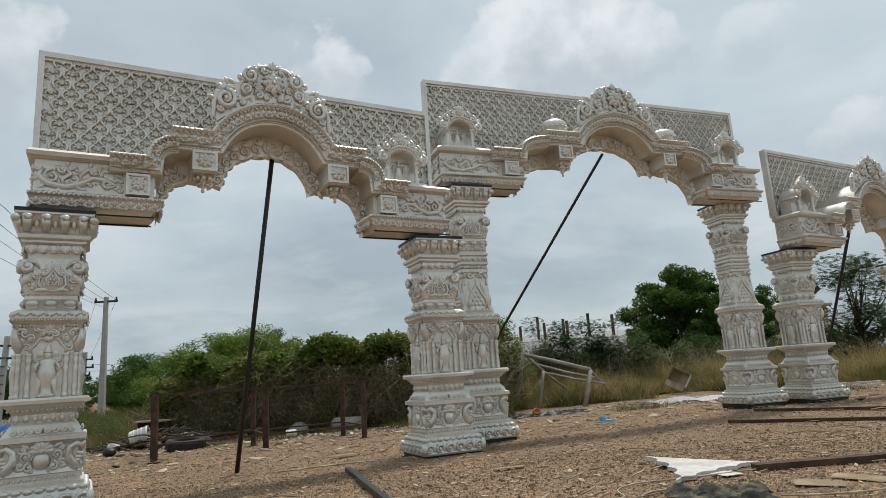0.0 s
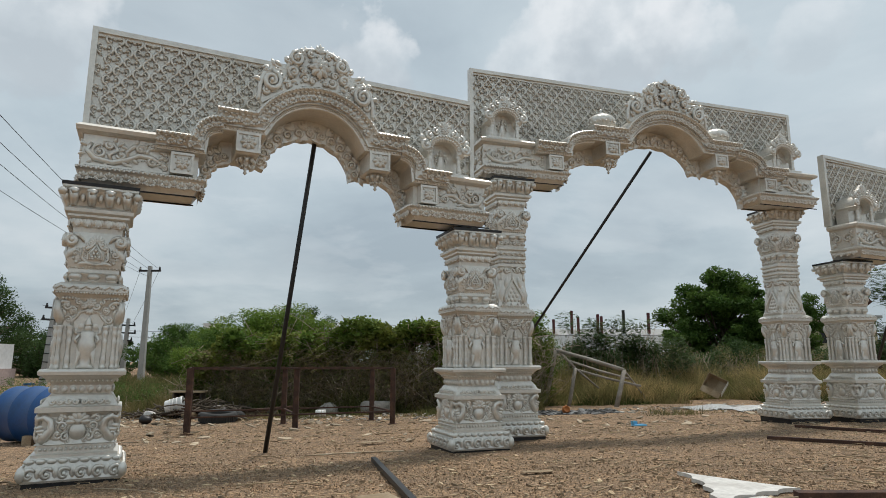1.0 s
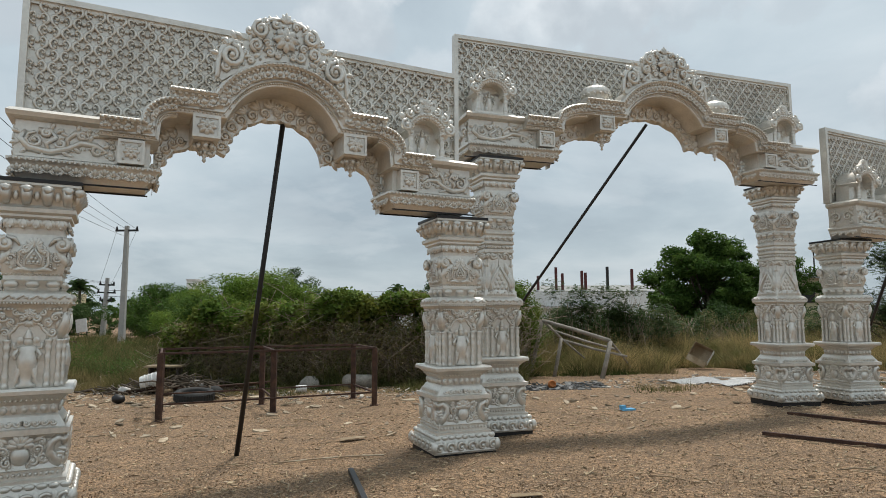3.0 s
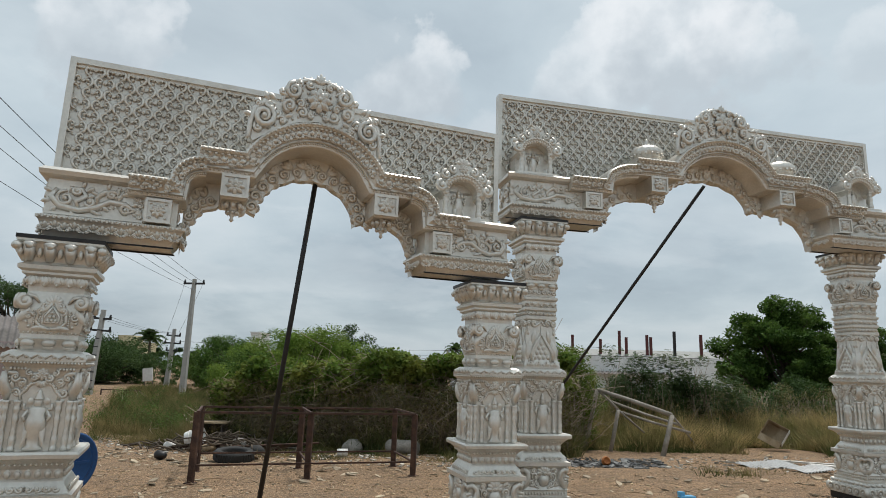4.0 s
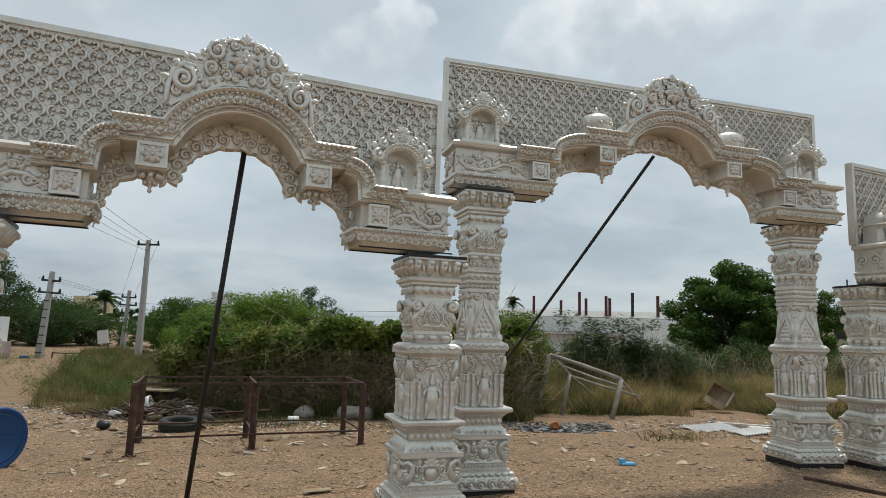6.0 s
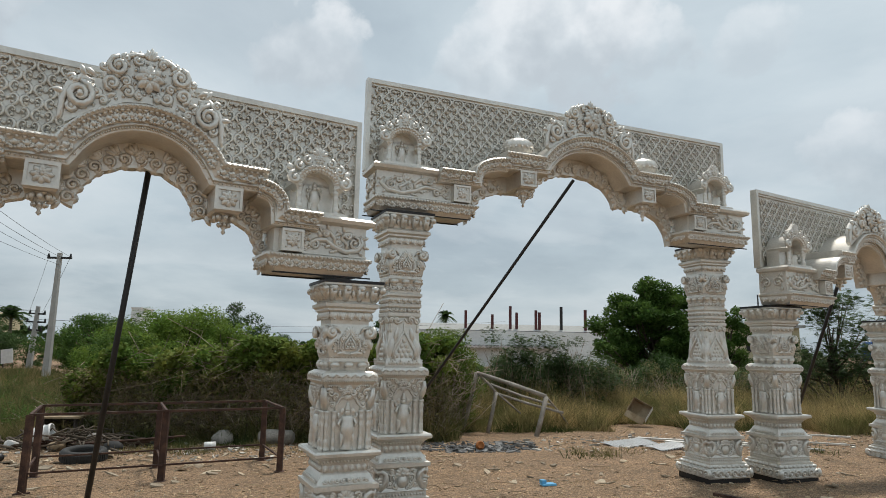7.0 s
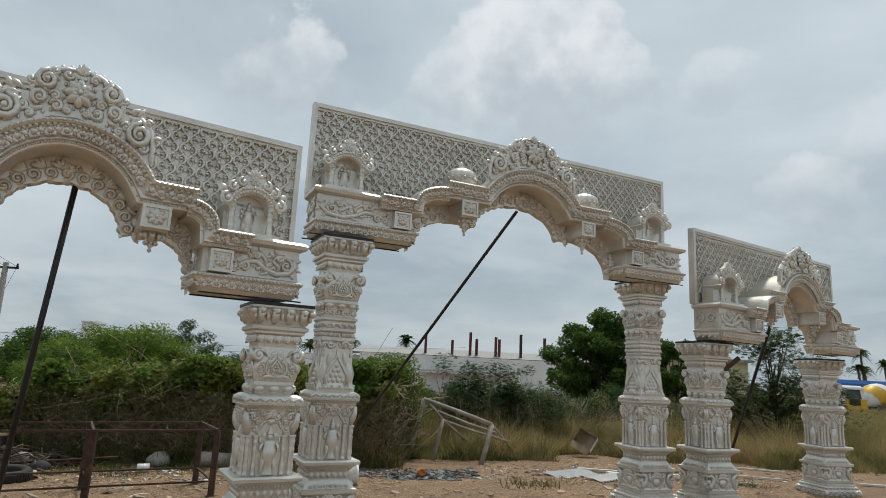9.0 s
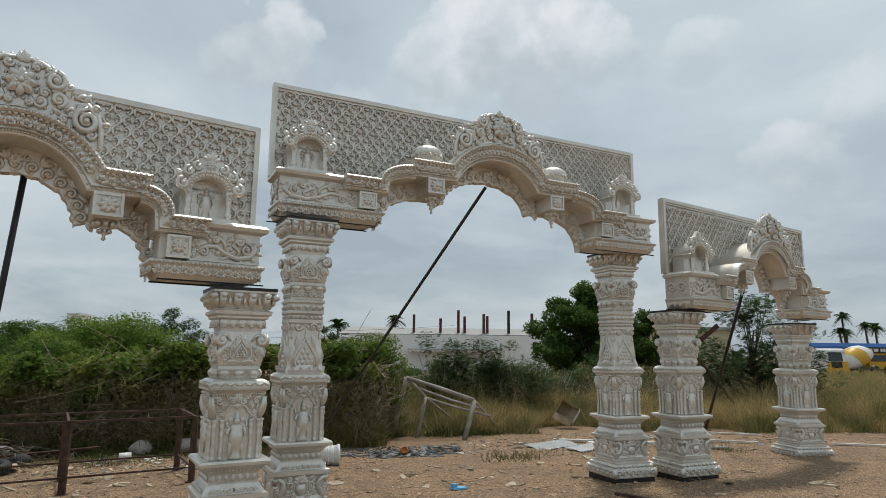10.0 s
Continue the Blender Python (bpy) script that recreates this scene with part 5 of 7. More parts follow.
bush_mesh("woods", [(-78.12, -34.12, 70.0, 80.0, 0.0, 3.1, 240), (-34.17, -2.17, 70.0, 76.0, 0.0, 2.2, 140), (17.73, 41.73, 66.0, 72.0, 0.0, 2.0, 140)], 60, 0.7, DARK, "far line of dark green trees", "woods", 0, "stuff")


def make_palm(x, y, h, label, size=2.0, seed=0):
    r = np.random.default_rng(seed)
    t = thing("palm_tree", pose(x, y, 0), label, "palm tree", "far palms")
    b = Build().tube([(0, 0, -0.3), (0.15, 0, h * 0.5), (0, 0.1, h)], [0.16, 0.13, 0.10], 7)
    finish("trunk", b, BARK, t)
    out = []
    for k in range(36):
        a = r.uniform(0, 2 * math.pi)
        e = r.uniform(-0.6, 1.35)
        d = np.array([math.cos(a) * math.cos(e), math.sin(a) * math.cos(e), math.sin(e)])
        s = np.array([-math.sin(a), math.cos(a), 0])
        for j in range(10):
            f = (j + 0.5) / 10
            p = np.array([0, 0, h]) + d * size * f + np.array([0, 0, -0.6 * size]) * f * f
            for q in (-1, 1):
                w = size * 0.22 * (1.05 - f * 0.7)
                tip = p + s * q * w + d * w * 0.5 - np.array([0, 0, 0.45 * w])
                out.append([p - d * 0.06, p + d * 0.06 * size, tip + d * 0.03, tip - d * 0.03])
    quick_mesh("fronds", np.array(out).reshape(-1, 3), 4, DARK, t)


for i, (x, y, h, s) in enumerate(((-35.4, 55, 3.6, 1.9), (54.2, 70, 6.3, 1.15), (53.8, 70, 4.5, 1.1), (57.0, 70, 5.2, 1.15), (55.3, 71, 4.4, 1.1), (58.2, 70, 5.1, 1.1), (-5.0, 80, 4.8, 2.0), (2.1, 80, 5.6, 1.5), (-10.0, 82, 4.4, 1.8))):
    make_palm(x, y, h, "far dark coconut palm against the sky", s, 30 + i)


def grass_field(name, areas, n, h0, h1, mat, label):
    """Bent blades scattered in uneven tufts over (x0, x1, y0, y1) areas."""
    out = []
    for (x0, x1, y0, y1), share in areas:
        k = int(n * share)
        tx, ty = RNG.uniform(x0, x1, k // 14 + 1), RNG.uniform(y0, y1, k // 14 + 1)
        th = RNG.uniform(0.3, 1.15, k // 14 + 1) * np.array([max(0.25, 0.95 + 1.2 * noise.noise((a * 0.8, c * 0.8, 3)) + 0.6 * noise.noise((a * 2.3, c * 2.3, 9))) for a, c in zip(tx, ty)])
        i = RNG.integers(0, len(tx), k)
        px, py = tx[i] + RNG.normal(size=k) * 0.10, ty[i] + RNG.normal(size=k) * 0.10
        pz = np.array([gz(a, c) for a, c in zip(px, py)]) - 0.02
        h = (h0 + (h1 - h0) * RNG.uniform(0, 1, k)) * th[i]
        a = RNG.uniform(0, 2 * math.pi, k)
        lean = h * RNG.uniform(0.05, 1.3, k) ** 1.3
        w = 0.0015 + 0.003 * RNG.uniform(0, 1, k) + 0.00018 * py
        keep = (px > -9.6 - (py - 14) * 0.65) & (np.hypot(px - 5.15, py - 14.7) > 0.85)
        px, py, pz, h, a, lean, w = (q[keep] for q in (px, py, pz, h, a, lean, w))
        k = len(px)
        p = np.stack([px, py, pz], 1)
        d = np.stack([np.cos(a), np.sin(a), np.zeros(k)], 1)
        s = np.stack([np.ones(k), np.zeros(k), np.zeros(k)], 1) * 1.25 * w[:, None]
        tip = p + d * lean[:, None]
        tip[:, 2] += h
        out.append(np.stack([p - s, p + s, tip], 1).reshape(-1, 3))
    ob = quick_mesh(name, np.concatenate(out), 3, mat)
    return tagged(ob, label, "grass", kind="stuff")


grass_field("dry_grass", [((0.2, 9.5, 14.6, 18.0), 0.34), ((9.5, 22.0, 14.8, 24.0), 0.30), ((2.0, 34.0, 19.0, 34.0), 0.24), ((8.6, 14.0, 13.6, 16.0), 0.12), ((22.0, 56.0, 34.0, 56.0), 0.10)], 420000, 0.10, 0.66, STRAW, "tall dry yellow grass")
grass_field("weeds", [((-16.0, -7.2, 14.6, 24.0), 0.40), ((-8.0, -3.6, 12.9, 15.0), 0.12), ((-30.0, -14.0, 22.0, 40.0), 0.20), ((-4.4, 1.0, 13.1, 13.9), 0.06), ((1.0, 8.0, 14.3, 17.0), 0.18)], 260000, 0.06, 0.48, GRASS, "green and yellow weeds at the yard's edge")
grass_field("low_weeds", [((-12.0, -7.5, 13.2, 15.2), 0.4), ((3.0, 4.0, 11.2, 11.8), 0.014), ((-4.6, 0.2, 11.6, 13.6), 0.60), ((2.8, 3.5, 10.8, 11.4), 0.012), ((6.4, 7.0, 11.0, 11.6), 0.012), ((-14.5, -10.0, 12.5, 17.0), 0.05)], 16000, 0.03, 0.17, GRASS, "sparse low weeds on the earth")


# ---------- props of the gates ----------
def rod(b, p, q, w, d=None):
    """A square bar from p to q."""
    p, q = Vector(p), Vector(q)
    n = (q - p).normalized()
    a = n.cross(Vector((0, 0, 1))) if abs(n.z) < 0.95 else n.cross(Vector((0, 1, 0)))
    a.normalize()
    c = n.cross(a)
    h, k = w / 2, (d or w) / 2
    return b.ring([[e + a * (i * h) + c * (j * k) for i, j in ((-1, -1), (1, -1), (1, 1), (-1, 1))] for e in (p, q)], False)


def bar_thing(name, p, q, w, mat, label, category, group="", d=None, round_=False):
    b = Build()
    if round_:
        b.tube([p, [(x + y) / 2 for x, y in zip(p, q)], q], w / 2, 8)
    else:
        rod(b, p, q, w, d)
    return tagged(finish(name, b, mat), label, category, group)


bar_thing("prop_pole", (-2.06, 6.166, gz(-2.06, 6.166) - 0.03), (-1.53, 5.62, 2.86), 0.045, BLACK, "black steel prop pole leaning behind the gate arch", "pole", "prop poles", round_=True)
bar_thing("prop_pole", (-0.20, 11.6, gz(-0.2, 11.6) - 0.03), (2.30, 8.36, 3.60), 0.042, BLACK, "long black slanting prop pole behind the tall gate", "pole", "prop poles", round_=True)
bar_thing("prop_pole", (7.05, 12.6, gz(7.05, 12.6) - 0.03), (6.60, 10.05, 2.72), 0.05, BLACK, "black prop pole behind the far gate", "pole", "prop poles", round_=True)


# ---------- rusty table frame ----------
def make_rack():
    F = [Vector((-3.97, 8.49, 0)), Vector((-2.71, 9.20, 0)), Vector((-1.40, 9.86, 0))]
    back = Vector((-0.52, 1.05, 0))
    t = thing("steel_rack", pose(F[0].x, F[0].y, gz(F[0].x, F[0].y)), "rusty brown steel table frame standing on the earth", "rack")
    o = Vector((F[0].x, F[0].y, gz(F[0].x, F[0].y)))
    TOP = 0.70
    for f in F:
        for p in (f, f + back):
            z = gz(p.x, p.y) - 0.01
            finish("leg", rod(Build(), Vector((p.x, p.y, z)) - o, Vector((p.x, p.y, TOP)) - o, 0.075, 0.05), RUST, t)
            finish("foot_plate", Build().box((p.x - o.x - 0.06, p.y - o.y - 0.06, z - o.z), (p.x - o.x + 0.06, p.y - o.y + 0.06, z - o.z + 0.02)), RUST, t)

    def bar(p, q, z, w=0.035):
        e = Vector((0, 0, z - o.z))
        finish("rail", rod(Build(), Vector((p.x - o.x, p.y - o.y, 0)) + e, Vector((q.x - o.x, q.y - o.y, 0)) + e, w), RUST, t)
    for a in (Vector((0, 0, 0)), back):
        bar(F[0] + a, F[2] + a, TOP, 0.028)
        bar(F[0] + a, F[2] + a, 0.05, 0.022)
    for f in (F[0], F[1], F[2]):
        bar(f, f + back, TOP, 0.028)
        bar(f, f + back, 0.05, 0.022)
    return t


make_rack()


# ---------- drum, tyre, loose things behind ----------
def make_drum(m, label):
    t = thing("plastic_drum", m, label, "drum")
    R, L = 0.29, 0.88
    prof = [(0.25, 0), (R - 0.02, 0.0), (R, 0.02), (R, 0.05), (R - 0.012, 0.07), (R - 0.005, 0.28), (R + 0.006, 0.30), (R - 0.005, 0.32), (R - 0.005, 0.56), (R + 0.006, 0.58), (R - 0.005, 0.60), (R - 0.012, 0.81), (R + 0.004, 0.83), (R + 0.004, 0.865), (R - 0.015, 0.88), (R - 0.03, 0.868), (0.02, 0.862)]
    finish("body", Build().lathe(prof, (0, 0, 0), 40), BLUE, t)
    b = Build().lathe([(0.235, 0.862), (0.235, 0.872), (0.22, 0.874), (0.21, 0.864)], (0, 0, 0), 32)
    b.box((-0.2, -0.012, 0.862), (0.2, 0.012, 0.874))
    finish("lid", b, BLUE, t)
    return t


make_drum(Matrix.Translation((-4.97 - 0.93, 7.55 + 0.27, gz(-5.3, 7.7) + 0.325)) @ Vector((0.96, -0.28, 0.0)).to_track_quat("Z", "Y").to_matrix().to_4x4() @ Matrix.Scale(1.17, 4), "blue plastic drum lying on its side")
WOOD = material("wood_offcut", (0.33, 0.22, 0.13), 0.8, 0, 6, 0.2, 50, 0.2, second=(0.42, 0.33, 0.22), amount=1.0)
tagged(finish("wood_chock", Build().box((-0.05, -0.05, 0), (0.05, 0.05, 0.11)), WOOD, m=on_ground(-5.35, 7.36, 20, -0.01)), "brown wooden chock under the blue drum", "wood block")


def make_tyre(m, label):
    b = Build()
    loops = []
    for i in range(28):
        a = 2 * math.pi * i / 28
        loops.append([(r * math.cos(a), r * math.sin(a), z) for r, z in ((0.19, 0.03), (0.25, 0.0), (0.30, 0.015), (0.318, 0.06), (0.318, 0.13), (0.30, 0.175), (0.25, 0.19), (0.19, 0.16), (0.21, 0.10))])
    loops.append(loops[0])
    b.ring(loops, True, cap=False)
    for i in range(44):
        a = 2 * math.pi * i / 44
        q = Build().box((0.312, -0.014, 0.04), (0.326, 0.014, 0.15))
        b.merge(q, Matrix.Rotation(a, 4, "Z"))
    return tagged(finish("tyre", b, RUBBER, m=m), label, "tyre")


make_tyre(on_ground(-4.62, 10.95, 0, 0.0) @ pose(0, 0, 0, 4, 3, 0), "worn black car tyre lying flat on the earth")


def lump(r, seed, squash=(1, 1, 0.7), n=10, m=7, rough=0.25):
    b = Build().ball((0, 0, 0), r, n, m, squash)
    b.v = [tuple(Vector(p) * (1 + rough * noise.noise(Vector(p) / r * 1.3 + Vector((seed, seed * 2, 0))))) for p in b.v]
    return b


OLDCONCRETE = material("old_concrete", (0.30, 0.275, 0.24), 0.95, 0, 5, 0.25, 40, 0.5, 0.01, second=(0.17, 0.155, 0.13), amount=1.0)
STONE = material("stone", (0.33, 0.31, 0.28), 0.9, 0, 6, 0.2, 40, 0.4, second=(0.24, 0.22, 0.2), amount=1.0)
PALE = material("pale_plaster", (0.62, 0.60, 0.56), 0.8, 0, 6, 0.12, 40, 0.2, second=(0.45, 0.42, 0.38), amount=0.8)
WHITE = material("white_plastic", (0.72, 0.72, 0.70), 0.5, 0, 6, 0.1, 30, 0.05, second=(0.5, 0.48, 0.44), amount=0.6)
CARD = material("cardboard", (0.25, 0.18, 0.105), 0.85, 0, 5, 0.15, 60, 0.1, second=(0.38, 0.30, 0.20), amount=1.0)
tagged(finish("concrete_cylinder", Build().tube([(-0.32, 0, 0.15), (-0.27, 0, 0.15), (0.27, 0, 0.15), (0.32, 0, 0.15)], [0.09, 0.13, 0.13, 0.09], 16), OLDCONCRETE, m=on_ground(-2.18, 12.85, -8, -0.02)), "grey round-ended concrete cylinder lying by the hedge", "concrete block")
tagged(finish("boulder", lump(0.22, 3), OLDCONCRETE, m=on_ground(-3.2, 13.05, 0, 0.08)), "grey boulder at the foot of the hedge", "stone")


def make_pot(m):
    t = thing("paint_bucket", m, "white dusty plastic bucket lying on its side", "bucket")
    finish("body", Build().lathe([(0.12, 0), (0.13, 0.02), (0.15, 0.30), (0.158, 0.30), (0.158, 0.34), (0.145, 0.34), (0.14, 0.30), (0.11, 0.03)], (0, 0, 0), 24), WHITE, t)
    b = Build()
    for z in (0.08, 0.15, 0.22):
        b.lathe([(0.13 + z * 0.07, z), (0.145 + z * 0.06, z + 0.008), (0.135 + z * 0.07, z + 0.02)], (0, 0, 0), 24)
    finish("rib", b, WHITE, t)
    return t


make_pot(Matrix.Translation((0.12, 10.95, gz(0, 11) + 0.15)) @ Vector((1, 0.15, 0.03)).to_track_quat("Z", "Y").to_matrix().to_4x4())

make_pot(Matrix.Translation((-6.25, 12.25, gz(-6.2, 12.2) + 0.22)) @ Vector((0.93, 0.25, 0.2)).to_track_quat("Z", "Y").to_matrix().to_4x4())

# scrap heap behind the frame
heap = thing("scrap_heap", on_ground(-5.6, 12.4), "heap of broken sticks, pipes and rubbish by the hedge", "scrap heap")
b = Build()
for _ in range(220):
    x, y = RNG.normal() * 0.75, RNG.normal() * 0.35
    a, l = RNG.uniform(0, math.pi), RNG.uniform(0.2, 0.8)
    z = max(0.02, 0.30 - 0.22 * abs(x)) * RNG.uniform(0, 1) + 0.02
    b.tube([(x, y, z), (x + l * 0.5 * math.cos(a), y + l * 0.5 * math.sin(a), z + RNG.normal() * 0.05 + 0.02), (x + l * math.cos(a), y + l * math.sin(a), max(0, z + RNG.normal() * 0.08))], RNG.uniform(0.008, 0.02), 4)
finish("stick_tangle", b, BARK, heap)["kind"] = "stuff"
for k, (x, y, z, r, mt) in enumerate(((-0.5, 0.1, 0.12, 0.16, PALE), (0.3, 0.2, 0.14, 0.15, STONE), (0.8, -0.2, 0.08, 0.14, RUBBER), (-0.1, -0.3, 0.08, 0.12, CARD), (1.3, 0.2, 0.08, 0.14, RUBBER), (-1.0, -0.1, 0.07, 0.10, PALE))):
    finish("rubble", lump(r, k + 5, (1.3, 0.9, 0.7)), mt, heap, m=Matrix.Translation((x, y, z)))
for k in range(5):
    finish("pipe", Build().tube([(-0.9 + 0.2 * k, -0.2, 0.05 + 0.05 * k), (0.2, 0.1 - 0.1 * k, 0.12), (1.1 + 0.2 * k, 0.1, 0.08 + 0.04 * k)], 0.018, 6), RUST, heap)
crate = thing("old_crate", on_ground(-6.1, 12.9, 10), "dark old wooden crate with a loose lid in weeds", "crate")
DARKWOOD = material("dark_wood", (0.07, 0.055, 0.045), 0.9, 0, 6, 0.25, 50, 0.3, second=(0.13, 0.10, 0.075), amount=1.0)
for x0, x1, y0, y1, z0, z1 in ((-0.28, -0.25, -0.2, 0.2, 0, 0.5), (0.25, 0.28, -0.2, 0.2, 0, 0.5), (-0.25, 0.25, 0.17, 0.2, 0, 0.5), (-0.25, 0.25, -0.2, 0.17, 0, 0.03)):
    finish("side_board", Build().box((x0, y0, z0), (x1, y1, z1)), DARKWOOD, crate)
finish("lid", Build().box((-0.34, -0.26, 0.5), (0.36, 0.24, 0.53)), CARD, crate, "weathered tan lid board")
tagged(finish("paint_tin", Build().tube([(-0.09, 0, 0.07), (0.09, 0, 0.07)], 0.07, 14), WHITE, m=on_ground(-3.12, 12.1, 25)), "small white and blue tin lying in weeds", "tin")
tagged(finish("motor_part", lump(0.085, 9, (1.4, 0.9, 0.9)), BLACK, m=on_ground(-5.9, 10.9, 0, 0.07)), "small black and white machine part on earth", "machine part")


# leaning rusty trestle
def make_trestle():
    pale = material("weathered_pole", (0.26, 0.235, 0.20), 0.9, 0, 5, 0.2, 40, 0.4, second=(0.36, 0.33, 0.29), amount=1.0)
    o = Vector((1.3, 14.3, gz(1.3, 14.3)))
    t = thing("trestle_frame", pose(*o), "weathered grey pole frame leaning askew in dry grass", "frame")
    P = {"lt": (1.56, 14.30, 1.06), "lf": (1.28, 14.45, gz(1, 14.4) - 0.05), "rt": (2.94, 13.9, 0.63), "rf": (2.70, 13.7, gz(2.7, 13.8) - 0.04), "mt": (1.97, 14.3, 0.67), "mf": (1.78, 14.2, gz(1.7, 14.2) - 0.05), "b": (3.6, 14.8, gz(3.6, 14.8) + 0.05)}
    V = {k: Vector(v) - o for k, v in P.items()}
    for name, a, c, r in (("post", "lt", "lf", 0.045), ("post", "rt", "rf", 0.048), ("post", "mt", "mf", 0.04), ("top_rail", "lt", "rt", 0.042), ("brace", "rt", "b", 0.02), ("brace", "lt", "mt", 0.025)):
        finish(name, Build().tube([V[a], (V[a] + V[c]) / 2 + Vector((0.01, 0, 0.01)), V[c]], [r * 0.95, r, r * 1.05], 8), pale, t)
    for k, (za, zb) in enumerate(((0.24, 0.2), (0.42, 0.34))):
        a = V["lt"] + Vector((0.30 + 0.12 * k, 0.12, -za))
        c = V["rt"] + Vector((0.20 + 0.2 * k, 0.25, -zb))
        finish("rail", Build().tube([a, (a + c) / 2 + Vector((0, 0, -0.02)), c], 0.026, 7), pale, t)
    finish("brace", Build().tube([V["mt"], V["mt"] + Vector((0.55, 0.3, -0.45))], 0.02, 6), pale, t)
    return t


make_trestle()

# open carton tipped over
carton = thing("cardboard_carton", Matrix.Translation((5.22, 15.1, gz(5.2, 15.1) + 0.36)) @ Matrix(((0.768, 0.566, -0.30, 0), (-0.447, 0.138, -0.88, 0), (-0.46, 0.81, 0.36, 0), (0, 0, 0, 1))).to_quaternion().to_matrix().to_4x4() @ Matrix.Scale(0.85, 4) @ Matrix.Translation((0, 0, -0.13)), "tipped open brown and white cardboard carton in grass", "carton")
for a, c in (((-0.26, -0.20, 0), (0.26, 0.20, 0.012)), ((-0.26, -0.20, 0.012), (-0.25, 0.20, 0.26)), ((0.25, -0.20, 0.012), (0.26, 0.20, 0.26)), ((-0.25, -0.20, 0.012), (0.25, -0.19, 0.26)), ((-0.25, 0.19, 0.012), (0.25, 0.20, 0.26))):
    finish("panel", Build().box(a, c), WHITE if a[0] > 0.24 else CARD, carton)
finish("flap", Build().box((-0.25, -0.36, 0.255), (0.25, -0.20, 0.263)), CARD, carton, "pale carton flap")

# corrugated sheets and planks near the tall gate
ZINC = material("zinc_sheet", (0.48, 0.48, 0.47), 0.45, 0.5, 5, 0.15, 30, 0.1, second=(0.4, 0.38, 0.36), amount=0.7)
def corrugated(w, l, pitch=0.07, amp=0.014):
    n = int(w / pitch * 6)
    top = [(w * i / n - w / 2, amp * math.sin(2 * math.pi * (w * i / n) / pitch)) for i in range(n + 1)]
    b = Build()
    b.ring([[(x, y, z + dz) for x, z in top] for y, dz in ((-l / 2, 0), (0, 0.015), (l / 2, 0))], True, False, False)
    b.ring([[(x, y, z + dz - 0.004) for x, z in reversed(top)] for y, dz in ((-l / 2, 0), (0, 0.015), (l / 2, 0))], True, False, False)
    return b
for x, y, a, w, l in ((4.12, 12.35, 22, 0.85, 0.5), (4.62, 11.9, 30, 0.65, 0.35)):
    tagged(finish("corrugated_sheet", corrugated(w, l), ZINC, m=on_ground(x, y, a, 0.04) @ pose(0, 0, 0, 4, -3, 0)), "short piece of silvery corrugated sheet on earth", "metal sheet", "corrugated scraps")
for p, q, w in (((4.5, 13.2), (6.2, 12.3), 0.10), ((7.3, 13.9), (8.55, 13.1), 0.05), ((6.9, 12.75), (7.8, 12.0), 0.05), ((5.9, 12.1), (7.0, 11.4), 0.05), ((4.9, 12.7), (5.6, 12.1), 0.16), ((8.9, 11.6), (11.2, 10.6), 0.07)):
    bar_thing("plank", (*p, gz(*p) + 0.03), (*q, gz(*q) + 0.03), w, PALE, "whitish weathered timber plank on the ground", "plank", "loose planks", 0.025)
bar_thing("beam", (11.6, 16.6, 0.18), (15.0, 15.4, 0.16), 0.12, RUST, "dark brown beam lying in the dry grass", "beam", "", 0.3)
tagged(finish("dark_board", Build().box((-0.5, -0.015, -0.06), (0.5, 0.015, 0.06)).box((-0.52, -0.02, -1.9), (-0.46, 0.02, -0.03)), RUST, m=Matrix.Translation((9.3, 16.6, 2.05)) @ pose(0, 0, 0, 0, -38, 0)), "rusty board caught in the thorn tree", "board")

# burnt patch: ash and scraps
ASH = material("ash", (0.16, 0.16, 0.155), 0.95, 0, 5, 0.4, 40, 0.6, 0.01, second=(0.06, 0.06, 0.06), amount=1.0, rand=0.5)


def scraps(name, n, areas, smin, smax, thick, mat, label, category, seed, taper=0.95, lift=0.004):
    """Flat chips with uneven outlines lying about."""
    r = np.random.default_rng(seed)
    out, faces = [], []
    for _ in range(n):
        x0, x1, y0, y1 = areas[r.integers(len(areas))]
        x, y = r.uniform(x0, x1), r.uniform(y0, y1)
        s = smin + (smax - smin) * r.uniform(0, 1) ** 2.5
        a0, asp = r.uniform(0, 6.28), r.uniform(0.18, 0.8)
        tx, ty = r.normal() * 0.14, r.normal() * 0.14
        k = 5
        z = gz(x, y) + lift + 0.35 * s * (abs(tx) + asp * abs(ty)) + 0.020 * noise.noise((x * 0.7, y * 0.7, 0)) + 0.010 * noise.noise((x * 3, y * 3, 5))
        o = len(out)
        ring = []
        for i in range(k):
            a = 2 * math.pi * i / k
            rr = s * r.uniform(0.38, 1.15)
            dx, dy = rr * math.cos(a), rr * asp * math.sin(a)
            ring.append((x + dx * math.cos(a0) - dy * math.sin(a0), y + dx * math.sin(a0) + dy * math.cos(a0), dx * tx + dy * ty))
        out += [(x + (p - x) * taper, y + (q - y) * taper, z + h + thick * s) for p, q, h in ring] + [(p, q, z + h - 0.01) for p, q, h in ring]
        faces.append(tuple(o + i for i in range(k)))
        faces += [(o + i, o + k + i, o + k + (i + 1) % k, o + (i + 1) % k) for i in range(k)]
    b = Build()
    b.v, b.f, b.s = out, faces, [False] * len(faces)
    return tagged(finish(name, b, mat), label, category, kind="stuff")


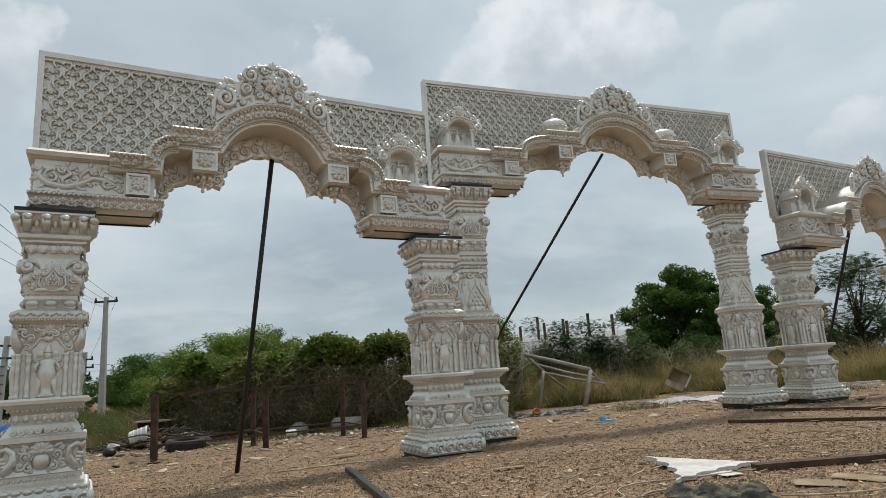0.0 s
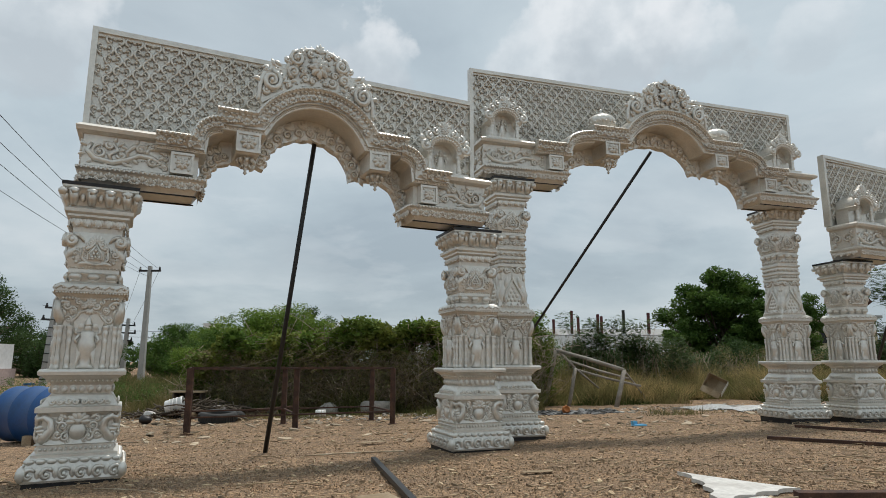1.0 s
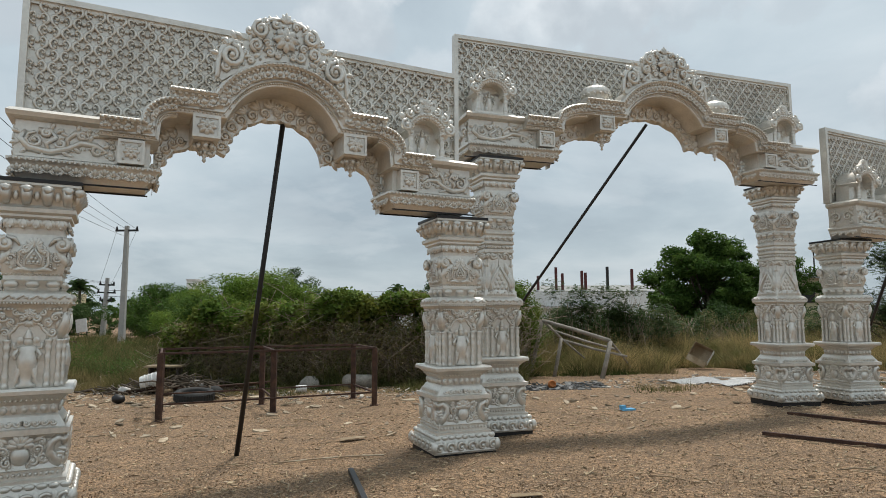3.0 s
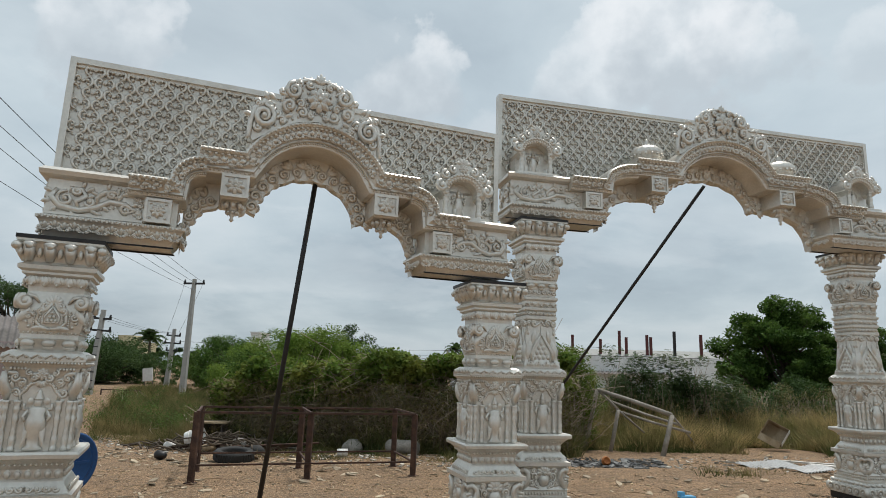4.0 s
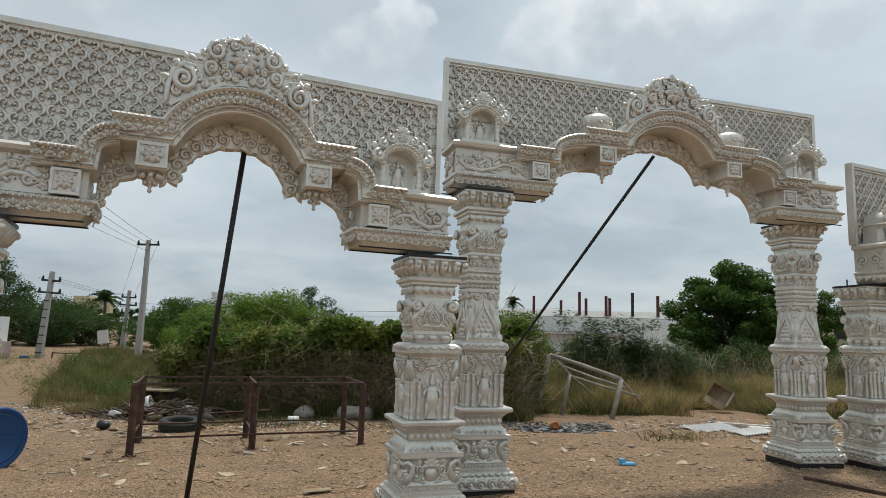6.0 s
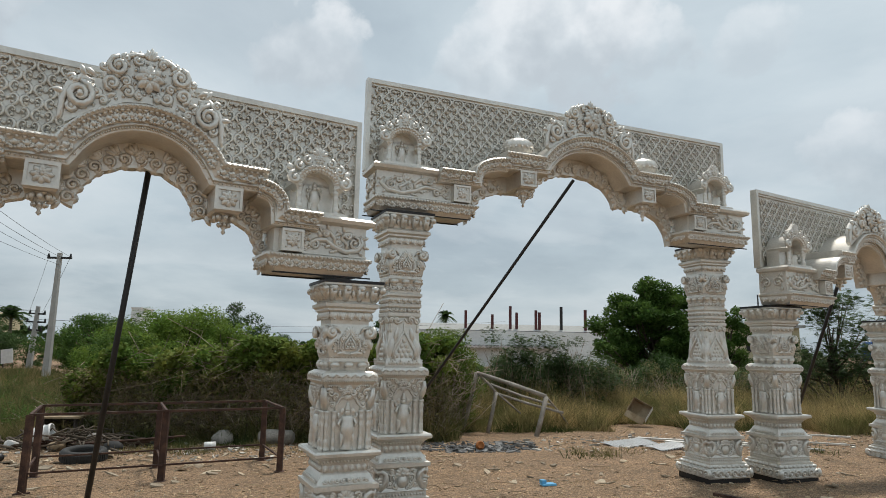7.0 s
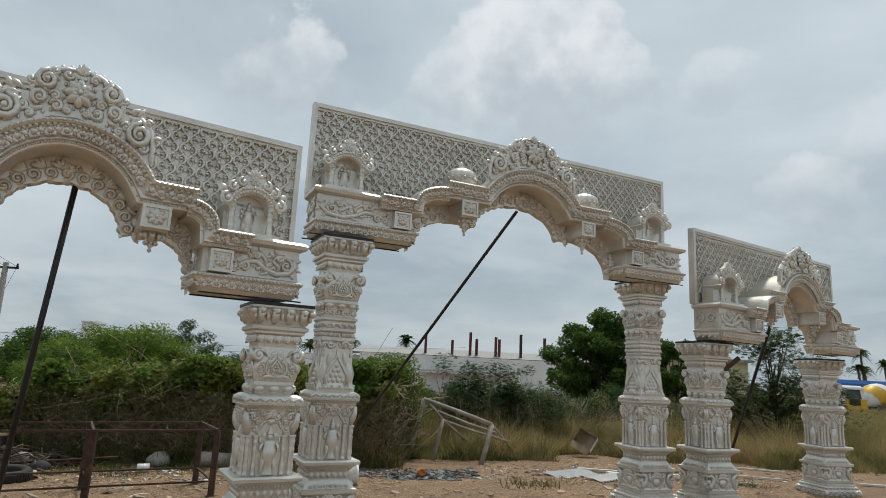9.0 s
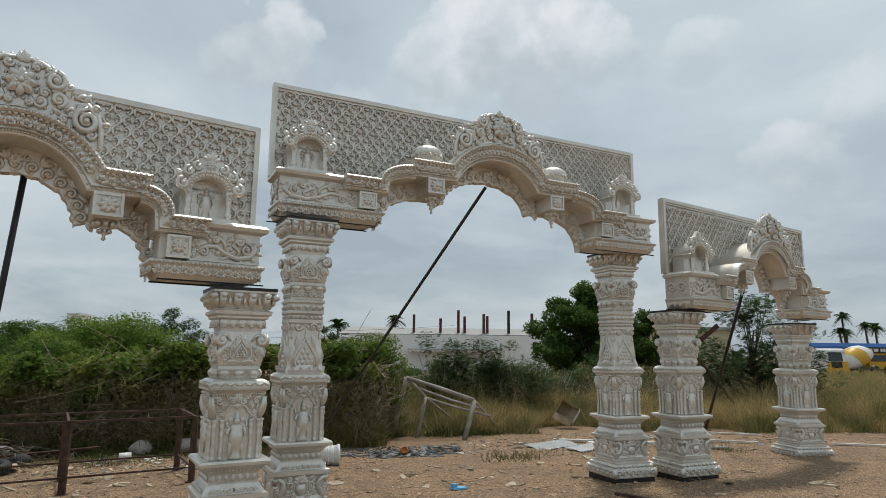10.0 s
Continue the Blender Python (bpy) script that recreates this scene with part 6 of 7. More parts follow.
scraps("ash_patch", 900, [(0.4, 2.5, 11.8, 13.0), (0.9, 2.1, 11.6, 12.5)], 0.02, 0.11, 0.12, ASH, "grey ash and burnt scraps on the earth", "ash", 3)
CHIP = material("chips", (0.42, 0.32, 0.20), 0.9, 0, 9, 0.2, 60, 0.2, second=(0.27, 0.175, 0.11), amount=1.0, rand=0.42)
PALECHIP = material("pale_chips", (0.40, 0.33, 0.235), 0.85, 0, 9, 0.15, 60, 0.2, second=(0.27, 0.20, 0.13), amount=1.0, rand=0.4)
GRIT = material("grit", (0.28, 0.185, 0.112), 0.95, 0, 9, 0.2, 60, 0.3, second=(0.40, 0.30, 0.195), amount=1.0, rand=0.5)
YARD = [(-3.6, 4.6, 2.0, 5.5), (-4.5, 5.5, 4.0, 9.0), (-6.0, 7.5, 7.0, 11.5)]
scraps("wood_chips", 10000, YARD, 0.004, 0.036, 0.12, CHIP, "brown wood chips and leaves strewn on earth", "chips", 4)
scraps("pale_chips", 700, YARD, 0.004, 0.034, 0.10, PALECHIP, "pale paper and plaster scraps strewn on earth", "scraps", 5)
scraps("grit", 30000, [(-2.6, 3.2, 1.9, 5.2), (-3.6, 4.6, 2.2, 7.0)], 0.003, 0.014, 0.55, GRIT, "fine reddish grit and pebbles on earth", "gravel", 6, 0.55, 0.002)
LITTER = material("litter", (0.36, 0.32, 0.265), 0.9, 0, 9, 0.2, 60, 0.2, second=(0.52, 0.50, 0.46), amount=1.0, rand=0.5)
scraps("far_litter", 1500, [(-8.5, -3.4, 11.4, 13.0), (-10.5, -6.5, 12.5, 14.2), (-3.6, 0.0, 10.8, 12.6), (2.4, 6.4, 11.6, 13.6), (4.5, 9.0, 11.6, 14.0)], 0.012, 0.09, 0.18, LITTER, "pale litter along the yard's edge", "litter", 7)
scraps("leaf_litter", 2600, [(-10.5, -6.0, 12.2, 14.6), (-8.0, -3.5, 10.6, 13.0), (-3.8, 1.0, 10.4, 12.8), (2.6, 8.5, 11.0, 14.2), (8.0, 13.0, 11.5, 16.0)], 0.012, 0.075, 0.10, CHIP, "brown dead leaves and bark scraps along the weeds", "leaf litter", 11)
scraps("bark_pieces", 460, [(-7.0, -1.0, 6.8, 11.6), (-1.0, 6.5, 7.0, 11.6), (-7.5, -3.5, 10.0, 12.6)], 0.03, 0.15, 0.07, PALECHIP, "flat bark and board pieces strewn on the earth", "wood scraps", 12)
# twigs and splinters
b = Build()
for _ in range(420):
    x0, x1, y0, y1 = YARD[RNG.integers(3)]
    x, y, a, l = RNG.uniform(x0, x1), RNG.uniform(y0, y1), RNG.uniform(0, 3.14), RNG.uniform(0.05, 0.30)
    z = gz(x, y) + 0.02
    b.tube([(x, y, z), (x + l / 2 * math.cos(a), y + l / 2 * math.sin(a), z + 0.008), (x + l * math.cos(a + 0.2), y + l * math.sin(a + 0.2), z)], RNG.uniform(0.002, 0.006), 4)
tagged(finish("splinters", b, CHIP), "thin straw and wood splinters on the earth", "splinters", kind="stuff")

# ---------- loose things in the foreground ----------
def bar_on_ground(name, p, q, w, d, mat, label, group):
    return bar_thing(name, (*p, gz(*p) + d / 2 + 0.006), (*q, gz(*q) + d / 2 + 0.006), w, mat, label, "steel bar", group, d)


bar_on_ground("steel_tube", (-0.87, 5.40), (0.06, 2.30), 0.038, 0.035, BLACK, "black square steel tube lying on the earth", "steel bars")
bar_on_ground("steel_tube", (2.84, 6.75), (4.6, 4.75), 0.045, 0.032, RUST, "dark brown steel bar lying on the earth", "steel bars")
bar_on_ground("steel_tube", (3.72, 8.08), (5.4, 5.2), 0.045, 0.032, RUST, "dark brown steel bar lying on the earth", "steel bars")
bar_on_ground("steel_channel", (1.67, 3.63), (3.4, 3.58), 0.07, 0.04, RUST, "rusty steel channel lying on the earth", "steel bars")
bar_on_ground("steel_channel", (-1.765, 3.068), (-0.81, 2.43), 0.032, 0.03, RUST, "rusty steel bar lying near the pillar", "steel bars")


def cutout():
    """A flat three-pointed sheet with hollow scallops, cut for an arch."""
    a, c, e = Vector((0, 0)), Vector((0.52, -0.49)), Vector((-0.10, -0.92))
    pts = []
    for p, q, n, depth in ((a, c, 1, 0.012), (c, e, 4, 0.035), (e, a, 4, 0.035)):
        d = q - p
        inward = Vector((d.y, -d.x)).normalized()
        for k in range(n):
            for i in range(6):
                f = (k + i / 6) / n
                pts.append(tuple(p + d * f + inward * (depth * math.sin(math.pi * i / 6) + (0.0 if n == 1 else 0.02 if p is c else 0.055) * math.sin(math.pi * f))))
    n = len(pts)
    b = Build()
    v = [(x, y, 0.022) for x, y in pts] + [(x, y, 0.0) for x, y in pts]
    b.add(v, [tuple(reversed(range(n))), tuple(range(n, 2 * n))] + [(i, (i + 1) % n, (i + 1) % n + n, i + n) for i in range(n)])
    return b


tagged(finish("cut_sheet", cutout(), PALE, m=on_ground(1.27, 4.33, 0, 0.03)), "white board offcut with a scalloped edge on earth", "board")
for x, y, a, w, l, mt, nm, lb in ((1.495, 3.568, 20, 0.055, 0.06, PALE, "board_scrap", "small white square board scrap"), (-0.53, 3.70, 30, 0.10, 0.10, CARD, "cardboard_scrap", "crumpled tan cardboard scrap on earth"), (1.72, 3.10, 60, 0.07, 0.10, CARD, "cardboard_scrap", "flat tan cardboard scrap on earth"), (1.95, 3.12, 40, 0.07, 0.15, CARD, "cardboard_scrap", "flat tan cardboard strip on earth"), (-1.62, 3.22, 0, 0.10, 0.07, CARD, "cardboard_scrap", "round brown scrap on earth"), (0.42, 4.62, 10, 0.11, 0.035, CARD, "cardboard_scrap", "long tan scrap on earth"), (-1.15, 6.9, 30, 0.14, 0.05, CARD, "cardboard_scrap", "flat tan scrap on earth")):
    b = Build().rects([(-w, w, -l, l, 0), (-w * 0.9, w * 0.95, -l, l * 0.9, 0.005)])
    b.v = [(x_ + 0.02 * noise.noise((x_ * 9, y_ * 9, x)), y_ + 0.03 * noise.noise((x_ * 7, y_ * 7, y)), z_ + 0.008 * abs(x_ / w) ** 2) for x_, y_, z_ in b.v]
    tagged(finish(nm, b, mt, m=on_ground(x, y, a, 0.01)), lb, "scrap", "loose scraps")


def cloth(w, l, seed, mat, name, label, m):
    n = 48
    b = Build()
    v = []
    for j in range(n + 1):
        for i in range(n + 1):
            x, y = (i / n - 0.5) * w, (j / n - 0.5) * l
            edge = max(abs(i / n - 0.5), abs(j / n - 0.5)) * 2
            z = 0.20 * abs(noise.noise((x * 6 + y * 5, y * 12, seed))) + 0.10 * abs(noise.noise((x * 22, y * 26, seed + 3))) + 0.03 * noise.noise((x * 34, y * 30, seed + 5)) + 0.016
            q = 0.95 + 0.40 * noise.noise((x * 9, y * 9, seed + 7))
            v.append((x * q, y * q, 0.32 * z * (1.15 - edge ** 3)))
    b.add(v, [(j * (n + 1) + i, j * (n + 1) + i + 1, (j + 1) * (n + 1) + i + 1, (j + 1) * (n + 1) + i) for j in range(n) for i in range(n)], True)
    return tagged(finish(name, b, mat, m=m), label, "cloth")


DARKCLOTH = material("dark_cloth", (0.035, 0.033, 0.028), 0.95, 0, 14, 0.3, 70, 0.2, second=(0.14, 0.125, 0.08), amount=1.0)
TANCLOTH = material("tan_cloth", (0.27, 0.20, 0.10), 0.95, 0, 14, 0.3, 70, 0.2, second=(0.13, 0.12, 0.055), amount=1.0)
cloth(0.46, 0.30, 2, DARKCLOTH, "rag", "crumpled dark camouflage rag on the earth", on_ground(1.24, 3.03, -8, 0.01))
cloth(0.40, 0.16, 5, TANCLOTH, "rag", "crumpled tan and green rag on the earth", on_ground(-0.76, 2.66, 14, 0.01))
STRIP = material("pale_strip", (0.33, 0.25, 0.16), 0.8, 0, 8, 0.15, 50, 0.1, second=(0.55, 0.48, 0.36), amount=1.0)


def strip(pts, label, r=0.010):
    o = pts[0]
    r *= 0.6
    b = Build().tube([(x - o[0], y - o[1], gz(x, y) - gz(*o) + 0.016 + 0.02 * noise.noise((x * 0.7, y * 0.7, 0))) for x, y in pts], r, 6)
    return tagged(finish("edging_strip", b, STRIP, m=on_ground(*o)), label, "strip", "curled strips")


def bend(pts, k=5):
    out = []
    for i in range(len(pts) - 1):
        p0, p1, p2, p3 = pts[max(i - 1, 0)], pts[i], pts[i + 1], pts[min(i + 2, len(pts) - 1)]
        for j in range(k):
            t = j / k
            out.append(tuple(0.5 * ((2 * b_) + (c_ - a_) * t + (2 * a_ - 5 * b_ + 4 * c_ - d_) * t * t + (3 * b_ - a_ - 3 * c_ + d_) * t ** 3) for a_, b_, c_, d_ in zip(p0, p1, p2, p3)))
    return out + [pts[-1]]


strip(bend([(0.62, 2.86), (0.80, 2.84), (0.90, 3.0), (0.92, 3.14), (1.02, 3.24), (1.22, 3.26)]), "pale curled edging strip on the earth")
strip(bend([(0.68, 3.12), (0.84, 3.16), (0.86, 3.36), (1.0, 3.5), (1.25, 3.52), (1.75, 3.62)]), "pale thin curved strip on the earth", 0.007)
strip(bend([(-2.40, 4.06), (-2.10, 4.0), (-1.86, 3.86), (-1.80, 3.66), (-1.88, 3.46)]), "pale thin wire curled by the pillar", 0.006)
strip(bend([(1.45, 2.9), (1.7, 2.82), (2.2, 2.86)]), "tan thin lath on the earth", 0.008)
strip(bend([(0.30, 3.05), (0.42, 3.22), (0.52, 3.42)]), "pale splintered stick on the earth", 0.009)
strip(bend([(-1.55, 5.75), (-1.1, 5.95), (-0.7, 6.02)]), "pale long stick on the earth", 0.012)
CYAN = material("cyan_plastic", (0.12, 0.42, 0.68), 0.5, 0, 5, 0.1, 40, 0.05)
tagged(finish("plastic_scrap", Build().rects([(-0.09, 0.09, -0.05, 0.05, 0), (-0.08, 0.085, -0.045, 0.05, 0.02)]).box((-0.09, -0.01, 0.018), (-0.03, 0.05, 0.06)), CYAN, m=on_ground(2.04, 8.75, 20, 0.005)), "small light blue plastic scrap on earth", "scrap")
ORANGE = material("orange_clay", (0.42, 0.15, 0.04), 0.7, 0, 6, 0.15, 40, 0.1)
tagged(finish("clay_pot", Build().lathe([(0.03, 0), (0.07, 0.03), (0.075, 0.08), (0.05, 0.11), (0.06, 0.125), (0.05, 0.125), (0.04, 0.10)], (0, 0, 0), 14), ORANGE, m=on_ground(1.46, 12.0, 0, 0.05) @ pose(0, 0, 0, 70, 20, 0)), "broken orange clay pot in the ash", "pot")

# ---------- utility poles and wires ----------
def make_utility_pole(x, y, h, z0, arms, label, lean=0.0, ladder=False, yaw=0):
    t = thing("utility_pole", pose(x, y, z0, 0, lean, yaw), label, "utility pole", "utility poles")
    finish("post", Build().rects([(-0.16, 0.16, -0.11, 0.11, 0), (-0.09, 0.09, -0.08, 0.08, h)]), CONCRETE, t)
    for z, w in arms:
        finish("crossarm", Build().box((-w, -0.05, z), (w, 0.05, z + 0.10)), BLACK, t)
        for s in (-1, 0, 1):
            finish("insulator", Build().lathe([(0.05, 0), (0.07, 0.05), (0.04, 0.09), (0.05, 0.14), (0.02, 0.18)], (s * w * 0.9, 0, z + 0.10), 8), BLACK, t)
    if ladder:
        for k in range(8):
            finish("step_band", Build().box((-0.17 + 0.008 * k, -0.13, 0.5 + 0.42 * k), (0.17 - 0.008 * k, -0.10, 0.55 + 0.42 * k)), BLACK, t)
    return t


make_utility_pole(-18.6, 33.0, 6.4, -0.42, ((6.1, 0.62),), "tall concrete utility pole with one crossarm", 0.0)
make_utility_pole(-23.9, 40.0, 4.0, -0.4, ((3.5, 0.5), (3.0, 0.6), (2.5, 0.4)), "slim concrete pole with several short crossarms", 2.0)
make_utility_pole(-21.9, 30.0, 4.5, -0.6, ((4.0, 0.5), (3.4, 0.6)), "banded concrete pole beside the track", 3.0, True)


def wire(p, q, sag, r=0.008):
    pts = []
    for i in range(17):
        f = i / 16
        pts.append((p[0] + (q[0] - p[0]) * f, p[1] + (q[1] - p[1]) * f, p[2] + (q[2] - p[2]) * f - sag * 4 * f * (1 - f)))
    tagged(finish("overhead_wire", Build().tube(pts, r, 4), BLACK), "thin dark overhead wire between poles", "wire", "overhead wires")


for k in range(3):
    wire((-18.05 - 0.55 * k, 33.0, 5.79), (-7.6 - 0.75 * k, 3.0, 7.2), 0.45)
    wire((-23.9 + 0.4 * (k - 1), 40.0, 3.3), (-21.9 + 0.5 * (k - 1), 30.0, 3.6), 0.15)
wire((-18.65, 33.0, 5.4), (-10.0, 3.0, 6.6), 0.45)
for k in (-1, 1):
    wire((-18.6 + 0.55 * k, 33.0, 5.79), (-23.9 + 0.4 * k, 40.0, 3.2), 0.1, 0.009)
wire((-23.9, 40.0, 2.8), (8.0, 66.0, 4.4), 0.5, 0.014)
wire((-23.9, 40.0, 2.4), (8.0, 66.0, 3.9), 0.5, 0.014)

# ---------- far buildings ----------
WALLPAINT = material("white_wall", (0.72, 0.74, 0.74), 0.85, 0, 0.5, 0.08, 6, 0.1, second=(0.64, 0.65, 0.65), amount=1.0)
CREAM = material("cream_wall", (0.52, 0.46, 0.30), 0.85, 0, 0.5, 0.08, 6, 0.1, second=(0.42, 0.36, 0.24), amount=1.0)
PINK = material("pink_wall", (0.46, 0.36, 0.34), 0.9, 0, 0.8, 0.1, 8, 0.1, second=(0.34, 0.27, 0.25), amount=1.0)
ROOFSHEET = material("asbestos_roof", (0.20, 0.18, 0.17), 0.9, 0, 1.0, 0.15, 10, 0.2, second=(0.12, 0.11, 0.10), amount=1.0)
MAROON = material("maroon_paint", (0.09, 0.022, 0.022), 0.7, 0, 3, 0.2, 20, 0.1)

shed = thing("factory_shed", pose(-2.4, 60, -0.4), "long white walled factory shed with a low sheet roof", "shed")
finish("wall", Build().box((0, 0, 0), (19.5, 0.25, 3.65)), WALLPAINT, shed)
finish("side_wall", Build().box((-5.5, 2.0, 0), (0.0, 2.25, 3.4)), WALLPAINT, shed)
finish("rear_block", Build().box((2.0, 0.3, 0), (20.5, 6.5, 3.5)), WALLPAINT, shed)
finish("roof", Build().rects([(-1.0, 20.5, 0.25, 7.0, 3.70), (0.0, 20.0, 2.0, 7.0, 4.35)]), CONCRETE, shed)
b = corrugated(9.0, 1.1, 0.35, 0.05)
finish("awning", b, ROOFSHEET, shed, "grey sheet awning", m=Matrix.Translation((10.0, -0.6, 2.2)) @ pose(0, 0, 0, 12, 0, 0))
for k, (x, z) in enumerate(((3.51, 5.02), (5.94, 4.68), (7.58, 5.49), (8.16, 4.9), (9.93, 5.15), (10.25, 4.96), (12.24, 5.52), (14.45, 5.28))):
    mt = BLACK if k in (6,) else MAROON
    tagged(finish("steel_column", rod(Build(), (0, 0, 0), (0, 0, z + 0.65), 0.24), mt, m=pose(x * 1.045, 60.8, -0.5)), "bare dark red steel column rising above the shed", "column", "steel columns")
house = thing("house", pose(14.0, 31.0, 0.5), "cream flat-roofed house half hidden by trees", "house")
finish("wall", Build().box((0, 0, 0), (4.2, 3.0, 2.35)), CREAM, house)
finish("roof", Build().box((-0.2, -0.2, 2.35), (4.4, 3.2, 2.48)), CONCRETE, house)
finish("window", Build().box((1.6, -0.04, 1.2), (2.2, 0.0, 1.9)), BLACK, house)
finish("roof_tank_frame", rod(Build(), (2.8, 1, 2.48), (2.8, 1, 4.0), 0.05), BLACK, house)
block = thing("apartment_block", pose(-67, 90, -0.5), "far cream apartment block above the trees", "building")
finish("wall", Build().box((0, 0, 0), (7.5, 4, 4.9)), CREAM, block)
finish("roof_room", Build().box((3.0, 0.4, 4.9), (5.6, 3, 5.9)), CREAM, block)
for k in range(4):
    finish("window", Build().box((0.8 + 1.7 * k, -0.06, 3.2), (1.6 + 1.7 * k, 0.0, 4.3)), BLACK, block)
far2 = thing("apartment_block", pose(-42, 90, -0.5), "far pale flat building top above the trees", "building")
finish("wall", Build().box((0, 0, 0), (1.3, 4, 6.7)), WALLPAINT, far2)
finish("parapet", Build().box((-0.1, -0.1, 6.7), (1.4, 4.1, 6.9)), WALLPAINT, far2)
# sheet-roofed building beside the track
barn = thing("roadside_building", pose(-13.95, 16.3, -0.35, 0, 0, 42), "low pink plastered building with a corrugated roof", "building")
finish("wall", Build().box((-6.0, 0, 0), (0, 4.0, 2.1)), PINK, barn)
b = corrugated(6.6, 2.6, 0.16, 0.03)
finish("roof", b, ROOFSHEET, barn, "dark grey corrugated roof", m=Matrix.Translation((-2.95, 0.95, 2.42)) @ pose(0, 0, 0, 22, 0, 0))
v_ = finish("vent", Build().box((-1.6, -0.03, 1.35), (-0.75, 0.0, 1.65)), BLACK, barn)
for k in range(3):
    finish("louvre", Build().box((-1.58, -0.05, 1.40 + 0.08 * k), (-0.77, -0.03, 1.43 + 0.08 * k)), CONCRETE, v_)
hut = thing("white_hut", pose(-23.1, 26.0, -0.7, 0, 0, 10), "small white hut with a flat ledge over a stained pink wall", "hut")
finish("lower_wall", Build().box((-3.5, 0.05, 0), (0.95, 3, 1.15)), PINK, hut, "stained pink plaster")
finish("wall", Build().box((-3.5, 0, 1.15), (0.75, 3, 2.3)), WALLPAINT, hut)
finish("ledge", Build().box((0.75, -0.3, 1.45), (1.5, 0.4, 1.85)), WALLPAINT, hut)
finish("door", Build().box((-1.6, 0.02, 0), (-0.9, 0.05, 1.1)), BLACK, hut)
can = thing("water_drum", pose(-22.3, 29.6, -0.80), "blue upright water drum by the track", "drum")
finish("body", Build().lathe([(0.21, 0), (0.235, 0.03), (0.235, 0.18), (0.242, 0.19), (0.235, 0.20), (0.235, 0.38), (0.242, 0.39), (0.235, 0.40), (0.235, 0.53), (0.21, 0.56), (0.19, 0.53)], (0, 0, 0), 20), BLUE, can)
sign = thing("notice_board", pose(-26.5, 42.0, -0.5, 0, -8, 0), "plain white board on two posts beyond the weeds", "board")
finish("board", Build().box((-0.38, 0, 0.55), (0.38, 0.04, 1.45)), WALLPAINT, sign)
for x in (-0.3, 0.3):
    finish("post", Build().box((x - 0.03, 0.04, 0), (x + 0.03, 0.1, 1.4)), BLACK, sign)
gate = thing("field_gate", pose(-21.2, 30.0, -0.9), "low rusty field gate beyond the weeds", "gate")
for x in (0, 0.7, 1.4, 2.1):
    finish("post", rod(Build(), (x, 0, 0), (x, 0, 0.85), 0.05), RUST, gate)
for z in (0.15, 0.82):
    finish("rail", rod(Build(), (0, 0, z), (2.1, 0, z), 0.05), RUST, gate)

# ---------- parked lorries far off ----------
YELLOW = material("yellow_paint", (0.62, 0.36, 0.03), 0.4, 0, 2, 0.1, 10, 0.0)
LORRYWHITE = material("lorry_white", (0.70, 0.71, 0.70), 0.4, 0, 2, 0.08, 10, 0.0)
GLASS = material("dark_glass", (0.02, 0.025, 0.03), 0.08, 0, 2, 0.1, 10, 0.0)
BUSBLUE = material("blue_paint", (0.03, 0.12, 0.38), 0.4, 0, 2, 0.1, 10, 0.0)


def wheel(parent, x, y, r=0.48):
    w = finish("wheel", Build().lathe([(r * 0.5, -0.14), (r * 0.92, -0.15), (r, -0.1), (r, 0.1), (r * 0.92, 0.15), (r * 0.5, 0.14)], (0, 0, 0), 18), RUBBER, parent, m=Matrix.Translation((x, y, r)) @ pose(0, 0, 0, 90, 0, 0))
    finish("rim", Build().lathe([(0.05, -0.12), (r * 0.5, -0.13), (r * 0.52, 0.13), (0.05, 0.12)], (0, 0, 0), 12), LORRYWHITE, w)


lorry = thing("mixer_lorry", pose(42.9, 58.0, -0.3), "yellow and white concrete mixer lorry parked far off", "lorry", "parked lorries")
finish("cab", Build().rects([(0, 1.9, -0.2, 2.2, 0.7), (0, 1.95, -0.25, 2.2, 1.5), (0.1, 1.9, -0.1, 2.1, 2.55), (0.25, 1.8, 0.1, 2.0, 2.68)]), LORRYWHITE, lorry)
finish("windscreen", Build().rects([(0.12, 1.55, -0.30, -0.22, 1.5), (0.2, 1.5, -0.16, -0.08, 2.35)]), GLASS, lorry, "dark windscreen")
finish("bumper", Build().box((-0.1, -0.45, 0.35), (2.0, -0.15, 0.85)), YELLOW, lorry, "yellow bumper")
for x0, x1 in ((-0.02, 0.28), (1.40, 1.97)):
    finish("corner_panel", Build().box((x0, -0.36, 0.85), (x1, -0.24, 1.45)), YELLOW, lorry, "amber corner panel")
finish("grille", Build().box((0.30, -0.34, 0.9), (1.35, -0.26, 1.45)), BLACK, lorry, "black grille")
finish("side_window", Build().box((1.93, 0.3, 1.5), (1.97, 1.2, 2.2)), GLASS, lorry)
finish("roof_visor", Build().box((0.1, -0.38, 2.32), (1.8, -0.1, 2.42)), LORRYWHITE, lorry)
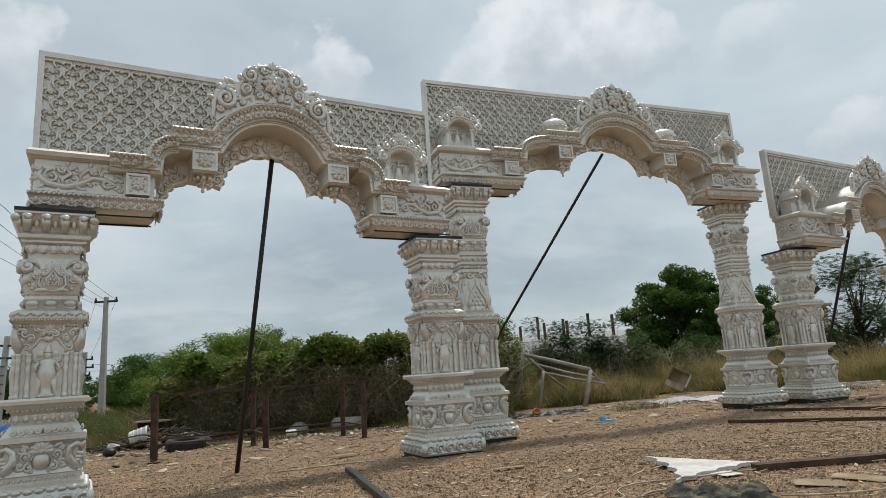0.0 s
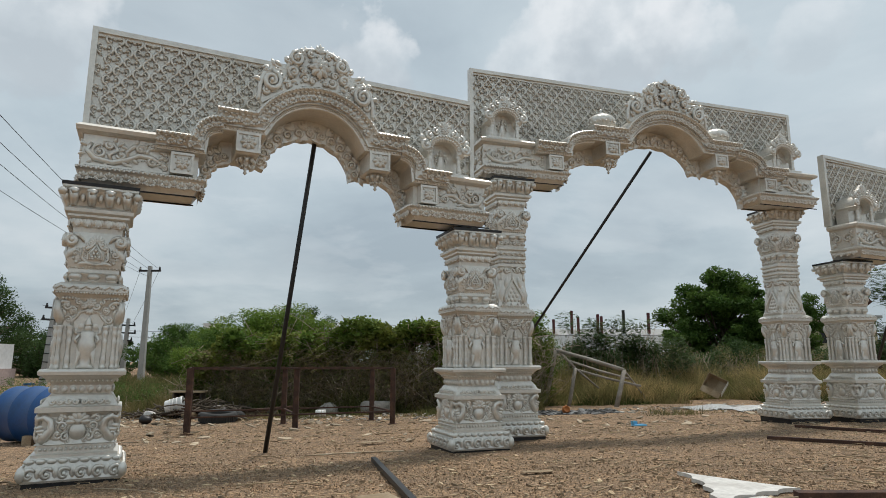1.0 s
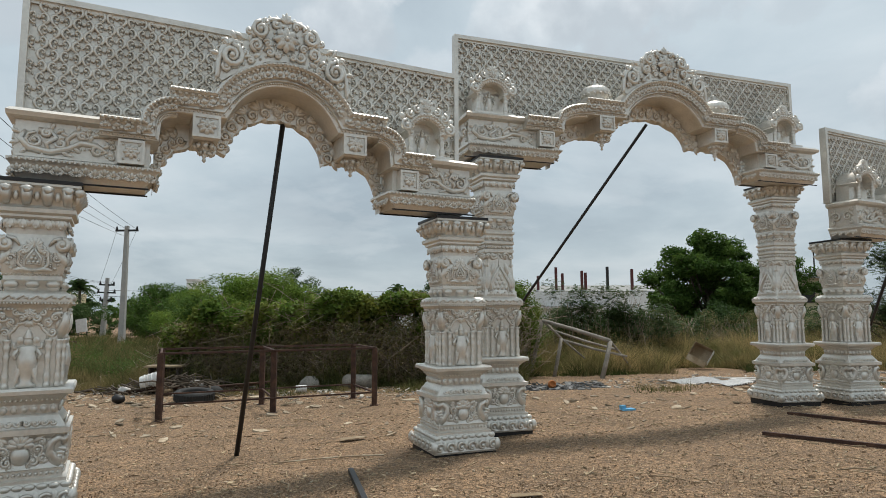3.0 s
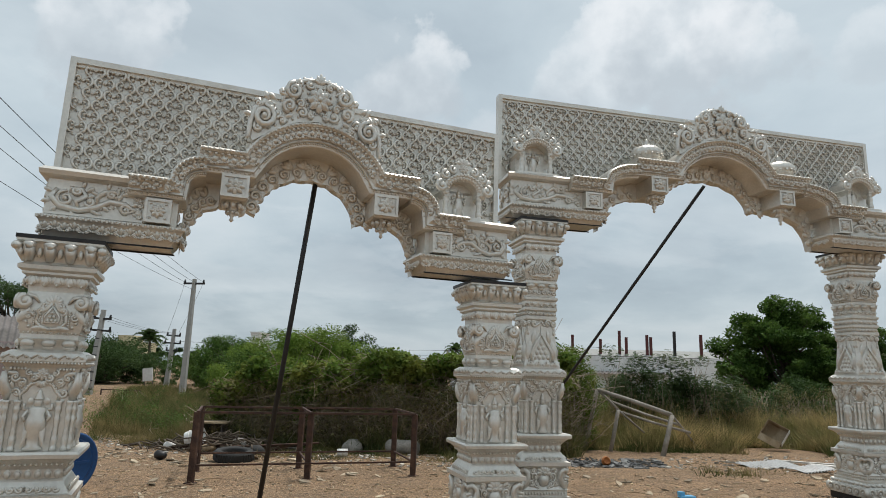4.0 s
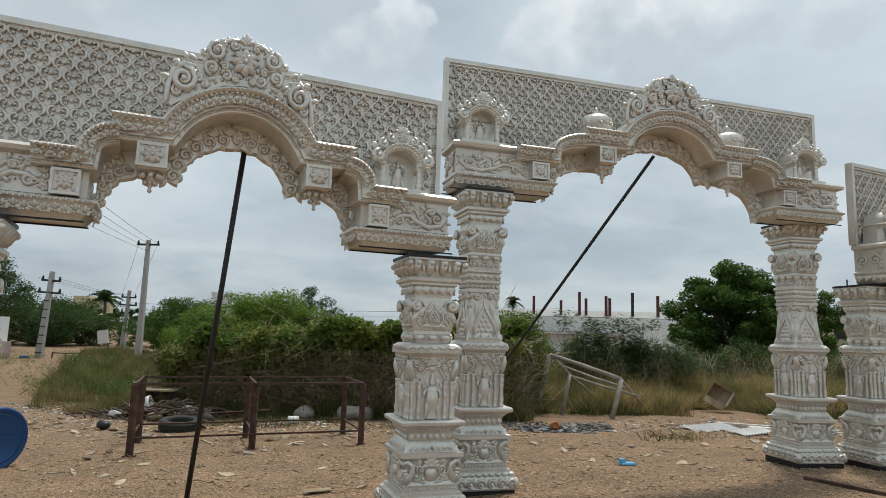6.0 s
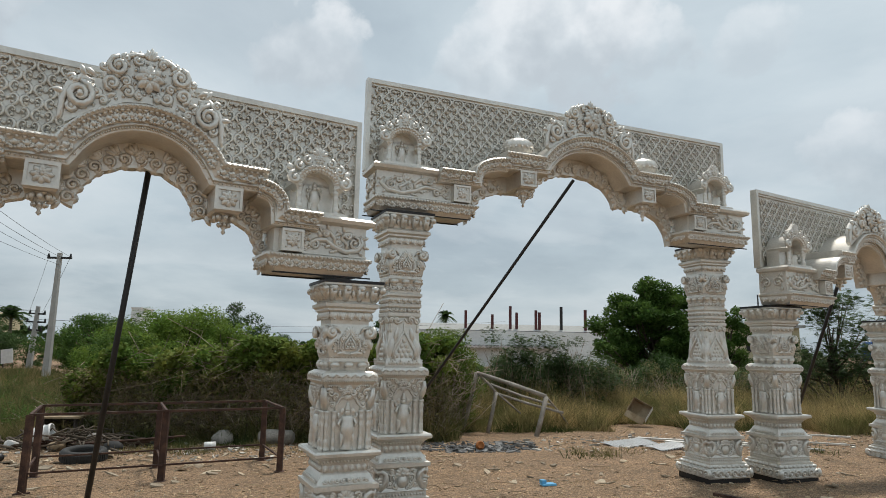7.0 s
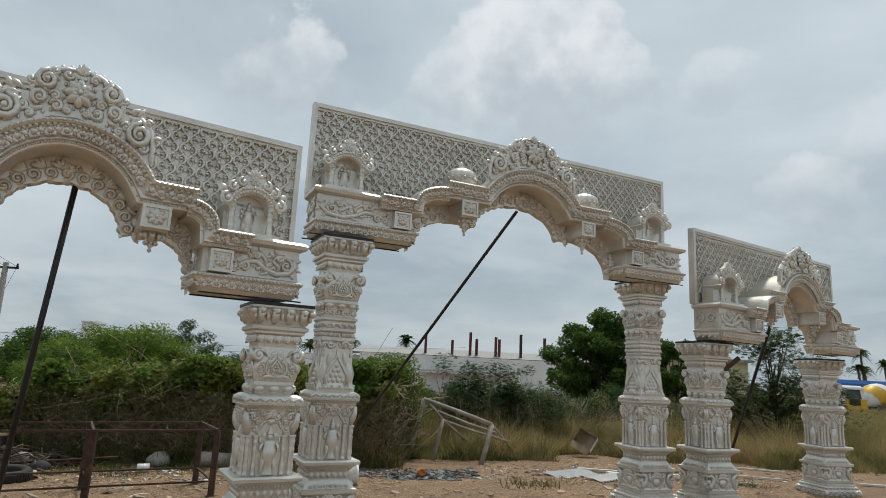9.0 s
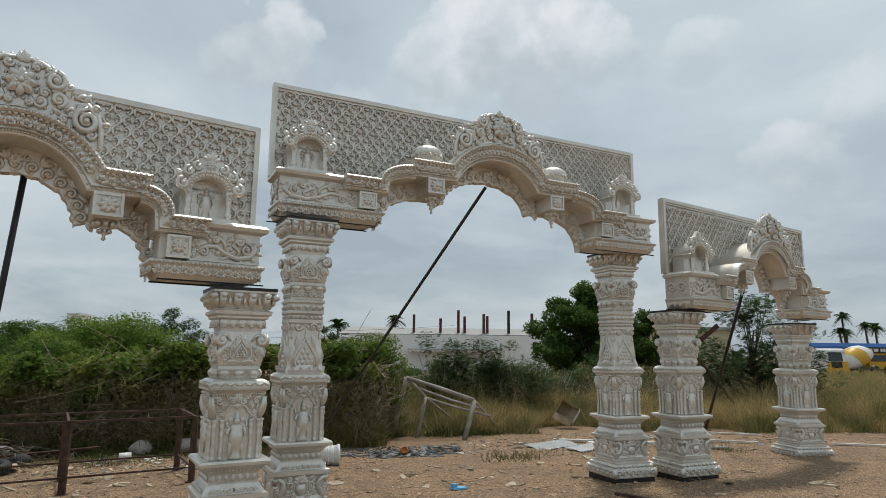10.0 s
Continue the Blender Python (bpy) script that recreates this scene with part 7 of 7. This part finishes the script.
# mixing drum in a spiral of white and yellow
drum_rings = [(2.1, 1.15, 0.42), (2.45, 1.38, 0.80), (2.8, 1.52, 1.0), (3.2, 1.66, 1.12), (3.7, 1.80, 1.15), (4.2, 1.94, 1.08), (4.6, 2.03, 0.92), (5.0, 2.1, 0.72), (5.4, 2.2, 0.45)]
white = Build().ring([[(x, 1 + r * math.cos(2 * math.pi * i / 24), z + r * math.sin(2 * math.pi * i / 24)) for i in range(24)] for x, z, r in drum_rings])
yellow = Build()
for turn in range(2):
    loops = []
    for k in range(33):
        f = k / 32 * (len(drum_rings) - 1)
        n = min(int(f), len(drum_rings) - 2)
        x, z, r = (a + (c - a) * (f - n) for a, c in zip(drum_rings[n], drum_rings[n + 1]))
        a0 = math.pi * turn + 0.55 * f
        loops.append([(x, 1 + (r + 0.02) * math.cos(a0 + 0.25 * q), z + (r + 0.02) * math.sin(a0 + 0.25 * q)) for q in range(7)])
    yellow.ring(loops, True, False, False)
drum_ = finish("drum", white, LORRYWHITE, lorry, "white mixing drum with yellow spiral stripes")
finish("drum_stripe", yellow, YELLOW, drum_, "yellow spiral stripe")
finish("chassis", Build().box((0.2, 0.3, 0.55), (6.0, 1.7, 0.8)), BLACK, lorry)
for x in (0.9, 3.6, 4.7):
    wheel(lorry, x, -0.1)
loader = thing("yellow_lorry", pose(48.1, 59.0, -0.2), "orange-yellow lorry cab parked behind the mixer", "lorry", "parked lorries")
finish("cab", Build().rects([(0, 2.4, 0, 2.2, 0.6), (0, 2.4, -0.05, 2.2, 1.35), (0.1, 2.3, 0.1, 2.1, 2.2)]), YELLOW, loader)
finish("windscreen", Build().rects([(0.2, 2.2, -0.1, -0.02, 1.4), (0.25, 2.15, 0.02, 0.08, 2.0)]), GLASS, loader)
finish("header_board", Build().box((-0.1, -0.15, 2.2), (2.5, 0.1, 2.75)), BLACK, loader, "dark header board")
for x in (0.15, 0.5, 0.75, 1.2, 1.5, 1.85):
    finish("letter_bar", Build().box((x, -0.17, 2.32), (x + 0.2, -0.15, 2.62)), LORRYWHITE, loader)
for x in (0.35, 2.05):
    finish("headlight", Build().tube([(x, -0.12, 0.9), (x, -0.02, 0.9)], 0.13, 12), LORRYWHITE, loader)
wheel(loader, 0.6, 0.0)
wheel(loader, 1.9, 0.0)
bus = thing("blue_trailer", pose(44.0, 62.0, 0.25), "long blue covered trailer behind the lorries", "trailer", "parked lorries")
finish("body", Build().rects([(0, 9, 0, 2.4, 0.9), (0, 9, 0, 2.4, 2.4), (0.1, 8.9, 0.2, 2.2, 2.75)]), BUSBLUE, bus)
wheel(bus, 1.0, 0.0)
wheel(bus, 7.5, 0.0)
